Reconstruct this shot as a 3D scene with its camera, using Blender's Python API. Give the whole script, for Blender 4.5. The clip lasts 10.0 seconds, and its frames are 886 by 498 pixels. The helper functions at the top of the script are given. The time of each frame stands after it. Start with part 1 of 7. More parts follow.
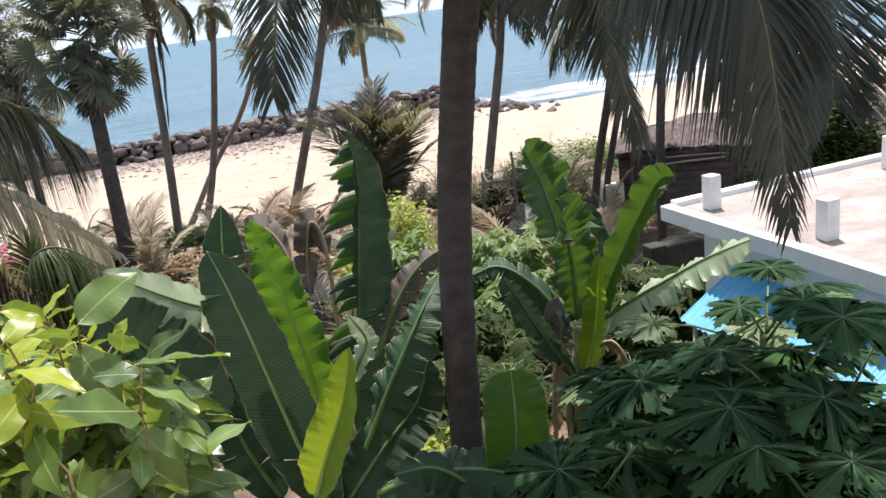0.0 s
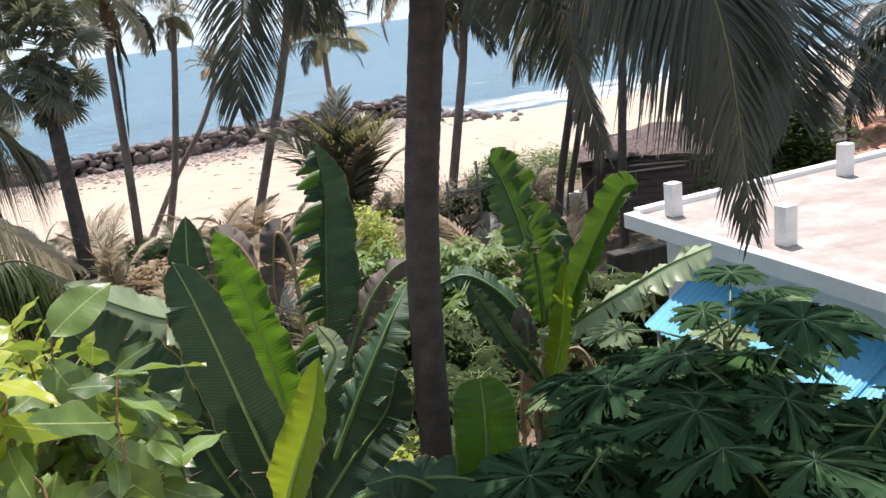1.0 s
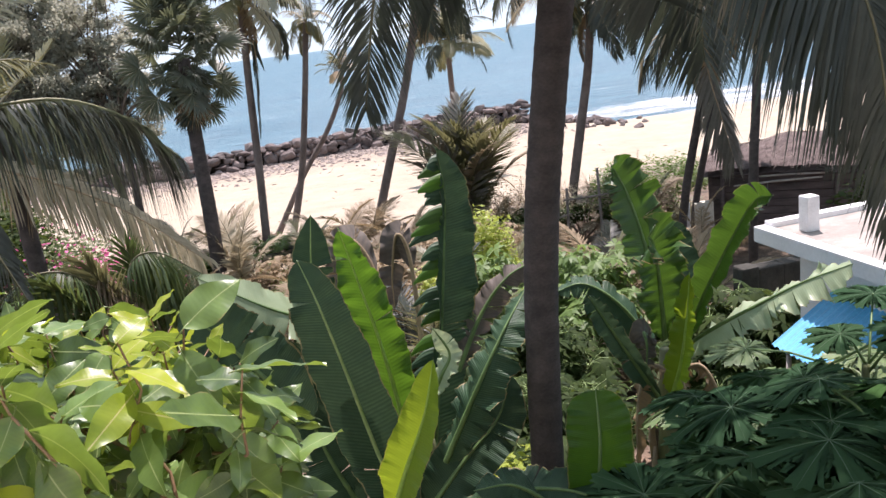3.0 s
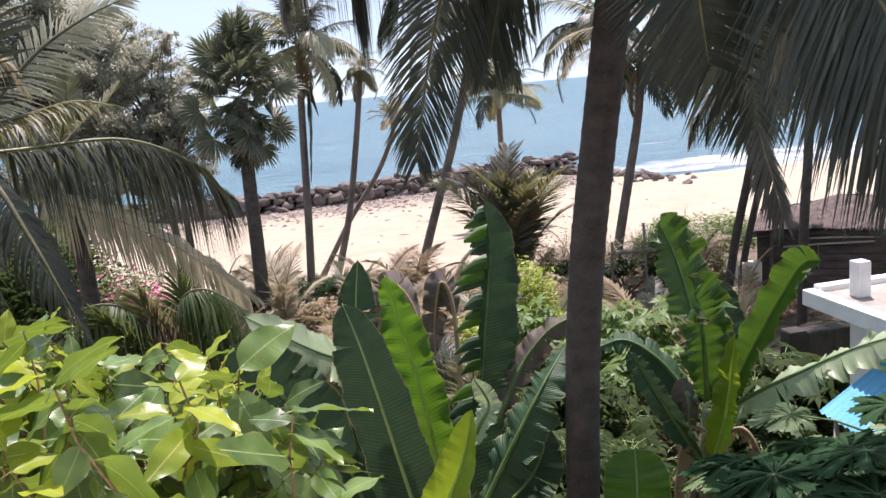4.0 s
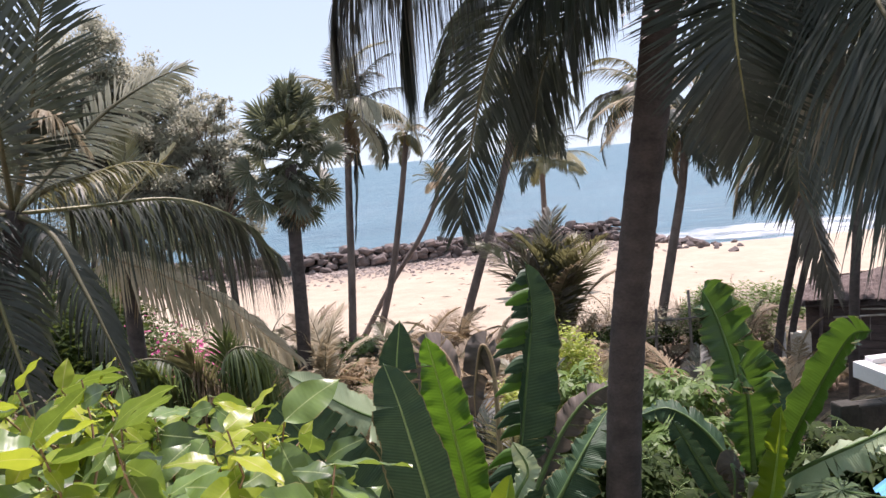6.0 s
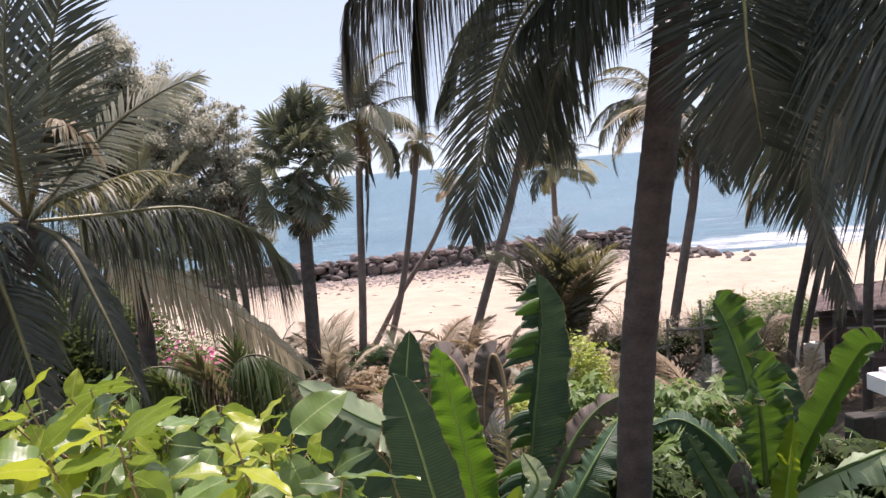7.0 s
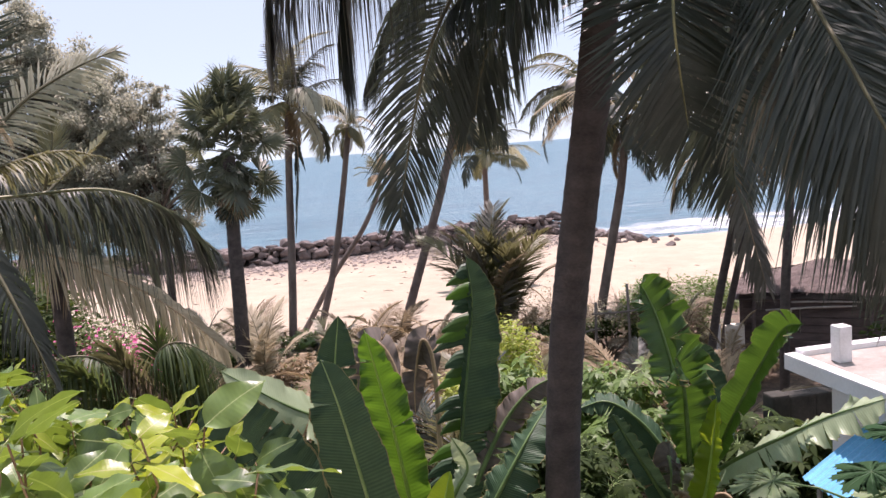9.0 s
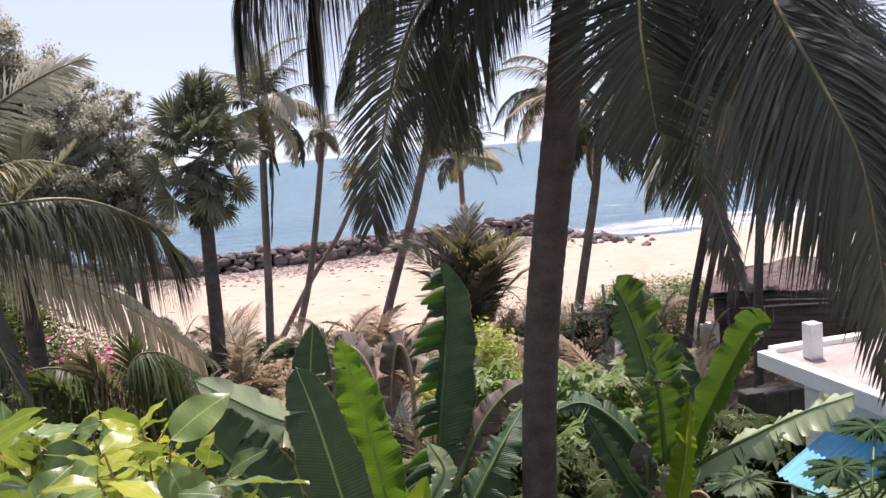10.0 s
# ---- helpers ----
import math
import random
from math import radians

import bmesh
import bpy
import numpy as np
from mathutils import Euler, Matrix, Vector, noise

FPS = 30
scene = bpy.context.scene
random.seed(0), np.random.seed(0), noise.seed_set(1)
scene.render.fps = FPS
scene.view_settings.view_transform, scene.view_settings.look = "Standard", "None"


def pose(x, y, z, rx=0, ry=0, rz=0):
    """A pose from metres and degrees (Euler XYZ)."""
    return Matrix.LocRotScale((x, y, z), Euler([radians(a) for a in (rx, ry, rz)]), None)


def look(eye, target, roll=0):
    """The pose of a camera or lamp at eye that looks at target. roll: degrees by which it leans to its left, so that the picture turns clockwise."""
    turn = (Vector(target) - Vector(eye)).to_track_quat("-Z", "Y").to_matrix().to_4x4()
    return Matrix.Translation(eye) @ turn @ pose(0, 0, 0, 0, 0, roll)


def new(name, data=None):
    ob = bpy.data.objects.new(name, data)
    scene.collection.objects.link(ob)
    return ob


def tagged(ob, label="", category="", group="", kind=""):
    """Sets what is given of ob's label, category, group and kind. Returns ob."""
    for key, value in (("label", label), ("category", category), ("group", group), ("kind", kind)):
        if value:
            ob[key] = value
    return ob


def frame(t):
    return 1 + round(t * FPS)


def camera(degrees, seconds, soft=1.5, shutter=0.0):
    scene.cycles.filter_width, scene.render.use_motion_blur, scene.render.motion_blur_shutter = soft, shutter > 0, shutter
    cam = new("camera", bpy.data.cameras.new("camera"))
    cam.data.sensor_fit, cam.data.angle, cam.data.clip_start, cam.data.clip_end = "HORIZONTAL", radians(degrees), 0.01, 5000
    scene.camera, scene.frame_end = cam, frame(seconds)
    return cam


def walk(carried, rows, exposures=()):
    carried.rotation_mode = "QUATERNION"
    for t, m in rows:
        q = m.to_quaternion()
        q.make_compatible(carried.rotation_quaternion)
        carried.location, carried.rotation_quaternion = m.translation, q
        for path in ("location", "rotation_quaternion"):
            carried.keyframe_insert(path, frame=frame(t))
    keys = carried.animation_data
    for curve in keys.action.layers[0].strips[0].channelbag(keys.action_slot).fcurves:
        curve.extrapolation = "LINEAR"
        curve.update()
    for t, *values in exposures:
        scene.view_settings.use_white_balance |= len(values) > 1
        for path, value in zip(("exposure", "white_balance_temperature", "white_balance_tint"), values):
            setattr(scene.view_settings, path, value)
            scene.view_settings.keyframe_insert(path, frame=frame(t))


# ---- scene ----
EXPOSURES = [(0.0, 1.13, 6500, 22), (1.5, 1.12, 6500, 22), (2.5, 1.18, 6500, 26), (3.2, 1.17, 6500, 26), (5.0, 1.07, 6500, 27), (7.5, 1.04, 6700, 32), (10.0, 1.05, 6700, 34)]
cam = camera(57.70, 10.0)
PATH = [
    (0, (0.029, 0.016, 5.995), (0.307, 1.912, 5.424), -7.39),
    (0.5, (0.012, 0.003, 6.003), (0.377, 1.889, 5.445), -7.44),
    (1, (-0.001, -0.001, 5.999), (0.367, 1.883, 5.440), -7.22),
    (1.5, (-0.015, -0.008, 6.009), (0.343, 1.878, 5.447), -7.22),
    (2, (-0.024, 0.006, 6.000), (0.231, 1.911, 5.446), -6.57),
    (2.5, (-0.016, 0.025, 6.004), (0.142, 1.943, 5.460), -7.01),
    (3, (-0.010, 0.034, 5.999), (0.077, 1.965, 5.486), -7.36),
    (3.2, (-0.011, 0.029, 6.002), (0.045, 1.967, 5.511), -7.05),
    (4.3, (-0.028, -0.063, 6.046), (-0.037, 1.904, 5.689), -5.37),
    (4.5, (-0.029, -0.070, 6.044), (-0.024, 1.901, 5.704), -5.01),
    (5, (-0.028, -0.071, 6.048), (0.023, 1.910, 5.772), -4.43),
    (5.5, (-0.031, -0.100, 6.047), (-0.012, 1.885, 5.802), -4.49),
    (6, (-0.022, -0.111, 6.044), (-0.118, 1.874, 5.819), -4.83),
    (6.2, (-0.020, -0.111, 6.044), (-0.131, 1.874, 5.825), -4.81),
    (7.3, (-0.017, -0.101, 6.053), (-0.138, 1.885, 5.857), -4.70),
    (7.5, (-0.015, -0.096, 6.053), (-0.134, 1.891, 5.860), -4.68),
    (8, (0.012, -0.053, 6.038), (-0.065, 1.936, 5.843), -4.47),
    (8.5, (-0.015, -0.021, 6.048), (-0.029, 1.967, 5.833), -4.31),
    (9, (0.002, -0.018, 6.034), (0.046, 1.965, 5.782), -4.19),
    (9.5, (-0.016, -0.054, 6.042), (0.046, 1.928, 5.779), -4.16),
    (10, (0.034, -0.025, 6.046), (0.134, 1.957, 5.797), -4.87),
]
walk(cam, [(t, look(eye, target, roll)) for t, eye, target, roll in PATH], EXPOSURES)

# ---- world, sun, exposure ----
world = bpy.data.worlds.new("world")
scene.world = world
world.use_nodes = True
wn = world.node_tree.nodes
sky = wn.new("ShaderNodeTexSky")
sky.sky_type = 'NISHITA'
sky.sun_disc = False
SUN_EL, SUN_AZ = 70.0, 14.0          # degrees above the horizon, degrees to the right of +y
sky.sun_elevation = radians(SUN_EL)
sky.sun_rotation = radians(SUN_AZ)
sky.dust_density = 0.0
sky.air_density = 0.65
sky.ozone_density = 4.0
haze = wn.new("ShaderNodeHueSaturation")          # humid sea air: a paler sky
haze.inputs["Saturation"].default_value, haze.inputs["Value"].default_value = 0.72, 0.94
world.node_tree.links.new(sky.outputs[0], haze.inputs["Color"])
veil = wn.new("ShaderNodeMix")                    # and an even veil from the horizon upwards
veil.data_type = 'RGBA'
veil.inputs[0].default_value, veil.inputs[7].default_value = 0.80, (2.75, 3.66, 4.08, 1)
world.node_tree.links.new(haze.outputs[0], veil.inputs[6])
world.node_tree.links.new(veil.outputs[2], wn["Background"].inputs[0])
wn["Background"].inputs[1].default_value = 0.117
sun_data = bpy.data.lights.new("sun", 'SUN')
sun_data.energy, sun_data.angle, sun_data.color = 3.9, radians(0.6), (1.0, 0.95, 0.90)
sun_way = Vector((math.sin(radians(SUN_AZ)) * math.cos(radians(SUN_EL)), math.cos(radians(SUN_AZ)) * math.cos(radians(SUN_EL)), math.sin(radians(SUN_EL))))
sun_ob = new("sun", sun_data)
sun_ob.matrix_world = look(sun_way * 60, (0, 0, 0))

# ---- materials ----
def nodes_of(name):
    m = bpy.data.materials.new(name)
    m.use_nodes = True
    nt = m.node_tree
    return m, nt, nt.nodes["Principled BSDF"], nt.nodes["Material Output"]


def coords(nt, scale=1.0, kind="Object", stretch=(1, 1, 1)):
    tc = nt.nodes.new("ShaderNodeTexCoord")
    mp = nt.nodes.new("ShaderNodeMapping")
    mp.inputs["Scale"].default_value = [scale * s for s in stretch]
    nt.links.new(tc.outputs[kind], mp.inputs[0])
    return mp.outputs[0]


def noise_tex(nt, vec, scale, detail=5.0, rough=0.6):
    n = nt.nodes.new("ShaderNodeTexNoise")
    n.inputs["Scale"].default_value, n.inputs["Detail"].default_value, n.inputs["Roughness"].default_value = scale, detail, rough
    if vec is not None:
        nt.links.new(vec, n.inputs["Vector"])
    return n.outputs["Fac"]


def ramp(nt, fac, stops):
    r = nt.nodes.new("ShaderNodeValToRGB")
    el = r.color_ramp.elements
    while len(el) < len(stops):
        el.new(0.5)
    for e, (p, c) in zip(el, stops):
        e.position, e.color = p, (*c, 1)
    nt.links.new(fac, r.inputs[0])
    return r.outputs[0]


def mixc(nt, fac, a, b, mode='MIX'):
    n = nt.nodes.new("ShaderNodeMix")
    n.data_type, n.blend_type = 'RGBA', mode
    for sock, v in ((n.inputs[0], fac), (n.inputs[6], a), (n.inputs[7], b)):
        if isinstance(v, (int, float)):
            sock.default_value = v
        elif isinstance(v, tuple):
            sock.default_value = (*v, 1)
        else:
            nt.links.new(v, sock)
    return n.outputs[2]


def mathn(nt, op, a, b=0.0, c=0.0):
    n = nt.nodes.new("ShaderNodeMath")
    n.operation = op
    for sock, v in zip(n.inputs, (a, b, c)):
        if isinstance(v, (int, float)):
            sock.default_value = v
        else:
            nt.links.new(v, sock)
    return n.outputs[0]


def bump(nt, height, strength, dist, bsdf):
    b = nt.nodes.new("ShaderNodeBump")
    b.inputs["Strength"].default_value, b.inputs["Distance"].default_value = strength, dist
    nt.links.new(height, b.inputs["Height"])
    nt.links.new(b.outputs[0], bsdf.inputs["Normal"])
    return b.outputs[0]


def solid(name, c1, c2, scale=3.0, rough=0.8, relief=0.3, dist=0.01, fine=25.0, stretch=(1, 1, 1), metal=0.0, random_tint=0.0):
    """Two-colour mottled surface with fine grain and relief."""
    m, nt, p, out = nodes_of(name)
    v = coords(nt, 1.0, "Object", stretch)
    big, small = noise_tex(nt, v, scale, 6), noise_tex(nt, v, fine, 4)
    col = ramp(nt, big, [(0.32, c1), (0.68, c2)])
    col = mixc(nt, 0.35, col, ramp(nt, small, [(0.3, (0.35, 0.35, 0.35)), (0.7, (0.75, 0.75, 0.75))]), 'OVERLAY')
    if random_tint:
        oi = nt.nodes.new("ShaderNodeObjectInfo")
        col = mixc(nt, random_tint, col, ramp(nt, oi.outputs["Random"], [(0.0, (0.25, 0.25, 0.25)), (0.5, (0.5, 0.48, 0.47)), (1.0, (0.8, 0.78, 0.76))]), 'OVERLAY')
    nt.links.new(col, p.inputs["Base Color"])
    p.inputs["Roughness"].default_value, p.inputs["Metallic"].default_value = rough, metal
    if relief:
        bump(nt, mathn(nt, 'ADD', big, mathn(nt, 'MULTIPLY', small, 0.4)), relief, dist, p)
    return m


def leafy(name, c1, c2, glow, trans=0.35, rough=0.45, vary="island", vein=0.0, stripes=0.0, rib=(0.3, 0.4, 0.12), fine=14.0, spec=0.5, stripe_mix=0.9, relief=0.12):
    """Leaf: varied greens, light passing through, optional pale midrib and cross veins along the UV map (u across, v along)."""
    m, nt, p, out = nodes_of(name)
    if vary == "island":
        rnd = nt.nodes.new("ShaderNodeNewGeometry").outputs["Random Per Island"]
    else:
        rnd = nt.nodes.new("ShaderNodeObjectInfo").outputs["Random"]
    v = coords(nt, 1.0, "Object")
    n = noise_tex(nt, v, fine, 4)
    f = mathn(nt, 'ADD', mathn(nt, 'MULTIPLY', rnd, 0.65), mathn(nt, 'MULTIPLY', mathn(nt, 'SUBTRACT', n, 0.32), 0.9))
    col = mixc(nt, f, c1, c2)
    height = n
    if vein or stripes:
        uv = nt.nodes.new("ShaderNodeUVMap")
        sep = nt.nodes.new("ShaderNodeSeparateXYZ")
        nt.links.new(uv.outputs[0], sep.inputs[0])
        au = mathn(nt, 'ABSOLUTE', mathn(nt, 'SUBTRACT', sep.outputs[0], 0.5))
        if stripes:
            ph = mathn(nt, 'ADD', mathn(nt, 'MULTIPLY', sep.outputs[1], stripes), mathn(nt, 'MULTIPLY', n, 2.0))
            w = mathn(nt, 'SINE', mathn(nt, 'SUBTRACT', ph, mathn(nt, 'MULTIPLY', au, 14.0)))
            w = mathn(nt, 'MULTIPLY_ADD', w, 0.5, 0.5)
            col = mixc(nt, mathn(nt, 'MULTIPLY', w, mathn(nt, 'MULTIPLY', mathn(nt, 'POWER', noise_tex(nt, v, 3.5, 3), 2.0), stripe_mix)), col, glow)
            swell = mathn(nt, 'SINE', mathn(nt, 'ADD', mathn(nt, 'MULTIPLY', ph, 0.11), mathn(nt, 'MULTIPLY', noise_tex(nt, v, 2.5, 3), 7.0)))
            height = mathn(nt, 'ADD', w, mathn(nt, 'MULTIPLY', swell, 1.0)) if relief > 0.12 else w
        if stripes:
            rim = mathn(nt, 'GREATER_THAN', mathn(nt, 'ADD', au, mathn(nt, 'MULTIPLY', mathn(nt, 'SUBTRACT', noise_tex(nt, v, 6.0, 5), 0.5), 0.10)), 0.485 if stripes > 190 else 0.52)
            col = mixc(nt, mathn(nt, 'MULTIPLY', rim, 0.7), col, (0.30, 0.22, 0.10))
        if vein:
            line = mathn(nt, 'LESS_THAN', au, vein)
            col = mixc(nt, mathn(nt, 'MULTIPLY', line, 0.75), col, rib)
    nt.links.new(col, p.inputs["Base Color"])
    p.inputs["Roughness"].default_value = rough
    p.inputs["Specular IOR Level"].default_value = spec
    nrm = bump(nt, height, relief if stripes else 0.25, 0.004 if relief <= 0.12 else 0.009, p)
    t = nt.nodes.new("ShaderNodeBsdfTranslucent")
    nt.links.new(mixc(nt, 0.6, col, glow), t.inputs[0])
    nt.links.new(nrm, t.inputs["Normal"])
    mx = nt.nodes.new("ShaderNodeMixShader")
    mx.inputs[0].default_value = trans
    nt.links.new(p.outputs[0], mx.inputs[1])
    nt.links.new(t.outputs[0], mx.inputs[2])
    nt.links.new(mx.outputs[0], out.inputs[0])
    return m


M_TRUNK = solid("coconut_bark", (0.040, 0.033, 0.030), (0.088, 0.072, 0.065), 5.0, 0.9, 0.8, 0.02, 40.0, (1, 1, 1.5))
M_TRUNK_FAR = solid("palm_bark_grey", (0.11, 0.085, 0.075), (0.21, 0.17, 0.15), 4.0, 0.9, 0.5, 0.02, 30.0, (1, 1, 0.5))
M_BRANCH = solid("branch_bark", (0.09, 0.065, 0.045), (0.2, 0.15, 0.11), 9.0, 0.85, 0.5, 0.006, 60.0)
M_TWIG = solid("twig_bark", (0.17, 0.09, 0.05), (0.26, 0.17, 0.09), 12.0, 0.7, 0.3, 0.003, 80.0)
M_FROND = leafy("coconut_leaflets", (0.028, 0.038, 0.033), (0.072, 0.083, 0.067), (0.14, 0.165, 0.085), 0.3, 0.46, spec=0.40)
M_FROND_FADED = leafy("coconut_leaflets_faded", (0.06, 0.062, 0.05), (0.22, 0.20, 0.16), (0.26, 0.24, 0.15), 0.3, 0.5)
# lit copy of the leaflets: sunlight put into a paler, yellower colour
M_FROND_LIT = leafy("coconut_leaflets_sunlit_yellow", (0.09, 0.10, 0.05), (0.20, 0.19, 0.095), (0.3, 0.28, 0.11), 0.3, 0.5)
M_FROND_DRY = leafy("dry_leaflets", (0.20, 0.145, 0.085), (0.42, 0.33, 0.21), (0.45, 0.34, 0.18), 0.3, 0.7)
M_FROND_TAN = leafy("bleached_leaflets", (0.32, 0.27, 0.18), (0.56, 0.49, 0.35), (0.58, 0.5, 0.32), 0.3, 0.6)
M_FROND_STRAW = leafy("straw_leaflets", (0.14, 0.105, 0.066), (0.32, 0.25, 0.165), (0.38, 0.3, 0.17), 0.3, 0.7)
M_RACHIS = solid("frond_stalk_green", (0.11, 0.115, 0.045), (0.20, 0.19, 0.08), 6.0, 0.5, 0.2, 0.003, 40.0)
M_RACHIS_FAR = solid("frond_stalk_dull", (0.065, 0.065, 0.032), (0.125, 0.11, 0.055), 6.0, 0.6, 0.2, 0.003, 40.0)
M_RACHIS_DRY = solid("frond_stalk_dry", (0.22, 0.16, 0.09), (0.36, 0.27, 0.16), 6.0, 0.7, 0.3, 0.003, 40.0)
M_COCONUT = solid("coconut_husk", (0.16, 0.13, 0.04), (0.30, 0.22, 0.07), 9.0, 0.6, 0.2, 0.004, 40.0)
M_FAN = leafy("fan_leaf", (0.050, 0.064, 0.042), (0.155, 0.168, 0.115), (0.21, 0.235, 0.11), 0.32, 0.5)
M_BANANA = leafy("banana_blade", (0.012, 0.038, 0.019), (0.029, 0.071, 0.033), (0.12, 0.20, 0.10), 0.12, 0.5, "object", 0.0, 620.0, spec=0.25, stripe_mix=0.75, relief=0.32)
# lit and mid copies of the blade: sun and shadow side put into colour
M_BANANA_LIT = leafy("banana_blade_young_lit", (0.022, 0.075, 0.010), (0.055, 0.15, 0.016), (0.20, 0.40, 0.025), 0.36, 0.42, "object", 0.0, 520.0, spec=0.35, stripe_mix=0.35, relief=0.13)
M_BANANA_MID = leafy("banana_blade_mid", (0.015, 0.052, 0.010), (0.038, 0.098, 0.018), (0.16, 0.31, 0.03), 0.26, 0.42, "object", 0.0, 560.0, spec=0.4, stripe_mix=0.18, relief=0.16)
M_CASSAVA = leafy("feathery_leaf", (0.050, 0.100, 0.024), (0.17, 0.26, 0.075), (0.32, 0.44, 0.08), 0.35, 0.5, spec=0.35)
# dark counterpart of the feathery leaf: shade is put into the colour
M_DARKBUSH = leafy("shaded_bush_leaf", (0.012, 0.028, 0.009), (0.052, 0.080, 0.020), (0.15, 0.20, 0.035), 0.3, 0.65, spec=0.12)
M_FROND_GREEN = leafy("young_palm_leaflets", (0.025, 0.05, 0.018), (0.085, 0.125, 0.04), (0.2, 0.26, 0.06), 0.3, 0.5)
# pale leaflets; their silvery sheen is painted into the base colour
M_FROND_PALE = leafy("pale_sheen_leaflets", (0.25, 0.26, 0.19), (0.50, 0.49, 0.38), (0.54, 0.52, 0.34), 0.5, 0.45)
M_RUBBLE = solid("pale_rubble", (0.16, 0.125, 0.11), (0.38, 0.32, 0.28), 3.0, 0.9, 0.6, 0.03, 20.0)
M_TARP = solid("grey_tarpaulin", (0.16, 0.18, 0.2), (0.34, 0.37, 0.4), 3.0, 0.7, 0.6, 0.03, 20.0)
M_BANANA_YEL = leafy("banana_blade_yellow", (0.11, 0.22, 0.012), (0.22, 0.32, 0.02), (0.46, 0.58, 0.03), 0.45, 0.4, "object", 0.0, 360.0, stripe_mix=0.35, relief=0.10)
M_BANANA_GREY = leafy("banana_blade_waxy", (0.24, 0.32, 0.19), (0.38, 0.46, 0.29), (0.42, 0.5, 0.24), 0.3, 0.4, "object", 0.0, 560.0, stripe_mix=0.25, relief=0.13)
M_BANANA_DRY = leafy("banana_blade_withered", (0.048, 0.042, 0.036), (0.145, 0.122, 0.105), (0.2, 0.16, 0.12), 0.15, 0.8, "object", 0.0, 200.0)
M_BANANA_BROWN = leafy("banana_blade_dry", (0.13, 0.085, 0.045), (0.30, 0.21, 0.115), (0.34, 0.23, 0.1), 0.2, 0.75, "object", 0.0, 200.0)
M_RIB = solid("banana_midrib", (0.20, 0.30, 0.10), (0.30, 0.40, 0.16), 6.0, 0.45, 0.1, 0.003, 40.0)
M_RIB_YOUNG = solid("young_banana_midrib", (0.20, 0.34, 0.05), (0.32, 0.46, 0.09), 6.0, 0.45, 0.1, 0.003, 40.0)
M_RIB_DULL = solid("banana_midrib_green", (0.075, 0.14, 0.04), (0.13, 0.21, 0.07), 6.0, 0.5, 0.1, 0.003, 40.0)
M_STEM = solid("banana_stem", (0.09, 0.11, 0.04), (0.2, 0.2, 0.09), 5.0, 0.6, 0.4, 0.01, 30.0, (1, 1, 0.2))
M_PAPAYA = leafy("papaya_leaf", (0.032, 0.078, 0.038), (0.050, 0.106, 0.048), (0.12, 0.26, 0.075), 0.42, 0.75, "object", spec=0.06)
# sunlit copy of the papaya leaf: sunlight put into a paler colour
M_PAPAYA_LIT = leafy("papaya_leaf_sunlit", (0.10, 0.17, 0.06), (0.2, 0.27, 0.11), (0.25, 0.35, 0.08), 0.3, 0.5, "object")
M_VEIN = solid("papaya_vein", (0.09, 0.17, 0.085), (0.14, 0.22, 0.12), 9.0, 0.6, 0.0)
M_BROAD = leafy("broad_leaf", (0.010, 0.032, 0.016), (0.165, 0.265, 0.065), (0.46, 0.64, 0.055), 0.24, 0.36, "object", 0.016, 95.0, (0.36, 0.42, 0.18), spec=0.7, stripe_mix=0.10, relief=0.03)
M_BROAD_MASS = leafy("broad_leaf_mass", (0.009, 0.028, 0.014), (0.155, 0.255, 0.06), (0.42, 0.60, 0.055), 0.24, 0.37, "island", 0.018, 95.0, (0.36, 0.42, 0.18), spec=0.7, stripe_mix=0.10, relief=0.03)
M_BROAD_YOUNG = leafy("broad_leaf_young", (0.14, 0.22, 0.020), (0.40, 0.45, 0.040), (0.52, 0.62, 0.05), 0.40, 0.38, "object", 0.022, 95.0, (0.5, 0.46, 0.2), stripe_mix=0.10, relief=0.03)
M_BROAD_YOUNG_MASS = leafy("broad_leaf_young_mass", (0.14, 0.22, 0.020), (0.40, 0.45, 0.040), (0.52, 0.62, 0.05), 0.40, 0.38, "island", 0.022, 95.0, (0.5, 0.46, 0.2), stripe_mix=0.10, relief=0.03)
M_BUSH = leafy("bush_leaf", (0.21, 0.28, 0.04), (0.40, 0.45, 0.08), (0.55, 0.6, 0.08), 0.4, 0.5)
M_SHRUB = leafy("shrub_leaf", (0.06, 0.10, 0.035), (0.19, 0.23, 0.09), (0.28, 0.33, 0.1), 0.35, 0.55)
# pale leaf colour carries the haze and evens out the crown's own shade
M_GREYTREE = leafy("grey_green_leaf", (0.24, 0.25, 0.19), (0.42, 0.415, 0.34), (0.46, 0.46, 0.35), 0.62, 0.65)
M_BRACT = leafy("pink_bract", (0.52, 0.055, 0.20), (0.72, 0.16, 0.36), (0.8, 0.17, 0.36), 0.35, 0.6)
M_ROCK = solid("sea_rock", (0.048, 0.037, 0.036), (0.215, 0.178, 0.165), 1.1, 0.9, 0.9, 0.08, 14.0, (1, 1, 1), 0.0, 0.75)
M_WALLW = solid("white_wall_paint", (0.66, 0.66, 0.66), (0.80, 0.79, 0.78), 1.2, 0.75, 0.15, 0.004, 30.0)
M_CREAM = solid("cream_wall_paint", (0.56, 0.52, 0.44), (0.68, 0.64, 0.55), 1.2, 0.8, 0.15, 0.004, 30.0)
M_POST = solid("whitewashed_plaster", (0.62, 0.61, 0.60), (0.78, 0.77, 0.76), 5.0, 0.85, 0.3, 0.004, 50.0)
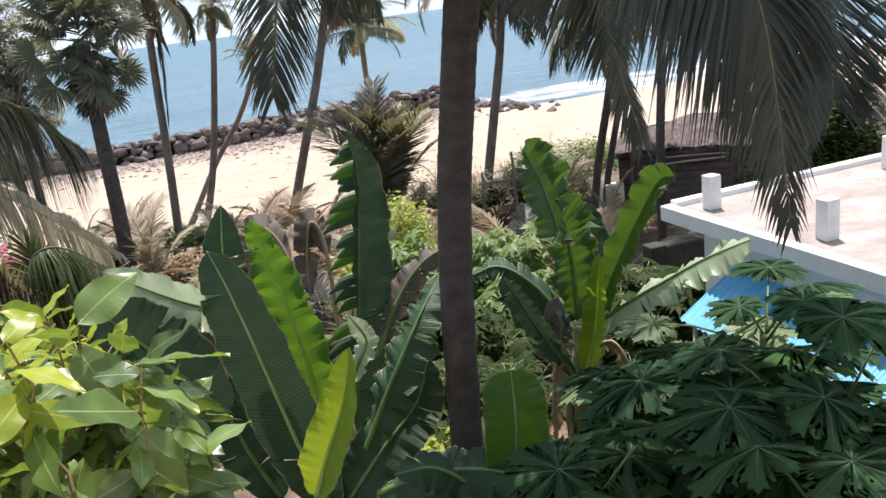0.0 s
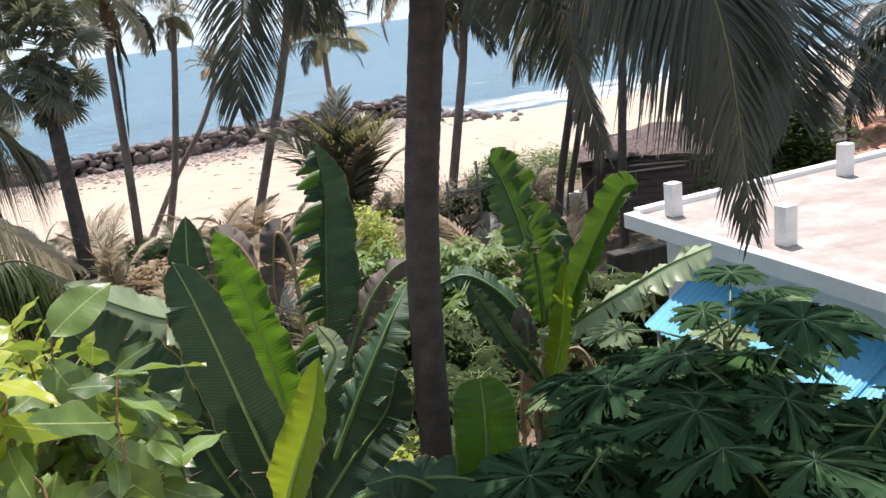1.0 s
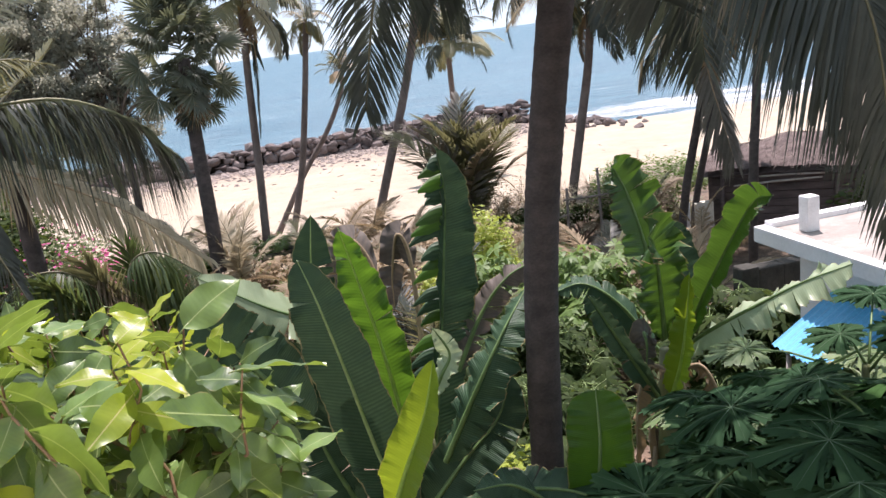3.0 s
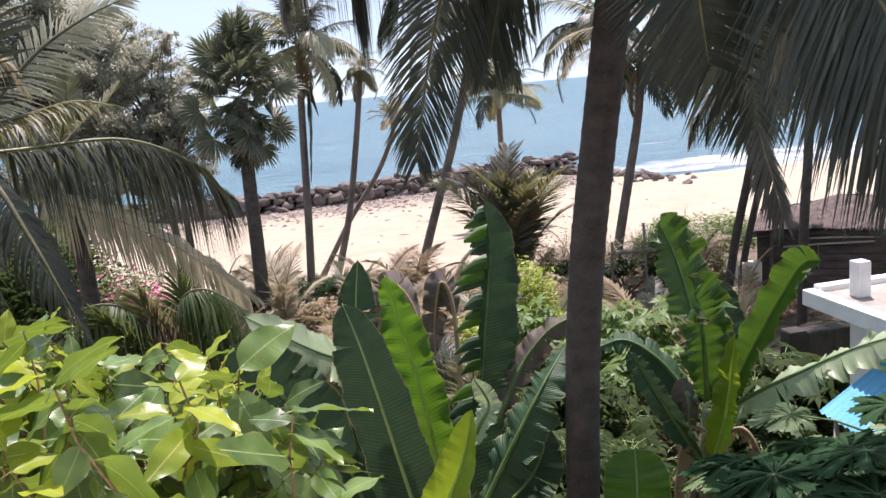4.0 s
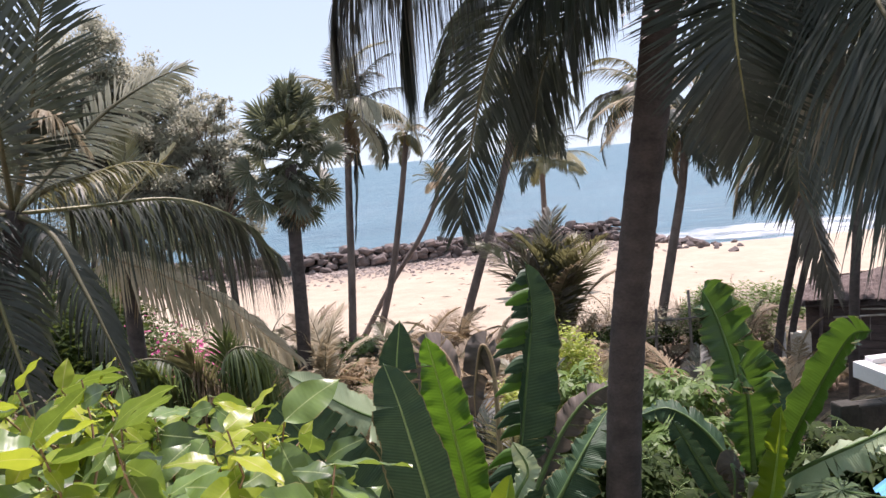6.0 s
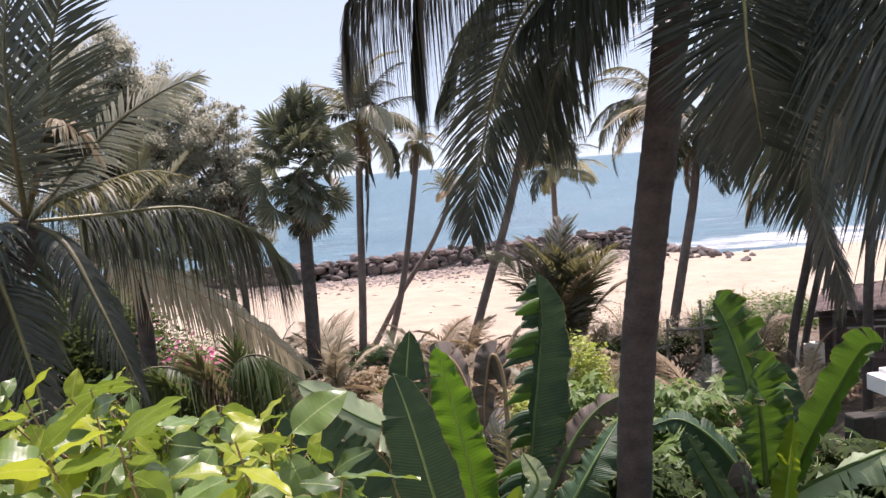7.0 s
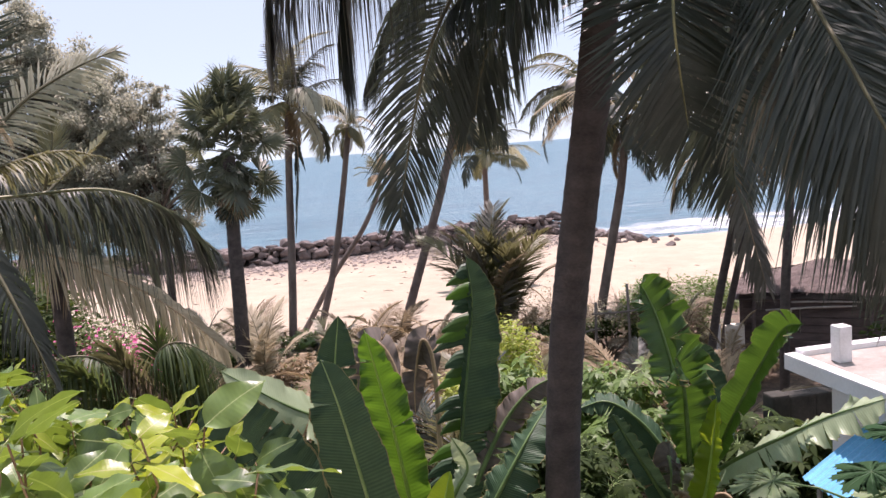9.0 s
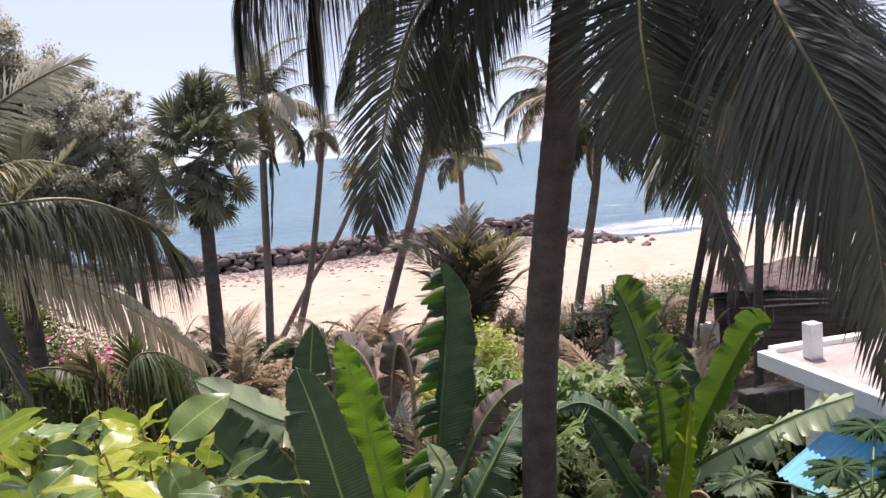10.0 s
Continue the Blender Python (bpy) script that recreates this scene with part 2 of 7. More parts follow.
M_AWN = solid("blue_painted_sheet", (0.06, 0.32, 0.56), (0.11, 0.40, 0.66), 2.0, 0.4, 0.1, 0.003, 40.0)
M_WOOD = solid("weathered_planks", (0.060, 0.046, 0.044), (0.135, 0.105, 0.098), 3.0, 0.9, 0.5, 0.01, 30.0, (0.3, 1, 2.5), 0.0, 0.25)
# thatch colour is darkened for the shade of the palm crowns above
M_THATCH = solid("old_thatch_shaded", (0.075, 0.056, 0.052), (0.20, 0.155, 0.14), 2.5, 0.95, 1.0, 0.05, 45.0, (1, 3, 1))
M_TILE = solid("clay_tile", (0.34, 0.16, 0.105), (0.54, 0.30, 0.21), 3.0, 0.8, 0.4, 0.01, 30.0, (1, 1, 1), 0.0, 0.35)
# masonry darkened in its colour to stand for shade
M_STONE = solid("shade_dark_masonry", (0.016, 0.018, 0.013), (0.062, 0.055, 0.045), 2.0, 0.92, 0.9, 0.03, 18.0)
M_BLOCK = solid("old_concrete_block", (0.12, 0.10, 0.09), (0.26, 0.22, 0.2), 3.0, 0.9, 0.6, 0.01, 30.0)
M_RODS = solid("bleached_pole", (0.30, 0.27, 0.24), (0.48, 0.44, 0.4), 4.0, 0.8, 0.3, 0.004, 40.0)
M_FENCE = solid("weathered_grey_wood", (0.10, 0.085, 0.075), (0.22, 0.19, 0.165), 4.0, 0.85, 0.4, 0.006, 40.0)


def roof_material():
    m, nt, p, out = nodes_of("stained_concrete_roof")
    v = coords(nt, 1.0)
    a, b, c = noise_tex(nt, v, 0.9, 8, 0.7), noise_tex(nt, v, 3.5, 8, 0.7), noise_tex(nt, v, 60.0, 3)
    col = ramp(nt, a, [(0.3, (0.20, 0.17, 0.148)), (0.5, (0.36, 0.312, 0.275)), (0.7, (0.45, 0.40, 0.365))])
    col = mixc(nt, ramp(nt, b, [(0.45, (0, 0, 0)), (0.75, (0.7, 0.7, 0.7))]), col, (0.24, 0.21, 0.185))
    st = noise_tex(nt, coords(nt, 1.0, "Object", (0.8, 1.6, 1)), 1.1, 8, 0.7)
    col = mixc(nt, ramp(nt, st, [(0.46, (0, 0, 0)), (0.64, (0.7, 0.7, 0.7))]), col, (0.19, 0.17, 0.15))
    col = mixc(nt, 0.25, col, ramp(nt, c, [(0.3, (0.3, 0.3, 0.3)), (0.7, (0.7, 0.7, 0.7))]), 'OVERLAY')
    nt.links.new(col, p.inputs["Base Color"])
    p.inputs["Roughness"].default_value = 0.9
    bump(nt, c, 0.3, 0.004, p)
    return m


M_ROOF = roof_material()


def ground_material():
    """Leaf-littered garden soil that gives way to pale beach sand, wet where the sea washes it."""
    m, nt, p, out = nodes_of("garden_soil_and_beach_sand")
    v = coords(nt, 1.0)
    sep = nt.nodes.new("ShaderNodeSeparateXYZ")
    nt.links.new(v, sep.inputs[0])
    edge = mathn(nt, 'ADD', sep.outputs[1], mathn(nt, 'MULTIPLY', mathn(nt, 'SUBTRACT', noise_tex(nt, v, 0.35, 6, 0.7), 0.5), 9.0))
    edge = mathn(nt, 'ADD', edge, mathn(nt, 'MULTIPLY', sep.outputs[0], -0.30))
    to_sand = ramp(nt, mathn(nt, 'DIVIDE', mathn(nt, 'SUBTRACT', edge, 26.0), 4.0), [(0.0, (0, 0, 0)), (1.0, (1, 1, 1))])
    fine, mid = noise_tex(nt, v, 30.0, 5), noise_tex(nt, v, 2.2, 6, 0.7)
    soil = ramp(nt, mid, [(0.3, (0.045, 0.034, 0.024)), (0.5, (0.12, 0.085, 0.058)), (0.72, (0.29, 0.205, 0.140))])
    soil = mixc(nt, 0.6, soil, ramp(nt, fine, [(0.3, (0.2, 0.2, 0.2)), (0.7, (0.8, 0.8, 0.8))]), 'OVERLAY')
    sand = ramp(nt, noise_tex(nt, v, 0.8, 8, 0.65), [(0.3, (0.325, 0.268, 0.198)), (0.7, (0.415, 0.350, 0.266))])
    debris = ramp(nt, noise_tex(nt, v, 4.0, 8, 0.75), [(0.56, (0, 0, 0)), (0.66, (1, 1, 1))])
    sand = mixc(nt, mathn(nt, 'MULTIPLY', debris, 0.5), sand, (0.34, 0.24, 0.17))
    across = mathn(nt, 'MULTIPLY_ADD', sep.outputs[0], -0.19, sep.outputs[1])
    wrack = mathn(nt, 'MULTIPLY', ramp(nt, mathn(nt, 'MULTIPLY_ADD', across, 0.2, -9.0), [(0.0, (0, 0, 0)), (1.0, (1, 1, 1))]), mathn(nt, 'LESS_THAN', sep.outputs[0], 10.5))
    wrack = mathn(nt, 'MULTIPLY', wrack, ramp(nt, noise_tex(nt, v, 1.6, 8, 0.8), [(0.34, (0, 0, 0)), (0.56, (1, 1, 1))]))
    sand = mixc(nt, mathn(nt, 'MULTIPLY', wrack, 0.85), sand, (0.21, 0.155, 0.125))
    col = mixc(nt, to_sand, soil, sand)
    wet = ramp(nt, mathn(nt, 'MULTIPLY_ADD', sep.outputs[2], -2.2, -1.30), [(0.0, (0, 0, 0)), (1.0, (1, 1, 1))])
    col = mixc(nt, wet, col, (0.36, 0.27, 0.20))
    nt.links.new(col, p.inputs["Base Color"])
    nt.links.new(mathn(nt, 'MULTIPLY_ADD', wet, -0.55, 0.92), p.inputs["Roughness"])
    bump(nt, mathn(nt, 'ADD', mid, mathn(nt, 'MULTIPLY', fine, 0.3)), 0.6, 0.08, p)
    return m


def sea_material():
    m, nt, p, out = nodes_of("sea_water")
    v = coords(nt, 1.0, "Object", (0.45, 1.3, 1))
    big, small = noise_tex(nt, v, 0.05, 7, 0.65), noise_tex(nt, v, 0.9, 6, 0.65)
    col = ramp(nt, big, [(0.3, (0.034, 0.105, 0.145)), (0.7, (0.060, 0.142, 0.180))])
    caps = ramp(nt, noise_tex(nt, v, 0.35, 7, 0.75), [(0.61, (0, 0, 0)), (0.70, (1, 1, 1))])
    col = mixc(nt, mathn(nt, 'MULTIPLY', caps, 0.7), col, (0.75, 0.82, 0.85))
    nt.links.new(col, p.inputs["Base Color"])
    p.inputs["Roughness"].default_value = 0.3
    p.inputs["IOR"].default_value = 1.33
    streak = noise_tex(nt, coords(nt, 1.0, "Object", (0.12, 1.0, 1)), 0.55, 6, 0.7)
    fine = noise_tex(nt, coords(nt, 1.0, "Object", (0.3, 1.4, 1)), 1.3, 5, 0.75)
    # light and dark of the ripples painted as streaks over the water colour
    rip = mixc(nt, 0.75, col, ramp(nt, mathn(nt, 'ADD', mathn(nt, 'MULTIPLY', streak, 0.5), mathn(nt, 'MULTIPLY', fine, 0.5)), [(0.40, (0.22, 0.24, 0.25)), (0.62, (0.78, 0.77, 0.76))]), 'OVERLAY')
    nt.links.new(rip, p.inputs["Base Color"])
    bump(nt, mathn(nt, 'ADD', small, streak), 0.8, 0.5, p)
    return m


def foam_material():
    m, nt, p, out = nodes_of("surf_foam")
    v = coords(nt, 1.0, "Object", (0.35, 1.0, 1))
    n, s = noise_tex(nt, v, 0.9, 8, 0.75), noise_tex(nt, v, 5.0, 5, 0.7)
    f = mathn(nt, 'ADD', n, mathn(nt, 'MULTIPLY', mathn(nt, 'SUBTRACT', s, 0.5), 0.35))
    col = ramp(nt, f, [(0.30, (0.30, 0.38, 0.42)), (0.46, (0.60, 0.64, 0.66)), (0.60, (0.80, 0.80, 0.81))])
    nt.links.new(col, p.inputs["Base Color"])
    p.inputs["Roughness"].default_value = 0.7
    bump(nt, f, 0.6, 0.12, p)
    uv = nt.nodes.new("ShaderNodeUVMap")
    sep = nt.nodes.new("ShaderNodeSeparateXYZ")
    nt.links.new(uv.outputs[0], sep.inputs[0])
    edge = mathn(nt, 'ABSOLUTE', mathn(nt, 'MULTIPLY_ADD', sep.outputs[1], 2.0, -1.0))
    cover = ramp(nt, mathn(nt, 'SUBTRACT', mathn(nt, 'ADD', f, mathn(nt, 'MULTIPLY_ADD', noise_tex(nt, v, 0.28, 3), 0.8, -0.24)), mathn(nt, 'MULTIPLY', edge, 0.36)), [(0.38, (0, 0, 0)), (0.78, (0.88, 0.88, 0.88))])
    clear = nt.nodes.new("ShaderNodeBsdfTransparent")
    mx = nt.nodes.new("ShaderNodeMixShader")
    nt.links.new(cover, mx.inputs[0])
    nt.links.new(clear.outputs[0], mx.inputs[1])
    nt.links.new(p.outputs[0], mx.inputs[2])
    nt.links.new(mx.outputs[0], out.inputs[0])
    return m


M_GROUND, M_SEA, M_FOAM = ground_material(), sea_material(), foam_material()

# ---- mesh helpers ----
UP = Vector((0, 0, 1))


class Buf:
    """Vertices, faces and one UV map, gathered piece by piece."""

    def __init__(self):
        self.v, self.f, self.uv = [], [], []

    def add(self, verts, faces, uvs=None):
        n = len(self.v)
        self.v.extend(verts)
        self.f.extend([tuple(i + n for i in f) for f in faces])
        self.uv.extend(uvs if uvs else [(0.5, 0.5)] * len(verts))

    def tube(self, pts, radii, sides=8, cap=True):
        n, vs, fs = len(pts), [], []
        ref = None
        for i, p in enumerate(pts):
            t = (pts[min(i + 1, n - 1)] - pts[max(i - 1, 0)]).normalized()
            if ref is None:
                ref = t.orthogonal().normalized()
            ref = (ref - t * ref.dot(t)).normalized()
            b = t.cross(ref)
            for k in range(sides):
                a = 2 * math.pi * k / sides
                vs.append(p + (ref * math.cos(a) + b * math.sin(a)) * radii[i])
        for i in range(n - 1):
            for k in range(sides):
                k2 = (k + 1) % sides
                fs.append((i * sides + k, i * sides + k2, (i + 1) * sides + k2, (i + 1) * sides + k))
        if cap:
            fs.append(tuple(range(sides - 1, -1, -1)))
            fs.append(tuple((n - 1) * sides + k for k in range(sides)))
        self.add(vs, fs)

    def box(self, size, m=Matrix.Identity(4), bevel=0.0):
        bm = bmesh.new()
        bmesh.ops.create_cube(bm, size=1.0, matrix=Matrix.Diagonal((*size, 1)))
        if bevel:
            bmesh.ops.bevel(bm, geom=list(bm.edges), offset=bevel, segments=2, affect='EDGES', profile=0.6)
        bm.verts.index_update()
        self.add([m @ v.co for v in bm.verts], [tuple(v.index for v in f.verts) for f in bm.faces])
        bm.free()

    def mesh(self, name, material, origin=(0, 0, 0), smooth=True):
        me = bpy.data.meshes.new(name)
        o = Vector(origin)
        me.from_pydata([tuple(Vector(p) - o) for p in self.v], [], self.f)
        layer = me.uv_layers.new(name="UVMap")
        idx = np.empty(len(me.loops), dtype=np.int32)
        me.loops.foreach_get("vertex_index", idx)
        layer.data.foreach_set("uv", np.array(self.uv, dtype=np.float32)[idx].ravel())
        me.materials.append(material)
        if smooth:
            me.polygons.foreach_set("use_smooth", np.ones(len(me.polygons), dtype=bool))
        me.update()
        return me


def thing(name, at, label, category, group="", kind=""):
    ob = new(name)
    ob.empty_display_size = 0.2
    ob.location = at
    return tagged(ob, label, category, group, kind)


def root_at(ob):
    while ob.parent:
        ob = ob.parent
    return Vector(ob.location)


def part(name, buf, material, parent, label="", smooth=True):
    """One mesh object under a thing or a part; the buffer is in world metres."""
    ob = new(name, buf.mesh(name, material, root_at(parent), smooth))
    ob.parent = parent
    return tagged(ob, label)


def piece(name, me, parent, m, label=""):
    """A part on shared mesh data, at the pose m within its thing."""
    ob = new(name, me)
    ob.parent = parent
    ob.matrix_basis = m
    return tagged(ob, label)


def whole(name, buf, material, label, category, group="", kind="", at=(0, 0, 0), smooth=False):
    ob = new(name, buf.mesh(name, material, at, smooth))
    ob.location = at
    return tagged(ob, label, category, group, kind)


def bez(pts, s):
    p = [Vector(q) for q in pts]
    while len(p) > 1:
        p = [a.lerp(b, s) for a, b in zip(p, p[1:])]
    return p[0]


def spline(pts, n):
    """Catmull-Rom through the points."""
    p = [Vector(q) for q in pts]
    p = [p[0] * 2 - p[1]] + p + [p[-1] * 2 - p[-2]]
    out = []
    for i in range(n):
        f = i / (n - 1) * (len(p) - 3)
        k = min(int(f), len(p) - 4)
        u = f - k
        a, b, c, d = p[k:k + 4]
        out.append(0.5 * ((2 * b) + (c - a) * u + (2 * a - 5 * b + 4 * c - d) * u * u + (3 * b - a - 3 * c + d) * u ** 3))
    return out


# ---- palms ----
def leaflets(pts, length, hang, pairs, rng, width=0.035, side=None, sweep=(15, 55), lift=0.15, start=0.14, gaps=0.06, profile=(0.6, 1.0, 0.3)):
    """The two rows of narrow leaflets along a stalk."""
    buf = Buf()
    n = len(pts)
    for i in range(pairs):
        s = start + (1 - start) * i / (pairs - 1)
        f = s * (n - 1)
        k = min(int(f), n - 2)
        p = pts[k].lerp(pts[k + 1], f - k)
        t = (pts[k + 1] - pts[k]).normalized()
        sd = Vector(side) if side is not None else t.cross(UP)
        sd = (sd - t * sd.dot(t)).normalized()
        nrm = sd.cross(t)
        if nrm.z < 0 and side is None:
            nrm = -nrm
        u = (s - start) / (1 - start)
        prof = profile[0] + (profile[1] - profile[0]) * min(1, u / 0.35) if u < 0.35 else profile[1] + (profile[2] - profile[1]) * ((u - 0.35) / 0.65) ** 1.6
        for sg in (-1, 1):
            if rng.random() < gaps:
                continue
            a = radians(sweep[0] + (sweep[1] - sweep[0]) * u + rng.uniform(-7, 7))
            d = sd * sg * math.cos(a) + t * math.sin(a) + nrm * (lift + rng.uniform(-0.12, 0.12))
            d.normalize()
            ln = length * prof * rng.uniform(0.82, 1.1)
            h = hang * rng.uniform(0.7, 1.35)
            w = width * (0.55 + 0.45 * prof) * rng.uniform(0.8, 1.15)
            vs, uvs = [], []
            for q, wq in ((0.0, 0.45), (0.3, 1.0), (0.65, 0.8), (1.0, 0.0)):
                c = p + d * (ln * q * (1 - 0.3 * h * q)) - UP * (h * ln * q * q)
                dd = (d - UP * (2 * h * q)).normalized()
                wv = dd.cross(nrm)
                if wv.length < 1e-3:
                    wv = t.copy()
                wv.normalize()
                wv = (wv + nrm * 0.35 * sg).normalized()
                if wq > 0:
                    vs += [c - wv * (w * wq * 0.5), c + wv * (w * wq * 0.5)]
                    uvs += [(0, q), (1, q)]
                else:
                    vs.append(c)
                    uvs.append((0.5, q))
            buf.add(vs, [(0, 1, 3, 2), (2, 3, 5, 4), (4, 5, 6)], uvs)
    return buf


def stalk(pts, r0, r1, sides=6):
    b = Buf()
    n = len(pts)
    b.tube(pts, [r0 + (r1 - r0) * i / (n - 1) for i in range(n)], sides)
    return b


def near_frond(palm, pts, length, hang, pairs, seed, mat=None, rib=None, width=0.04, side=None, r0=0.028, label="", **kw):
    line = spline(pts, 24)
    rng = random.Random(seed)
    many, broad = (1.4, 1.0) if palm == main_palm else (0.95, 1.35)
    fr = part("frond", leaflets(line, length, hang, int(pairs * many), rng, width * broad, side, **kw), mat or M_FROND, palm, label)
    part("rachis", stalk(line, r0, 0.004), rib or M_RACHIS_FAR, fr)
    return fr


FROND_LIB = {}


def crown_mesh(kind, k, mat):
    """A few shared frond shapes, one metre long, for crowns farther off."""
    key = (kind, k, mat.name)
    if key not in FROND_LIB:
        rng = random.Random(100 + k * 7 + len(kind))
        if kind == "young":
            cp = [(0, 0, 0), (0.35, 0, 0.14), (0.75, 0.03 * k, 0.16), (1.0, 0.05 * k, -0.02)]
            hang = 0.25
        elif kind == "star":
            cp = [(0, 0, 0), (0.4, 0, 0.10), (0.8, 0.04 * (k - 1), 0.02), (1.0, 0.08 * (k - 1), -0.16 - 0.08 * k)]
            hang = 0.55
        elif kind == "dry":
            cp = [(0, 0, 0), (0.32, 0, 0.02), (0.7, 0.05, -0.18), (0.85, 0.06, -0.5)]
            hang = 0.6
        else:
            cp = [(0, 0, 0), (0.38, 0, 0.2), (0.78, 0.03 * (k - 1), 0.06), (0.92, 0.05 * (k - 1), -0.36 - 0.06 * k)]
            hang = 0.75
        pts = [bez(cp, i / 13) for i in range(14)]
        lv = leaflets(pts, 0.30, hang, 64, rng, 0.026 if kind != 'young' else 0.018, gaps=0.06).mesh("frond_" + kind, mat)
        rb = stalk(pts, 0.010, 0.002, 5).mesh("rachis_" + kind, M_RACHIS_FAR if kind != "dry" else M_RACHIS_DRY)
        FROND_LIB[key] = (lv, rb)
    return FROND_LIB[key]


def put_frond(palm, kind, k, mat, m, label=""):
    lv, rb = crown_mesh(kind, k, mat)
    f = piece("frond", lv, palm, m, label)
    piece("rachis", rb, f, Matrix.Identity(4))
    return f


def trunk_part(palm, pts, r0, r1, mat, sides=12, ring=0.14, flare=1.35, name="trunk"):
    line_len = sum((Vector(b) - Vector(a)).length for a, b in zip(pts, pts[1:]))
    n = max(8, int(line_len / ring) * 2)
    line = spline(pts, n)
    rad = []
    for i in range(n):
        s = i / (n - 1)
        r = r0 + (r1 - r0) * s
        r *= 1 + (flare - 1) * max(0, 1 - s * 9) ** 2
        r *= 1.016 if i % 2 else 0.994
        rad.append(r * (1 + 0.015 * math.sin(i * 1.7)))
    b = Buf()
    b.tube(line, rad, sides)
    return part(name, b, mat, palm)


def coconut_palm(pts, r0, r1, count, length, seed, mats, label, kinds=("mature",), droop=(-35, 60), dry=3, nuts=5, trunk_mat=None, group="coconut palms", az0=None):
    """Trunk through pts, a crown of fronds at its top."""
    rng = random.Random(seed)
    top = Vector(pts[-1])
    palm = thing("coconut_palm", pts[0], label, "palm tree", group)
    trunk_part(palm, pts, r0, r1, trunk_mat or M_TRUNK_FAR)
    off = top - Vector(pts[0])
    for i in range(count):
        az = (i * 137.5 + rng.uniform(-12, 12)) if az0 is None else az0[i % len(az0)] + rng.uniform(-8, 8)
        el = droop[1] + (droop[0] - droop[1]) * (i + 0.5) / count + rng.uniform(-6, 6)
        ln = length * rng.uniform(0.85, 1.1)
        m = Matrix.Translation(off) @ Euler((radians(rng.uniform(-25, 25)), radians(-el), radians(az)), 'XYZ').to_matrix().to_4x4() @ Matrix.Scale(ln, 4)
        put_frond(palm, rng.choice(kinds), rng.randrange(3), rng.choice(mats), m)
    for i in range(dry):
        az = rng.uniform(0, 360)
        m = Matrix.Translation(off - UP * 0.1) @ Euler((0, radians(rng.uniform(40, 75)), radians(az)), 'XYZ').to_matrix().to_4x4() @ Matrix.Scale(length * rng.uniform(0.6, 0.85), 4)
        put_frond(palm, "dry", rng.randrange(2), M_FROND_DRY, m, "withered brown hanging frond")
    if nuts:
        me = nut_mesh()
        for i in range(nuts):
            az = rng.uniform(0, 6.28)
            piece("coconut", me, palm, Matrix.Translation(off + Vector((math.cos(az) * r1 * 2.2, math.sin(az) * r1 * 2.2, -0.12 - rng.random() * 0.2))) @ Matrix.Scale(rng.uniform(0.8, 1.1), 4))
    return palm


NUT = []


def nut_mesh():
    if not NUT:
        bm = bmesh.new()
        bmesh.ops.create_icosphere(bm, subdivisions=2, radius=0.11)
        for v in bm.verts:
            v.co.z *= 1.25
            v.co *= 1 + 0.05 * math.sin(3 * math.atan2(v.co.y, v.co.x))
        me = bpy.data.meshes.new("coconut")
        bm.to_mesh(me)
        bm.free()
        me.materials.append(M_COCONUT)
        NUT.append(me)
    return NUT[0]


def fan_blade(radius, rng, segs=26, arc=250, petiole=0.7):
    """A folded fan leaf on its stalk, along +x."""
    b = Buf()
    b.tube([Vector((0, 0, 0)), Vector((petiole * 0.5, 0, 0.03)), Vector((petiole, 0, 0))], [0.025, 0.018, 0.014], 5)
    for i in range(segs):
        a = radians(-arc / 2 + arc * i / (segs - 1)) + rng.uniform(-0.03, 0.03)
        r = radius * (0.72 + 0.28 * math.cos(a * 0.6)) * rng.uniform(0.88, 1.05)
        d, sd = Vector((math.cos(a), math.sin(a), 0)), Vector((-math.sin(a), math.cos(a), 0))
        o = Vector((petiole, 0, 0))
        w = radius * radians(arc) / segs * 0.62
        z = 0.025 if i % 2 else -0.025
        fall = rng.uniform(0.04, 0.22)
        vs = [o, o + d * r * 0.55 - sd * w * 0.5 + UP * (z - 0.02), o + d * r * 0.55 + sd * w * 0.5 + UP * (-z - 0.02),
              o + d * r * 0.82 - sd * w * 0.28 - UP * fall * 0.4, o + d * r * 0.82 + sd * w * 0.28 - UP * fall * 0.4, o + d * r - UP * fall]
        b.add(vs, [(0, 1, 2), (1, 3, 4, 2), (3, 5, 4)])
    return b


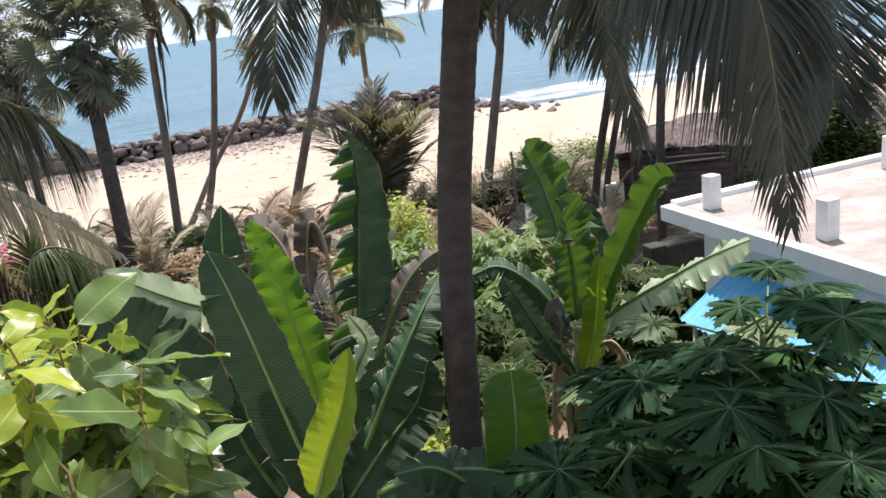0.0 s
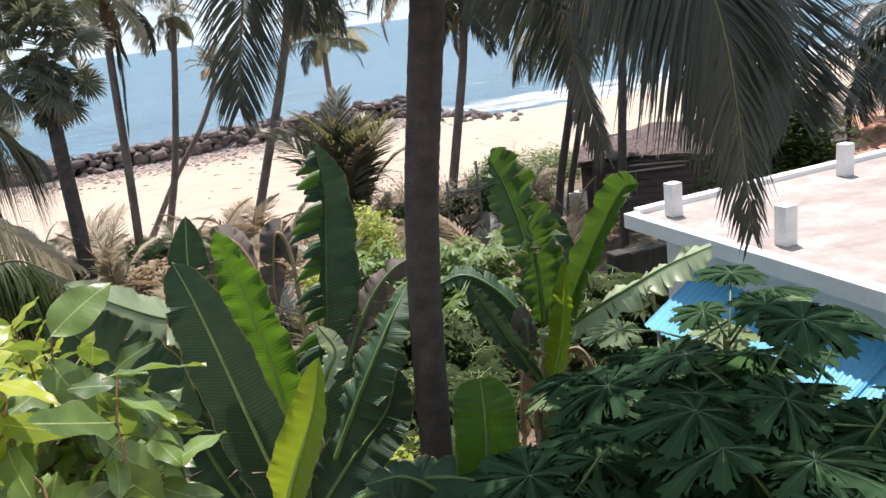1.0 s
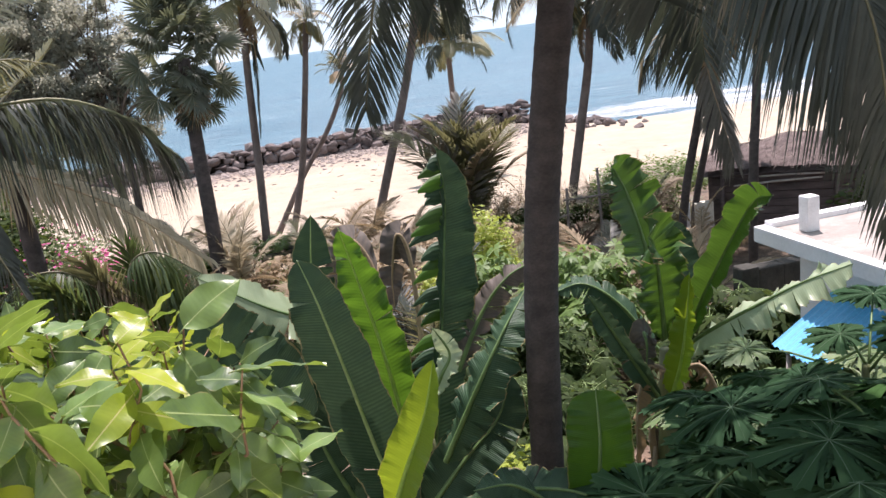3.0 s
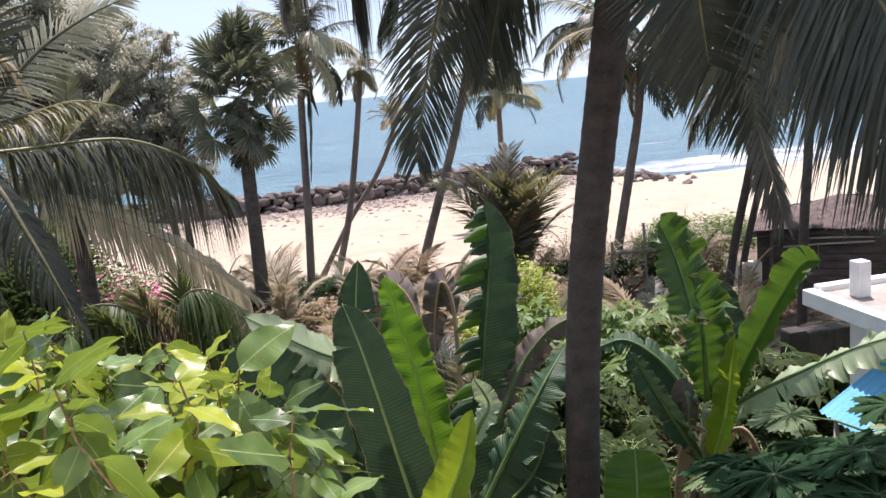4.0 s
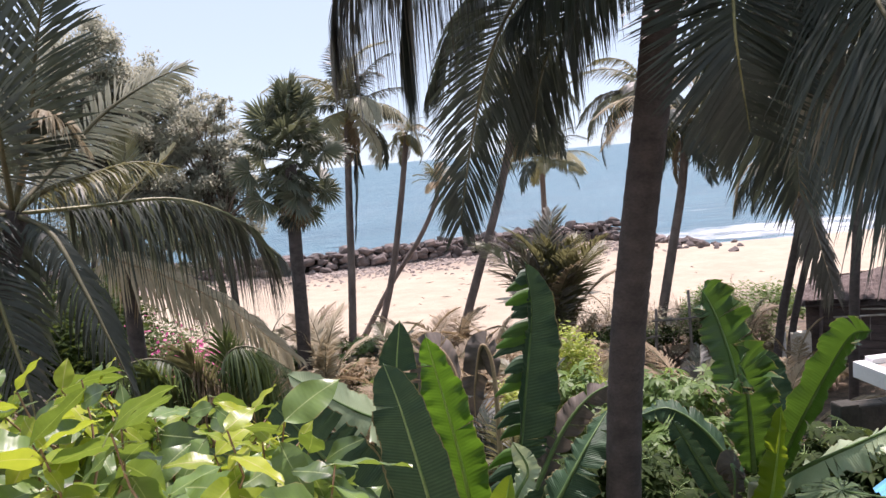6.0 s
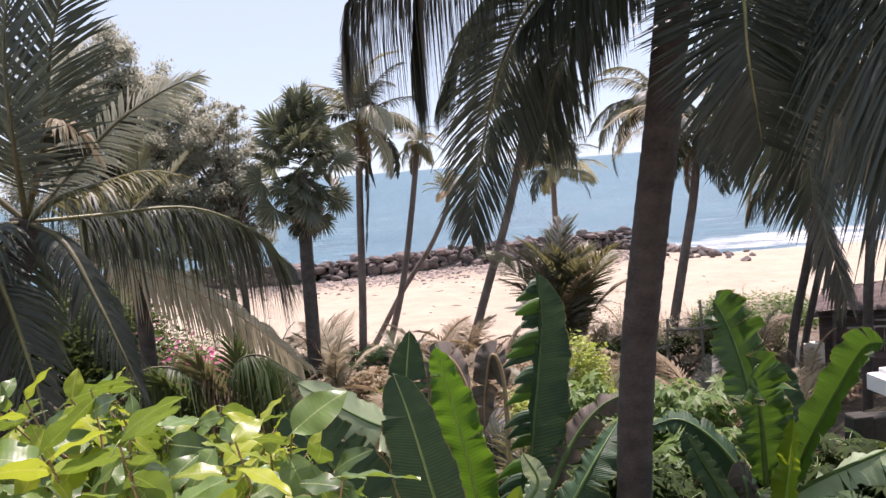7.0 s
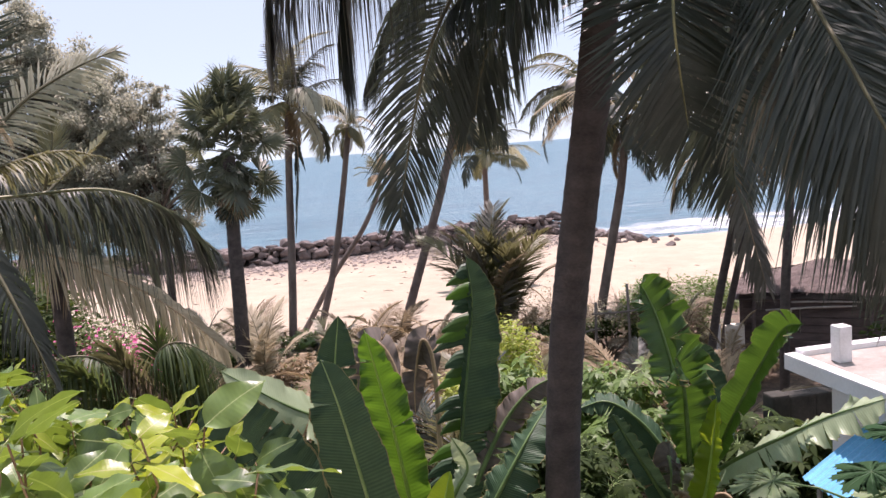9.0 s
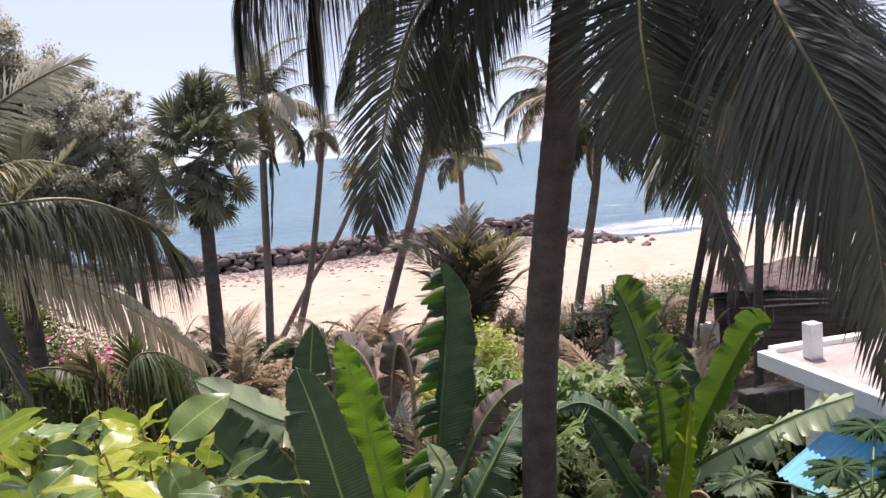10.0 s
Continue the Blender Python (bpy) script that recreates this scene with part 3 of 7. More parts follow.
def fan_palm(pts, r0, r1, count, radius, seed, label, el=(75, -70), dry=8, mat=None):
    """Trunk with a round head of stalked fans; the old ones hang against the trunk."""
    rng = random.Random(seed)
    palm = thing("fan_palm", pts[0], label, "palm tree")
    trunk_part(palm, pts, r0, r1, M_TRUNK, 12, 0.2)
    off = Vector(pts[-1]) - Vector(pts[0])
    shapes = [fan_blade(radius * (0.62 + 0.06 * k), random.Random(seed + k), 30, 215 + 15 * k, radius * (1.0 - 0.12 * k)).mesh("fan_leaf", mat or M_FAN, smooth=False) for k in range(4)]
    dried = [fan_blade(radius * 0.6, random.Random(seed + 9 + k), 22, 120, radius * 0.55).mesh("dry_fan_leaf", m, smooth=False) for k, m in enumerate((M_FROND_DRY, M_FROND))]
    for i in range(count):
        e = el[0] + (el[1] - el[0]) * (i + 0.5) / count + rng.uniform(-10, 10)
        up = 0.9 * radius * math.sin(radians(max(-20, e)))
        m = Matrix.Translation(off + UP * (up * 0.7 + rng.uniform(-0.15, 0.15) * radius)) @ Euler((radians(rng.uniform(-75, 75)), radians(-e), radians(i * 137.5 + rng.uniform(-20, 20))), 'XYZ').to_matrix().to_4x4() @ Matrix.Scale(rng.uniform(0.5, 1.12), 4)
        piece("leaf", shapes[rng.randrange(4)], palm, m)
    for i in range(dry):
        m = Matrix.Translation(off - UP * rng.uniform(0.1, 0.6) * radius) @ Euler((radians(rng.uniform(-40, 40)), radians(rng.uniform(58, 84)), radians(i * 360 / dry + rng.uniform(-15, 15))), 'XYZ').to_matrix().to_4x4()
        piece("dead_leaf", dried[i % 2], palm, m, "brown dead fan leaf hanging down")
    return palm


# ---- banana plants ----
def banana_leaf(plant, pts, width, facing, seed, mat, fold=0.25, wave=0.05, tears=4, gap=0.03, rib=None, label="", blade_from=0.0, left=1.0, blunt=False):
    """Blade round a midrib that runs through pts (base to tip); facing: the way the upper side looks."""
    rng = random.Random(seed)
    N = 84
    line = spline(pts, N)
    face = Vector(facing).normalized()
    b = Buf()
    M = 5
    for sg in (-1, 1):
        cuts = sorted(rng.uniform(0.12, 0.86) for _ in range(tears))
        ph, k1, k2 = rng.uniform(0, 6), rng.uniform(9, 14), rng.uniform(24, 34)
        bounds = [blade_from] + [c for c in cuts if c > blade_from + 0.03] + [1.0]
        for s0, s1 in zip(bounds, bounds[1:]):
            steps = max(3, int((s1 - s0) * N) + 1)
            g = gap if tears else 0.0
            tw = rng.uniform(-1, 1) * (0.5 if tears else 0.1)
            vs, uvs, fs = [], [], []
            for i in range(steps):
                s = s0 + (s1 - s0) * i / (steps - 1)
                f = s * (N - 1)
                k = min(int(f), N - 2)
                c = line[k].lerp(line[k + 1], f - k)
                t = (line[min(k + 2, N - 1)] - line[max(k - 1, 0)]).normalized()
                sd = t.cross(face)
                sd.normalize()
                nr = sd.cross(t)
                u = (s - blade_from) / (1 - blade_from)
                taper = max(0.0, 1 - max(0, (u - 0.62) / 0.38) ** 3.0) ** 0.5 if blunt else max(0.0, 1 - max(0, (u - 0.34) / 0.66) ** 2.1) ** 0.66
                w = width * min(1.0, 0.3 + 0.7 * min(1, u / 0.22) ** 0.7) * taper if u < 0.999 else 0.0
                loc = i / (steps - 1) - 0.5
                for j in range(M):
                    q = j / (M - 1)
                    shrink = -g * loc * 2 * q ** 1.5
                    off = fold * q
                    rip = wave * q * q * (math.sin(k1 * s * 3 + ph) + 0.5 * math.sin(k2 * s * 3 + ph * 2) + 0.35 * math.sin(k2 * s * 7.3 + ph * 3)) + tw * q * q * loc * width * 0.5
                    vs.append(c + sd * (sg * w * (left if sg < 0 else 1.0) * 0.5 * q * (1 - 0.25 * abs(off) * q)) + nr * (w * 0.5 * off + rip * min(1, w / width + 0.1)) + t * (shrink + 0.10 * w * q))
                    uvs.append((0.5 + 0.5 * sg * q, s))
            for i in range(steps - 1):
                for j in range(M - 1):
                    a = i * M + j
                    quad = (a, a + 1, a + M + 1, a + M)
                    fs.append(quad if sg > 0 else quad[::-1])
            b.add(vs, fs, uvs)
    lf = part("leaf", b, mat, plant, label)
    r = Buf()
    r.tube(line, [0.028 * (1 - 0.88 * i / (N - 1)) for i in range(N)], 6)
    part("midrib", r, rib or M_RIB_DULL, lf)
    return lf


def banana_plant(base, top, r0, label, seed):
    rng = random.Random(seed)
    plant = thing("banana_plant", base, label, "banana plant", "banana plants")
    a, b = Vector(base), Vector(top)
    pts = [a.lerp(b, s / 7) + Vector((rng.uniform(-1, 1), rng.uniform(-1, 1), 0)) * 0.02 for s in range(8)]
    s = Buf()
    s.tube(pts, [r0 * (1 - 0.05 * i) for i in range(8)], 12)
    part("stem", s, M_STEM, plant)
    for i in range(5):
        z0 = 0.15 + 0.16 * i
        p = a.lerp(b, z0)
        az = rng.uniform(0, 6.28)
        out = Vector((math.cos(az), math.sin(az), 0))
        sh = Buf()
        sh.tube([p + out * r0 * 0.9, p + out * r0 * 1.15 + UP * 0.35, p + out * r0 * 0.95 + UP * 0.7], [0.05, 0.04, 0.015], 7)
        part("leaf_sheath", sh, M_FROND_DRY if i < 3 else M_STEM, plant)
    return plant


# ---- papaya ----
def papaya_outline(rng, lobes=8):
    """Deeply cut hand-shaped outline, one unit long, petiole at the origin."""
    out, ribs = [], []
    for i in range(lobes):
        a = radians(-152 + 304 * i / (lobes - 1)) + rng.uniform(-0.05, 0.05)
        ln = (0.62 + 0.38 * math.cos(a * 0.5) ** 1.5) * rng.uniform(0.92, 1.06)
        half = radians(304 / (lobes - 1)) * 0.5
        d, s = Vector((math.cos(a), math.sin(a), 0)), Vector((-math.sin(a), math.cos(a), 0))
        ribs.append((d, ln))
        w = ln * math.tan(half) * 1.3
        half_prof = [(0.38, 0.29), (0.47, 0.31), (0.62, 0.68), (0.615, 0.35), (0.79, 0.54), (0.77, 0.24), (0.91, 0.31), (0.895, 0.12)]
        prof = [(r, -q) for r, q in half_prof] + [(1.0, 0.0)] + [(r, q) for r, q in half_prof[:0:-1]]
        for r, q in prof:
            wob = rng.uniform(0.75, 1.2) if r > 0.5 else 1.0
            out.append(d * (ln * r) + s * (q * w * wob))
    return out, ribs


PAPAYA_LIB = []


def papaya_shapes():
    if not PAPAYA_LIB:
        for k in range(4):
            rng = random.Random(500 + k)
            pts, ribs = papaya_outline(rng, 8)
            sag = lambda p: Vector((p.x, p.y, -0.24 * (p.x * p.x + p.y * p.y) + 0.03 * math.sin(5 * p.x + k) * p.length + 0.025 * math.sin(7 * p.y + 2 * k) * p.length))
            b = Buf()
            n = len(pts)
            vs = [Vector((0, 0, 0))] + [sag(p * f) for f in (0.5, 1.0) for p in pts]
            fs = []
            for i in range(n - 1):
                fs.append((0, 1 + i, 2 + i))
                fs.append((1 + i, 1 + n + i, 2 + n + i, 2 + i))
            b.add(vs, fs)
            v = Buf()
            for d, ln in ribs:
                line = [sag(d * (ln * 0.95 * q / 4)) + UP * 0.006 for q in range(5)]
                v.tube(line, [0.0045, 0.0036, 0.0028, 0.002, 0.0012], 4)
            PAPAYA_LIB.append((b, v))
    return PAPAYA_LIB


PAPAYA_MESH = {}


def papaya_plant(base, top, leaves, radius, seed, label, mat=None, reach=(0.45, 0.9), el=(55, -25)):
    rng = random.Random(seed)
    plant = thing("papaya_plant", base, label, "papaya plant", "papaya plants")
    a, b = Vector(base), Vector(top)
    s = Buf()
    n = 12
    s.tube([a.lerp(b, i / (n - 1)) + Vector((0.02 * math.sin(i), 0.02 * math.cos(i * 1.3), 0)) for i in range(n)], [0.06 - 0.035 * i / (n - 1) for i in range(n)], 10)
    part("stem", s, M_STEM, plant)
    mat = mat or M_PAPAYA
    for i in range(leaves):
        az = radians(i * 137.5 + rng.uniform(-14, 14))
        e = radians(el[0] + (el[1] - el[0]) * (i + 0.5) / leaves + rng.uniform(-8, 8))
        ln = rng.uniform(*reach)
        o = b - UP * (0.35 * i / leaves)
        d = Vector((math.cos(az) * math.cos(e), math.sin(az) * math.cos(e), math.sin(e)))
        tip = o + d * ln - UP * 0.06
        k = rng.randrange(4)
        # one leaf on the smaller plants is coloured as a sunlit patch
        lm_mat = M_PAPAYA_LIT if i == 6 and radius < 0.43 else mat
        key = (k, lm_mat.name)
        if key not in PAPAYA_MESH:
            lb, vb = papaya_shapes()[k]
            PAPAYA_MESH[key] = (lb.mesh("papaya_leaf", lm_mat), vb.mesh("papaya_vein", M_VEIN))
        lm, vm = PAPAYA_MESH[key]
        tilt = rng.uniform(-8, 30)
        m = Matrix.Translation(tip - a) @ Euler((radians(rng.uniform(-14, 14)), radians(tilt), az), 'XYZ').to_matrix().to_4x4() @ Matrix.Scale(radius * rng.uniform(0.8, 1.12), 4)
        lf = piece("leaf", lm, plant, m)
        piece("vein", vm, lf, Matrix.Identity(4))
        pt = Buf()
        pt.tube([o, o.lerp(tip, 0.5) + UP * 0.04, tip], [0.011, 0.009, 0.006], 5)
        part("petiole", pt, M_RIB_DULL, plant)
    return plant


# ---- bushes and trees of small leaves ----
def leaf_cloud(buf, centre, radii, n, size, rng, slim=0.45, shell=0.55, flat=0.3):
    """Small leaves, denser towards the outside of an uneven blob."""
    c = Vector(centre)
    for _ in range(n):
        d = Vector((rng.gauss(0, 1), rng.gauss(0, 1), rng.gauss(0, 1))).normalized()
        r = shell + (1 - shell) * rng.random() if rng.random() < 0.8 else rng.random()
        r *= 0.8 + 0.35 * noise.noise(c * 0.37 + d * 2.2)
        p = c + Vector((d.x * radii[0], d.y * radii[1], d.z * radii[2])) * r
        a = Vector((rng.gauss(0, 1), rng.gauss(0, 1), rng.gauss(0, 1) * flat)).normalized()
        nn = (UP + Vector((rng.gauss(0, 0.6), rng.gauss(0, 0.6), 0))).normalized()
        s = a.cross(nn).normalized()
        ln = size * rng.uniform(0.6, 1.3)
        buf.add([p - a * ln * 0.5, p + s * ln * slim * 0.5, p + a * ln * 0.5, p - s * ln * slim * 0.5], [(0, 1, 2, 3)])


def twigs(buf, base, tips, r0, rng, sides=5):
    a = Vector(base)
    for tp in tips:
        b = Vector(tp)
        mid = a.lerp(b, 0.5) + Vector((rng.uniform(-1, 1), rng.uniform(-1, 1), rng.uniform(0, 1))) * (b - a).length * 0.12
        pts = [bez([a, mid, b], i / 6) for i in range(7)]
        buf.tube(pts, [r0 * (1 - 0.85 * i / 6) for i in range(7)], sides, False)


def shrub(name, base, size, n, leaf, mat, seed, label, category="shrub", clumps=7, slim=0.45, flowers=0, flower_mat=None, group="shrubs"):
    """Stems from the ground, clumps of small leaves at their ends."""
    rng = random.Random(seed)
    b = Vector(base)
    ob = thing(name, base, label, category, group)
    tips, fol, flo = [], Buf(), Buf()
    for i in range(clumps):
        az, r = i * 2.4 + rng.uniform(-0.4, 0.4), math.sqrt((i + 0.4) / clumps)
        tips.append(b + Vector((math.cos(az) * r * size[0] * 0.6, math.sin(az) * r * size[1] * 0.6, size[2] * (0.92 - 0.45 * r * r) * rng.uniform(0.8, 1.1))))
    for tp in tips:
        k = rng.uniform(0.32, 0.5)
        leaf_cloud(fol, tp, (size[0] * k, size[1] * k, size[2] * k * 0.7), n // clumps, leaf, rng, slim)
        if flowers:
            leaf_cloud(flo, tp + UP * size[2] * 0.06, (size[0] * k, size[1] * k, size[2] * k * 0.7), flowers // clumps, leaf * 0.75, rng, 0.9, 0.85)
    for tp in tips:
        st = Buf()
        twigs(st, base, [tp], 0.03, rng)
        part("stem", st, M_BRANCH, ob)
    part("foliage", fol, mat, ob)
    if flowers:
        tagged(part("blossom", flo, flower_mat, ob, "bright pink papery flowers"), kind="stuff")
    return ob


def feathery_plant(base, size, n, leaf, mat, seed, label):
    """Thin stems that carry whorls of narrow drooping leaflets."""
    rng = random.Random(seed)
    b = Vector(base)
    ob = thing("leafy_plant", base, label, "plant", "leafy plants")
    fol, wood = Buf(), Buf()
    stems = []
    for i in range(9):
        az, r = i * 2.4 + rng.uniform(-0.4, 0.4), math.sqrt((i + 0.3) / 9)
        tip = b + Vector((math.cos(az) * r * size[0] * 0.55, math.sin(az) * r * size[1] * 0.55, size[2] * (1 - 0.35 * r * r) * rng.uniform(0.8, 1.05)))
        stems.append(tip)
        st = Buf()
        twigs(st, base, [tip], 0.018, rng)
        part("stem", st, M_BRANCH, ob)
    for _ in range(n):
        tip = rng.choice(stems)
        q = rng.random() ** 0.6
        az = rng.uniform(0, 6.28)
        reach = rng.uniform(0.12, 0.42) * size[0] * 0.5
        o = b.lerp(tip, 0.45 + 0.55 * q)
        c = o + Vector((math.cos(az) * reach, math.sin(az) * reach, rng.uniform(0.0, 0.16)))
        wood.tube([o, o.lerp(c, 0.5) + UP * 0.04, c], [0.005, 0.004, 0.003], 3, False)
        k = rng.randrange(6, 9)
        tilt = Vector((rng.gauss(0, 0.35), rng.gauss(0, 0.35), 1)).normalized()
        e1 = Vector((math.cos(az), math.sin(az), 0))
        e1 = (e1 - tilt * e1.dot(tilt)).normalized()
        e2 = tilt.cross(e1)
        ln0 = leaf * rng.uniform(0.7, 1.2)
        for j in range(k):
            a = radians(-130 + 260 * j / (k - 1)) + rng.uniform(-0.1, 0.1)
            d = e1 * math.cos(a) + e2 * math.sin(a)
            s = e2 * math.cos(a) - e1 * math.sin(a)
            ln = ln0 * (0.65 + 0.35 * math.cos(a * 0.6)) * rng.uniform(0.85, 1.1)
            w = ln * 0.16
            p1 = c + d * ln * 0.5 - UP * ln * 0.06
            p2 = c + d * ln * 0.95 - UP * ln * rng.uniform(0.2, 0.5)
            fol.add([c, p1 - s * w, p1 + s * w, p2], [(0, 1, 2), (1, 3, 2)])
    tagged(part("petiole", wood, M_RIB, ob), kind="stuff")
    part("foliage", fol, mat, ob)
    return ob


def grass_clump(name, base, radius, height, n, mat, seed, label, width=0.02, lean=0.5):
    """Blades that rise from one root and bow outwards."""
    rng = random.Random(seed)
    ob = thing(name, base, label, "grass clump", "grass clumps")
    b = Buf()
    o = Vector(base)
    for _ in range(n):
        az, h = rng.uniform(0, 6.28), height * rng.uniform(0.5, 1.1)
        out = Vector((math.cos(az), math.sin(az), 0))
        s = Vector((-out.y, out.x, 0))
        p0 = o + out * radius * 0.3 * rng.random()
        ln = rng.uniform(0.1, lean) * height
        pts = [p0, p0 + out * ln * 0.3 + UP * h * 0.55, p0 + out * ln + UP * h * 0.9, p0 + out * ln * 1.7 + UP * h * 0.85]
        b.add([pts[0] - s * width / 2, pts[0] + s * width / 2, pts[1] - s * width / 2, pts[1] + s * width / 2, pts[2] - s * width / 3, pts[2] + s * width / 3, pts[3]],
              [(0, 1, 3, 2), (2, 3, 5, 4), (4, 5, 6)])
    tagged(part("foliage", b, mat, ob), kind="stuff")
    return ob

# ---- ground, sea ----
def ground_height(x, y):
    garden = 0.0
    s = min(1, max(0, (y - 25.0 - 0.10 * x) / 5.0))
    z = -0.5 * s * s * (3 - 2 * s)
    shore = 54.0 - 8.5 * min(1, max(0, (x - 8.0) / 6.0))
    s = min(1, max(0, (y - 0.12 * x - shore) / 9.0))
    z -= 0.75 * s * s * (3 - 2 * s)
    if y > 58:
        z -= min(4.0, (y - 58) * 0.05)
    near = max(0, 1 - max(0, y - 24) / 4)
    return z + 0.10 * noise.noise(Vector((x * 0.35, y * 0.35, 0))) * (0.4 + near) + 0.03 * noise.noise(Vector((x * 1.7, y * 1.7, 3)))


def build_ground():
    xs = sorted({round(v, 3) for v in [-4000, -1500, -600, -250, -120, -70] + [i * 0.75 for i in range(-60, 70)] + [70, 120, 250, 600, 1500, 4000]})
    ys = sorted({round(v, 3) for v in [-4000, -1000, -300, -100, -40, -20, -10] + [i * 0.75 for i in range(-6, 86)] + [80, 120, 250, 600, 1500, 4500]})
    b = Buf()
    nx = len(xs)
    vs = [Vector((x, y, ground_height(x, y) if abs(x) < 300 and abs(y) < 300 else (0 if y < 30 else -6))) for y in ys for x in xs]
    fs = [(j * nx + i, j * nx + i + 1, (j + 1) * nx + i + 1, (j + 1) * nx + i) for j in range(len(ys) - 1) for i in range(nx - 1)]
    b.add(vs, fs)
    whole("ground", b, M_GROUND, "brown leaf-littered garden soil turning into pale beach sand", "ground", kind="structure", smooth=True)


build_ground()

SEA_Z = -1.0


def build_sea():
    b = Buf()
    xs = [-4500, -1500, -500, -150] + [i * 2.0 for i in range(-45, 46)] + [150, 500, 1500, 4500]
    ys = [47 + i * 0.8 for i in range(60)] + [96, 105, 120, 140, 170, 220, 300, 500, 900, 1800, 4800]
    nx = len(xs)
    vs = []
    for y in ys:
        for x in xs:
            z = SEA_Z
            if y < 120 and abs(x) < 100:
                z += 0.06 * noise.noise(Vector((x * 0.12, y * 0.5, 0)))
            vs.append(Vector((x, y, z)))
    b.add(vs, [(j * nx + i, j * nx + i + 1, (j + 1) * nx + i + 1, (j + 1) * nx + i) for j in range(len(ys) - 1) for i in range(nx - 1)])
    whole("water", b, M_SEA, "calm blue-green sea with small ripples", "sea", kind="structure", smooth=True)


build_sea()


def build_surf():
    """Broken sheets of white water that run up the shore."""
    for k, (off, width, high) in enumerate([(2.6, 9.0, 0.02), (5.6, 7.0, 0.03)]):
        b = Buf()
        n, cs = 110, 9
        vs, uvs = [], []
        for i in range(n):
            x = 8.0 + i * 0.4
            yc = 53.9 + 0.13 * (x - 20) + off + 1.3 * noise.noise(Vector((x * 0.16, k * 5, 0))) + 0.5 * noise.noise(Vector((x * 0.6, k * 5, 1)))
            w = width * (0.7 + 0.6 * abs(noise.noise(Vector((x * 0.23, k * 3 + 7, 0))))) * min(1, i / 12 + 0.05)
            for j in range(cs):
                q = j / (cs - 1)
                vs.append(Vector((x, yc + (q - 0.5) * w * 1.6, SEA_Z - 0.02 + high * math.sin(math.pi * q) ** 0.8 + 0.05)))
                uvs.append((0.5, q))
        b.add(vs, [(i * cs + j, (i + 1) * cs + j, (i + 1) * cs + j + 1, i * cs + j + 1) for i in range(n - 1) for j in range(cs - 1)], uvs)
        whole("breaker", b, M_FOAM, "low roll of white surf along the shore", "wave", "surf waves", "stuff", smooth=True)


build_surf()

# ---- coconut palm in the garden ----
MAIN_BASE = (0.78, 5.95, 0)
main_palm = thing("coconut_palm", MAIN_BASE, "tall dark coconut palm with drooping fronds in the garden", "palm tree", "coconut palms")
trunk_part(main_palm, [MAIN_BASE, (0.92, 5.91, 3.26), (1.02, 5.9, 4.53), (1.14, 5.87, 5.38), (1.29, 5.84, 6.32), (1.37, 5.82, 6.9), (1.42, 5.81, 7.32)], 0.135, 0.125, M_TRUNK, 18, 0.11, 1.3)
CROWN = Vector((1.43, 5.81, 7.4))
nf = near_frond
nf(main_palm, [CROWN, (1.55, 5.16, 7.36), (1.5, 4.65, 6.89), (1.47, 4.5, 6.53), (1.6, 4.72, 6.04)], 0.80, 0.08, 125, 1, side=(1, 0.1, 0), r0=0.022, rib=M_RACHIS, lift=-0.1, sweep=(24, 40), width=0.026, profile=(0.9, 1.0, 0.42), label="dark green frond hanging towards the house with a yellow stalk")
nf(main_palm, [CROWN, (0.92, 5.7, 7.51), (0.42, 5.66, 7.16), (0.16, 5.68, 6.76), (0.0, 5.68, 6.28), (-0.1, 5.68, 5.85), (-0.16, 5.68, 5.56)], 0.58, 0.3, 120, 2, side=(0.85, 0.15, -0.35), width=0.017, sweep=(26, 62), gaps=0.03, profile=(0.7, 1.0, 0.35), r0=0.022)
nf(main_palm, [CROWN, (1.15, 6.07, 7.4), (0.84, 6.23, 7.13), (0.63, 6.25, 6.82), (0.52, 6.26, 6.53), (0.47, 6.26, 6.27)], 0.55, 0.6, 130, 3, side=(0.9, 0.2, -0.42), width=0.018, sweep=(30, 62), gaps=0.03, profile=(0.7, 1.0, 0.5), r0=0.022)
nf(main_palm, [CROWN, (0.45, 5.44, 7.85), (-0.15, 5.28, 7.55), (-0.58, 5.18, 7.3), (-0.80, 5.16, 7.16), (-0.86, 5.14, 6.78)], 0.50, 1.9, 150, 4, width=0.036, mat=M_FROND_FADED, gaps=0.05, label="fading frond with limp hanging leaflets")
nf(main_palm, [CROWN, (0.64, 6.25, 7.72), (0.17, 6.38, 7.37), (-0.12, 6.48, 6.98), (-0.34, 6.47, 6.61)], 0.60, 0.95, 200, 5, width=0.038, gaps=0.02)
nf(main_palm, [CROWN, (2.07, 4.75, 7.28), (2.06, 4.1, 6.6), (2.1, 3.73, 6.15), (2.19, 3.57, 5.73), (2.29, 3.52, 4.75)], 0.80, 0.45, 210, 6, side=(0.88, -0.1, 0.45), width=0.02, gaps=0.02, profile=(0.8, 1.05, 0.16), r0=0.017, sweep=(34, 62), label="long dark frond drooping over the neighbouring roof")
nf(main_palm, [CROWN, (2.3, 5.1, 7.3), (2.55, 4.6, 6.75), (2.66, 4.35, 6.25), (2.7, 4.25, 5.75), (2.72, 4.22, 5.35)], 0.78, 0.3, 190, 18, side=(0.95, 0.1, 0.2), width=0.02, gaps=0.02, r0=0.017, sweep=(34, 60), profile=(0.7, 1.0, 0.25), label="dark frond hanging in front of the neighbouring roof")
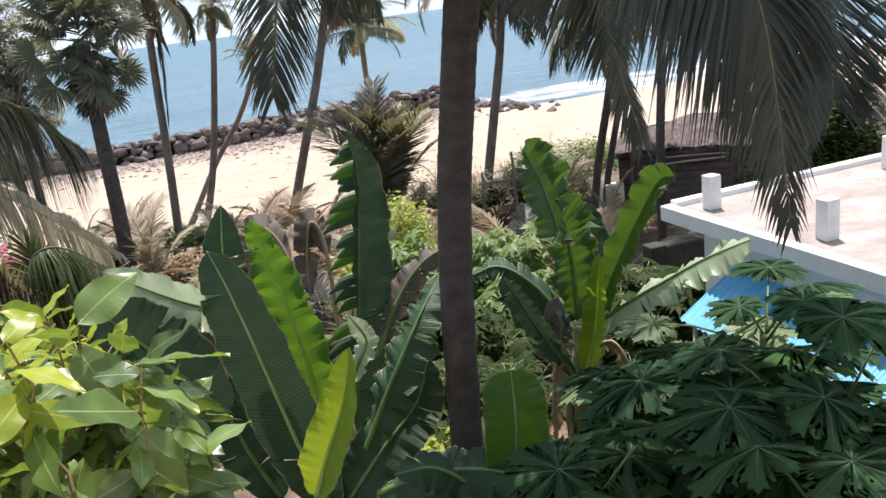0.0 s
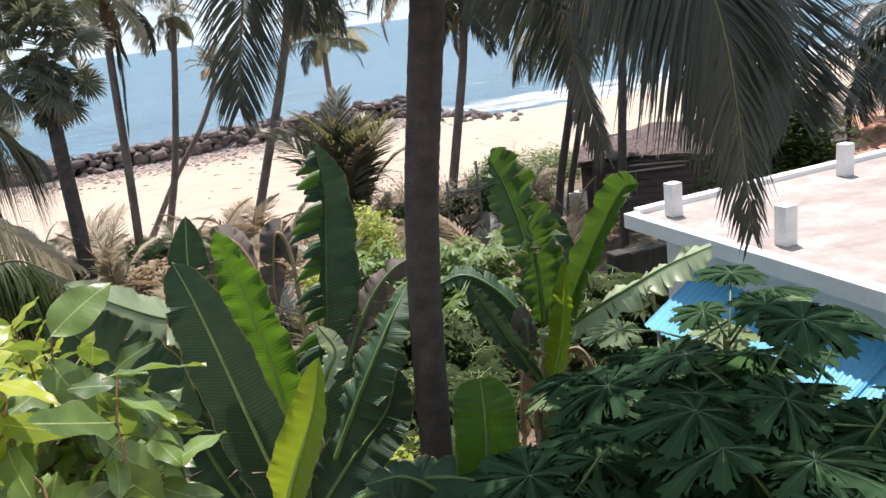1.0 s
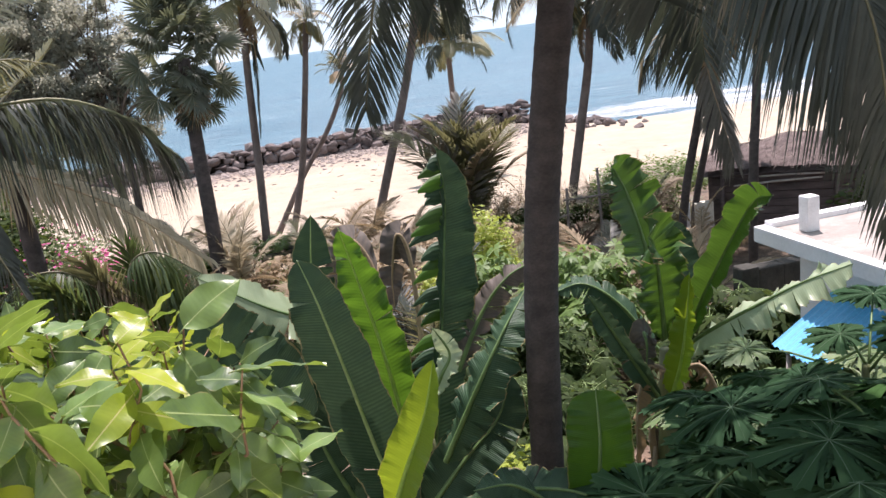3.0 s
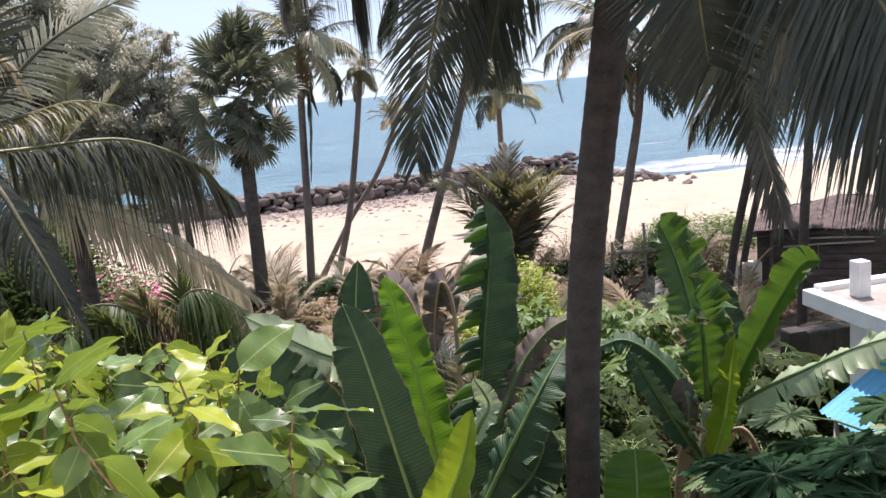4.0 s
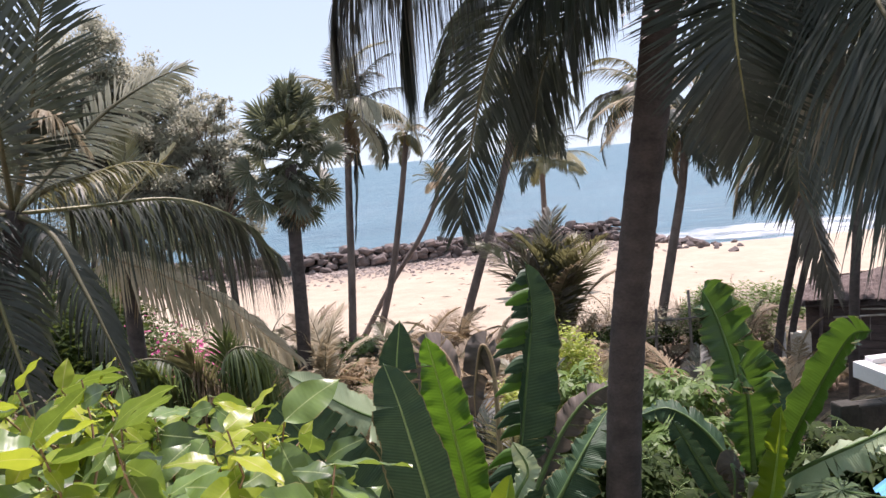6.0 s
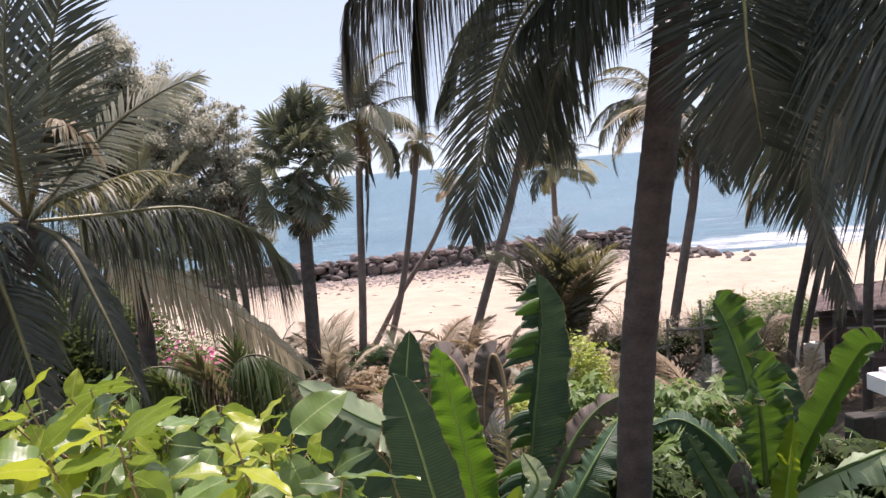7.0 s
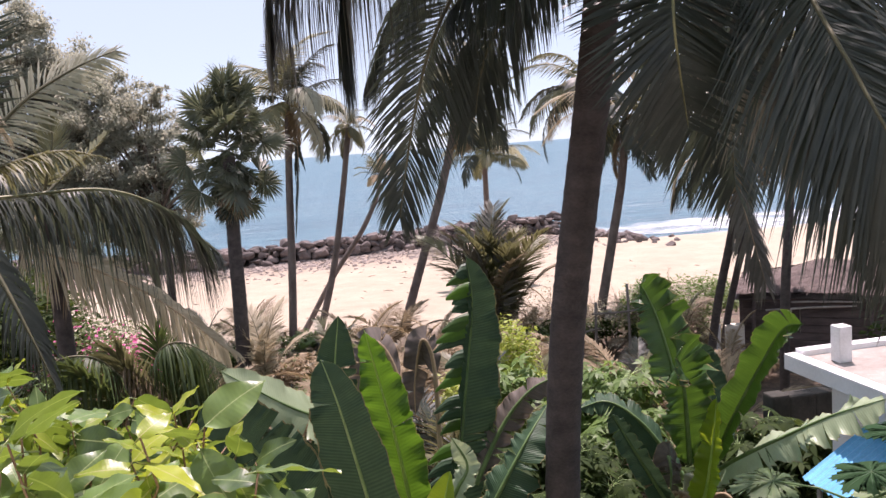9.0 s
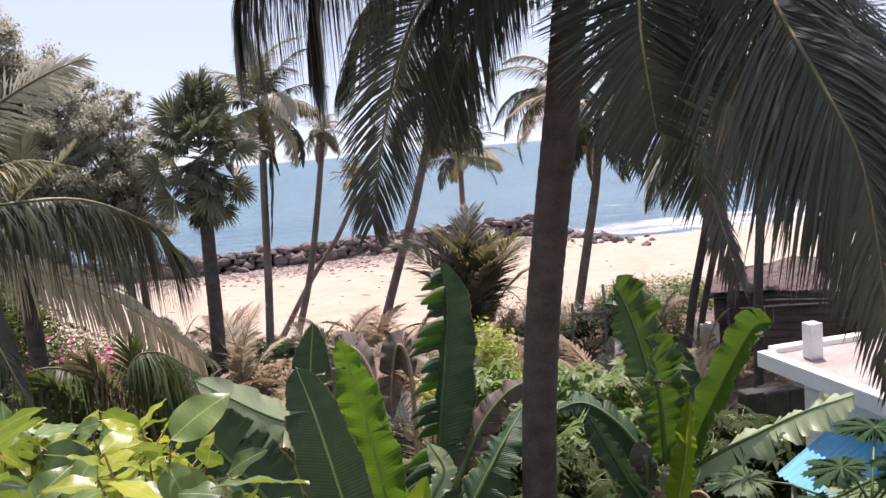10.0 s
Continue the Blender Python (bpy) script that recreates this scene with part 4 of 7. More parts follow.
nf(main_palm, [CROWN, (2.85, 5.28, 6.82), (3.1, 4.78, 6.32), (3.12, 4.53, 5.83), (3.11, 4.41, 5.46), (3.13, 4.39, 5.19)], 0.85, 0.12, 155, 7, side=(1, 0.1, 0), width=0.024, gaps=0.02, lift=-0.1, sweep=(30, 50), profile=(0.8, 1.0, 0.35))
nf(main_palm, [CROWN, (2, 6.27, 7.27), (2.43, 6.55, 6.77), (2.61, 6.69, 6.14), (2.64, 6.68, 5.52)], 1.0, 0.3, 110, 8, side=(1, 0.1, 0.1), width=0.032)
nf(main_palm, [CROWN, (2.11, 5.92, 7.58), (2.54, 5.64, 7.02), (2.85, 5.49, 6.37), (3, 5.41, 5.75)], 1.05, 0.35, 110, 9, side=(0.9, 0.1, 0.4), width=0.032, mat=M_FROND_FADED, label="fading frond among the dark ones")
nf(main_palm, [CROWN, (0.77, 5.93, 7.55), (0.55, 5.96, 7.26), (0.28, 5.98, 6.92), (0.14, 5.98, 6.65)], 0.55, 0.8, 100, 17, width=0.03)

nf(main_palm, [CROWN, (1.08, 5.5, 7.5), (0.78, 5.3, 7.32), (0.5, 5.2, 7.12), (0.3, 5.15, 6.9)], 0.52, 1.1, 110, 10, width=0.028)
nf(main_palm, [CROWN, (1.2, 6.1, 7.5), (0.98, 6.3, 7.28), (0.8, 6.4, 7.0)], 0.5, 0.9, 90, 16, width=0.028)
nf(main_palm, [CROWN, (0.75, 5.55, 7.95), (0.15, 5.42, 7.75), (-0.30, 5.4, 7.42), (-0.40, 5.4, 7.0)], 0.50, 1.9, 190, 19, width=0.040, gaps=0.03, profile=(0.7, 1.0, 0.7))
# unseen upper fronds, added to shade the lower fronds and the papayas
for _s, _dx, _dy in ((111, -0.9, -1.2), (112, -0.1, -1.5), (113, 0.7, -1.3), (114, 1.5, -0.6), (115, -1.4, -0.3), (116, 0.2, 1.4)):
    nf(main_palm, [CROWN, CROWN + Vector((_dx * 0.35, _dy * 0.35, 0.95)), CROWN + Vector((_dx * 1.1, _dy * 1.1, 1.5)), CROWN + Vector((_dx * 1.9, _dy * 1.9, 1.35))], 0.8, 0.35, 75, _s, width=0.036)
# more crown fronds above the view, added for their shade
nf(main_palm, [CROWN, CROWN + Vector((0.5, -0.8, 0.7)), CROWN + Vector((1.1, -2.0, 0.6)), CROWN + Vector((1.6, -3.0, 0.0))], 0.9, 0.6, 70, 11, width=0.029)
nf(main_palm, [CROWN, CROWN + Vector((1.0, -0.4, 0.8)), CROWN + Vector((2.3, -0.9, 0.7)), CROWN + Vector((3.2, -1.5, 0.2))], 0.9, 0.6, 70, 12, width=0.029)


nf(main_palm, [CROWN, CROWN + Vector((0.1, -0.2, 1.0)), CROWN + Vector((0.1, -0.4, 2.2)), CROWN + Vector((0.0, -0.2, 3.2))], 0.7, 0.2, 60, 15, width=0.026)

# ---- palms along the beach ----
GREEN = [M_FROND, M_FROND, M_FROND_LIT]
PALE = [M_FROND_LIT, M_FROND_LIT, M_FROND, M_FROND_TAN]
slim_palm = coconut_palm([(-4.34, 24.6, -0.05), (-4.14, 24.64, 2.57), (-3.98, 24.66, 5.17), (-3.79, 24.69, 7.71)], 0.13, 0.10, 19, 2.3, 21, [M_FROND, M_FROND_LIT, M_FROND_PALE], "slim coconut palm with a ragged crown at the beach edge", kinds=("mature", "star"), droop=(-45, 80), dry=2)
coconut_palm([(-3.91, 27.2, -0.3), (-3.19, 27.3, 2.09), (-2.67, 27.35, 4.57), (-2.26, 27.39, 6.91)], 0.125, 0.09, 15, 0.95, 22, [M_FROND_LIT, M_FROND_TAN, M_FROND_LIT], "slim coconut palm with a small crown at the beach edge", kinds=("mature", "star"), droop=(-60, 75), dry=1)
coconut_palm([(-4.63, 28.61, -0.35), (-3.38, 28.78, 1.67), (-2.24, 28.9, 3.22), (-1.56, 28.94, 4.49), (-1.43, 28.95, 5.15)], 0.10, 0.075, 16, 1.0, 23, [M_FROND_TAN, M_FROND_LIT, M_FROND_DRY], "bent young coconut palm with a brownish crown", kinds=("star", "young"), droop=(-15, 80), dry=0, nuts=0)
coconut_palm([(-0.97, 26.46, -0.1), (-0.18, 26.48, 2.17), (0.6, 26.47, 4.38), (1.22, 26.45, 6.55), (1.47, 26.44, 7.8)], 0.155, 0.12, 18, 2.4, 24, GREEN, "leaning coconut palm at the beach edge", dry=3)
coconut_palm([(3.08, 37.86, -0.5), (3.06, 37.86, 3.2), (3.09, 37.86, 5.45)], 0.15, 0.12, 22, 2.3, 25, [M_FROND_LIT, M_FROND, M_FROND_PALE], "coconut palm standing before the rock wall on the beach", kinds=("star", "mature"), droop=(-18, 85), dry=0)
coconut_palm([(4.68, 22.5, 0), (5.27, 22.37, 3), (5.6, 22.29, 4.73), (5.79, 22.24, 6.35)], 0.14, 0.10, 18, 2.2, 26, [M_FROND_TAN, M_FROND_LIT, M_FROND_DRY, M_FROND], "slim coconut palm with drying yellowish fronds", dry=2)
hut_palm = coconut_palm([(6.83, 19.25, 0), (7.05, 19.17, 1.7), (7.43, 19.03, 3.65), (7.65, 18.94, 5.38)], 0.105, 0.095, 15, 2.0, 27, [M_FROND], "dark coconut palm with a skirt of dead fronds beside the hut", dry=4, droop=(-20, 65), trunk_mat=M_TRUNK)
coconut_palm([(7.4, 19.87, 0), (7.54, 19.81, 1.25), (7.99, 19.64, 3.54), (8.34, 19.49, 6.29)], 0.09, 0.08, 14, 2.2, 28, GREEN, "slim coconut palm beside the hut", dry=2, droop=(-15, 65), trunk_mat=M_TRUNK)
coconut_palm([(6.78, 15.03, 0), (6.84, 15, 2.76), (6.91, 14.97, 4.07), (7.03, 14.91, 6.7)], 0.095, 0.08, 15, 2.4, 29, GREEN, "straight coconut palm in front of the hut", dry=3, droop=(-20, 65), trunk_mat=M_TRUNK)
coconut_palm([(4.96, 29.57, -0.3), (5.68, 29.44, 2.77), (6.27, 29.32, 7.56)], 0.14, 0.12, 18, 2.6, 30, PALE, "coconut palm behind the garden trunk", dry=3)
coconut_palm([(11.96, 12.08, 0), (11.77, 12.26, 2.69), (11.52, 12.5, 4.52)], 0.16, 0.13, 20, 2.2, 31, GREEN, "coconut palm beside the tiled roof", dry=1)

nf(slim_palm, [(-3.69, 24.62, 6.86), (-3.61, 24.54, 6.08), (-3.72, 24.52, 5.01), (-3.87, 24.49, 3.83)], 0.5, 1.0, 40, 94, M_FROND, M_RACHIS_DRY, 0.05, sweep=(50, 75), label="dead frond hanging along the trunk")
# dead fronds that hang round the trunk beside the hut
nf(hut_palm, [(7.57, 18.85, 5.26), (7.4, 18.45, 4.46), (7.54, 18.18, 3.46), (7.79, 18.12, 2.41)], 0.95, 0.3, 55, 91, M_FROND_FADED, M_RACHIS_DRY, 0.05, (1, 0.1, 0), sweep=(50, 68), start=0.3, profile=(0.7, 1.0, 0.6), label="brown dead frond hanging down like a fan")
nf(hut_palm, [(7.57, 18.85, 5.26), (6.72, 18.7, 5.46), (6.13, 18.79, 5.11), (5.92, 18.85, 4.31)], 0.7, 0.8, 60, 93, M_FROND_TAN, M_RACHIS_DRY, 0.05, label="bleached frond hanging down")
fan_palm([(-4.69, 19.42, 0), (-4.61, 19.44, 2.56), (-4.59, 19.45, 4.09), (-4.52, 19.46, 6.2)], 0.18, 0.155, 72, 1.02, 41, "palmyra palm with stiff grey-green fan leaves at the beach edge", dry=17, el=(88, -58))

# ---- palms at the side of the garden ----
LC = Vector((-3.84, 6.36, 5.88))
left_palm = thing("coconut_palm", (-4.04, 5.63, 0), "large coconut palm with dark and bleached fronds in the garden", "palm tree", "coconut palms")
trunk_part(left_palm, [(-4.04, 5.63, 0), (-4.03, 5.88, 4.59), (-3.94, 6.17, 5.35), LC], 0.15, 0.13, M_TRUNK, 14, 0.12)
nf(left_palm, [LC, (-3.56, 6.28, 6.55), (-3.38, 6.27, 7.3), (-3.15, 6.28, 7.89)], 0.75, 0.1, 80, 51, width=0.026, side=(1, 0.2, 0), sweep=(30, 60))
nf(left_palm, [LC, (-3.6, 5.92, 6.55), (-3.53, 5.84, 7.21), (-3.34, 5.83, 7.89)], 0.8, 0.1, 80, 52, width=0.026, side=(1, -0.2, 0), sweep=(30, 60))
nf(left_palm, [LC, (-3.64, 6.81, 6.28), (-3.31, 7.08, 6.69), (-2.96, 7.34, 6.96), (-2.64, 7.46, 7.1)], 0.46, 0.2, 80, 53, mat=M_FROND_PALE, width=0.016, side=(-0.55, 0.15, 0.8), sweep=(25, 65), label="bleached frond with its sheen in the colour, pointing up and outwards")
nf(left_palm, [LC, (-3.47, 6.22, 6.05), (-3.16, 6.38, 6.15), (-2.84, 6.53, 6.22), (-2.55, 6.64, 6.15)], 0.45, 0.6, 80, 54, mat=M_FROND_LIT, width=0.020)
nf(left_palm, [LC, (-3.3, 5.9, 5.72), (-3.0, 5.7, 5.3), (-2.8, 5.6, 4.9), (-2.68, 5.6, 4.55)], 0.34, 0.9, 110, 55, width=0.018)
nf(left_palm, [LC, (-3.86, 5.75, 5.84), (-4.02, 5.4, 5.48), (-4.05, 5.13, 5.05)], 0.7, 0.6, 60, 57, width=0.026)
nf(left_palm, [LC, (-4.2, 6.0, 5.65), (-4.5, 5.85, 5.1), (-4.62, 5.75, 4.35)], 0.6, 0.7, 80, 96, width=0.024)
nf(left_palm, [LC, (-3.75, 5.75, 5.62), (-3.58, 5.6, 5.2), (-3.42, 5.5, 4.7), (-3.34, 5.45, 4.25)], 0.45, 0.3, 90, 97, width=0.018, side=(1, 0.1, 0), sweep=(25, 55), rib=M_RACHIS, label="dark frond with a yellowish stalk hanging down")
nf(left_palm, [LC, (-4.0, 6.5, 5.7), (-4.1, 6.6, 5.1), (-4.0, 6.7, 4.4)], 0.6, 0.6, 80, 98, width=0.024)
nf(left_palm, [LC, (-4.21, 6.24, 6.29), (-4.51, 6.03, 6.49), (-4.81, 5.8, 6.3)], 0.7, 0.6, 60, 58, width=0.026)
nf(left_palm, [(-3.72, 6.31, 6.11), (-3.5, 6.32, 6.64), (-3.32, 6.3, 6.63), (-3.16, 6.38, 6.36)], 0.32, 0.7, 70, 59, M_FROND_TAN, M_RACHIS_DRY, 0.022, label="bleached bent frond")
LD = Vector((-5.41, 11.73, 5.74))
back_palm = thing("coconut_palm", (-5.38, 11.74, 0), "coconut palm with dark fronds and one dry tan frond", "palm tree", "coconut palms")
trunk_part(back_palm, [(-5.38, 11.74, 0), (-5.38, 11.74, 3.52), (-5.4, 11.74, 4.58), LD], 0.13, 0.11, M_TRUNK, 12, 0.14)
nf(left_palm, [LC, (-3.41, 6.77, 5.88), (-2.85, 7.24, 5.88), (-2.45, 7.49, 5.7), (-2.24, 7.66, 5.46), (-2.0, 7.71, 5.2)], 0.80, 1.3, 235, 61, width=0.020, r0=0.02, rib=M_RACHIS, label="long arching dark green frond")
nf(back_palm, [LD, (-4.79, 11.56, 5.8), (-4.08, 11.51, 5.53), (-3.64, 11.45, 5.08)], 0.8, 0.9, 100, 69, width=0.035)
nf(back_palm, [LD, (-5.42, 11.25, 5.1), (-4.62, 11.15, 4.72), (-3.78, 11.25, 4.18), (-2.98, 11.49, 3.34)], 0.62, 0.6, 170, 62, side=(0.6, 0.25, 0.75), sweep=(30, 60), mat=M_FROND_TAN, rib=M_RACHIS_DRY, width=0.026, gaps=0.03, profile=(0.7, 1.0, 0.6), label="dry tan frond hanging low")
nf(back_palm, [LD, (-5.24, 11.59, 6.11), (-5.14, 11.63, 6.53), (-5.14, 11.63, 6.82)], 0.5, 0.05, 50, 63, mat=M_FROND_LIT, width=0.023, side=(1, 0, 0), sweep=(50, 70))
nf(back_palm, [LD, (-5.14, 12.07, 6.09), (-4.88, 12.28, 6.33), (-4.7, 12.46, 6.58)], 0.5, 0.1, 50, 64, mat=M_FROND_LIT, width=0.023)
nf(back_palm, [LD, (-5.71, 11.26, 6.16), (-6.07, 10.84, 6.13), (-6.5, 10.48, 5.63)], 0.9, 0.8, 80, 65, width=0.029)
nf(back_palm, [LD, (-5.79, 11.77, 5.47), (-6.17, 11.69, 4.99), (-6.44, 11.55, 4.34)], 0.8, 0.8, 70, 66, width=0.029)
nf(back_palm, [LD, (-5.04, 12.33, 5.54), (-4.59, 12.71, 5.02), (-4.37, 12.89, 4.13)], 0.8, 0.9, 70, 67, width=0.029)
nf(back_palm, [LD, (-5.29, 11.79, 5.34), (-5.27, 11.79, 4.73), (-5.3, 11.78, 4.12)], 0.6, 0.8, 60, 68, mat=M_FROND_DRY, rib=M_RACHIS_DRY, width=0.029)


def low_palm(base, fronds, seed, label, mats, length, el=(85, 15), kinds=("young",), z0=0.2):
    """Young palm without a trunk: fronds that rise from the ground."""
    rng = random.Random(seed)
    palm = thing("young_palm", base, label, "young palm", "young palms")
    st = Buf()
    b = Vector(base)
    st.tube([b, b + UP * z0 * 0.5, b + UP * (z0 + 0.05)], [0.16, 0.13, 0.09], 9)
    part("stem", st, M_TRUNK, palm)
    for i in range(fronds):
        e = el[0] + (el[1] - el[0]) * (i + 0.5) / fronds + rng.uniform(-6, 6)
        m = Matrix.Translation(UP * z0) @ Euler((radians(rng.uniform(-30, 30)), radians(-e), radians(i * 137.5 + rng.uniform(-15, 15))), 'XYZ').to_matrix().to_4x4() @ Matrix.Scale(length * rng.uniform(0.75, 1.1), 4)
        put_frond(palm, rng.choice(kinds), rng.randrange(3), rng.choice(mats), m)
    return palm


low_palm((1.98, 22.9, 0), 28, 71, "bushy young coconut palm with dusty green fronds", [M_FROND_LIT, M_FROND_FADED, M_FROND_LIT, M_FROND_STRAW], 3.7, (89, 50))
low_palm((2.25, 29.9, -0.3), 13, 72, "young coconut palm with a short stem and upright green fronds", [M_FROND_GREEN, M_FROND], 1.2, (89, 62), ("young",), 2.5)
garden_palm = thing("young_palm", (-3.24, 8.31, 0), "young coconut palm with upright dark green fronds", "young palm", "young palms")
GB = Vector((-3.24, 8.31, 0.1))
_st = Buf()
_st.tube([GB - UP * 0.1, GB + UP * 0.35, GB + UP * 0.9], [0.17, 0.14, 0.08], 10)
part("stem", _st, M_TRUNK, garden_palm)
GB = GB + UP * 0.6
for _s, _len, _mat, _pts in (
        (101, 0.62, M_FROND_GREEN, ((-3.01, 8.25, 3.06), (-3.3, 7.92, 3.75), (-3.47, 7.63, 4.19))),
        (102, 0.66, M_FROND_LIT, ((-2.9, 8.39, 3.06), (-3.08, 8.22, 3.69), (-3.21, 8.07, 4.2))),
        (103, 0.60, M_FROND_GREEN, ((-2.82, 8.53, 3.06), (-2.87, 8.51, 3.65), (-2.94, 8.49, 4.22))),
        (104, 0.50, M_FROND_GREEN, ((-2.72, 8.67, 2.94), (-2.66, 8.79, 3.41), (-2.71, 8.88, 3.85))),
        (105, 0.66, M_FROND_TAN, ((-3.1, 8, 2.86), (-3.5, 7.51, 3.5), (-3.84, 7.11, 3.89))),
        (106, 0.60, M_FROND_GREEN, ((-2.49, 8.53, 2.71), (-2.08, 8.53, 3.06), (-1.82, 8.49, 3.12)))):
    nf(garden_palm, [GB, *_pts], _len * 1.15, 0.22, 105, _s, _mat, None, 0.019, (1, 0.1, 0), sweep=(38, 72), gaps=0.02, profile=(0.7, 1.0, 0.55))
for _s, _mat, _pts in ((107, M_FROND_GREEN, ((-3.1, 8.2, 3.3), (-3.25, 8.0, 4.05), (-3.6, 7.8, 4.25), (-4.05, 7.6, 4.0))),
                       (108, M_FROND_GREEN, ((-3.0, 8.35, 3.3), (-2.9, 8.3, 4.05), (-2.6, 8.3, 4.2), (-2.2, 8.35, 3.9))),
                       (110, M_FROND_STRAW, ((-3.2, 8.4, 3.2), (-3.4, 8.3, 3.85), (-3.15, 8.15, 4.05), (-2.75, 8.0, 3.7)))):
    nf(garden_palm, [GB, *_pts], 0.95, 2.2, 90, _s, _mat, None, 0.016, gaps=0.03, start=0.45, profile=(0.8, 1.0, 0.6), label="arching frond with leaflets hanging like a comb")
low_palm((-4.85, 15.23, 0), 12, 73, "young coconut palm with dark drooping fronds", [M_FROND, M_FROND_DRY], 2.0, (85, 40))
low_palm((-4.18, 19.54, 0), 7, 74, "withered young palm with bleached upright fronds", [M_FROND_TAN], 2.2, (85, 50))
low_palm((-1.96, 21.89, 0), 12, 75, "withered low palm with tan fronds in the undergrowth", [M_FROND_STRAW, M_FROND_DRY], 2.0, (60, 5))
low_palm((-1.05, 22.96, 0), 12, 76, "withered low palm with tan fronds in the undergrowth", [M_FROND_STRAW, M_FROND_DRY], 1.9, (65, 5))
low_palm((-1.9, 17.88, 0), 12, 77, "withered low palm with tan fronds in the undergrowth", [M_FROND_DRY, M_FROND_STRAW], 2.0, (60, 0))
low_palm((-0.6, 16.97, 0), 12, 78, "brown half-dead low palm in the undergrowth", [M_FROND_DRY], 2.1, (70, 5))
low_palm((1.03, 16.95, 0), 12, 79, "low palm with bleached drooping fronds", [M_FROND_STRAW, M_FROND_LIT], 1.8, (60, 5))
low_palm((1.86, 15.87, 0), 12, 80, "low palm with brownish fronds in the undergrowth", [M_FROND_DRY, M_FROND_LIT], 2.0, (65, 5))
low_palm((4.09, 16.48, 0), 14, 81, "low palm with green and straw-coloured fronds", [M_FROND_LIT, M_FROND_DRY, M_FROND], 1.9, (60, 5))
low_palm((0.06, 12.48, 0), 12, 82, "low palm with dusty fronds among the bananas", [M_FROND_LIT, M_FROND], 2.4, (75, 20))
low_palm((-2.11, 13.82, 0), 10, 83, "low palm with dry fronds behind the bananas", [M_FROND_DRY, M_FROND_LIT], 2.4, (75, 20))


_r = random.Random(88)
for _i in range(34):
    _x, _y = _r.uniform(-7.5, 7.0), _r.uniform(13.5, 24.5)
    if abs(_x - 0.22 * _y) < 0.8:
        _x -= 1.6
    _m = _r.choice([[M_FROND_STRAW], [M_FROND_STRAW, M_FROND_DRY], [M_FROND_DRY], [M_FROND_LIT, M_FROND_STRAW], [M_FROND_LIT, M_FROND]])
    _t = "low palm with dusty green fronds in the undergrowth" if M_FROND in _m else "low palm with tan withered fronds in the undergrowth"
    low_palm((round(_x, 2), round(_y, 2), round(ground_height(_x, _y), 2)), 9, 300 + _i, _t, _m, _r.uniform(1.2, 2.0), (72, 8))

# ---- rock wall on the beach ----
def boulder_shapes():
    out = []
    for k in range(9):
        rng = random.Random(900 + k)
        bm = bmesh.new()
        pts = [Vector((rng.gauss(0, 1), rng.gauss(0, 1), rng.gauss(0, 1))).normalized() for _ in range(22)]
        for p in pts:
            m = max(abs(p.x), abs(p.y), abs(p.z))
            bm.verts.new(p.lerp(p / m, 0.86) * rng.uniform(0.44, 0.52))
        bmesh.ops.convex_hull(bm, input=list(bm.verts))
        bmesh.ops.bevel(bm, geom=list(bm.edges), offset=0.035, segments=1, affect='EDGES')
        me = bpy.data.meshes.new("boulder")
        bm.to_mesh(me)
        bm.free()
        me.materials.append(M_ROCK)
        out.append(me)
    return out


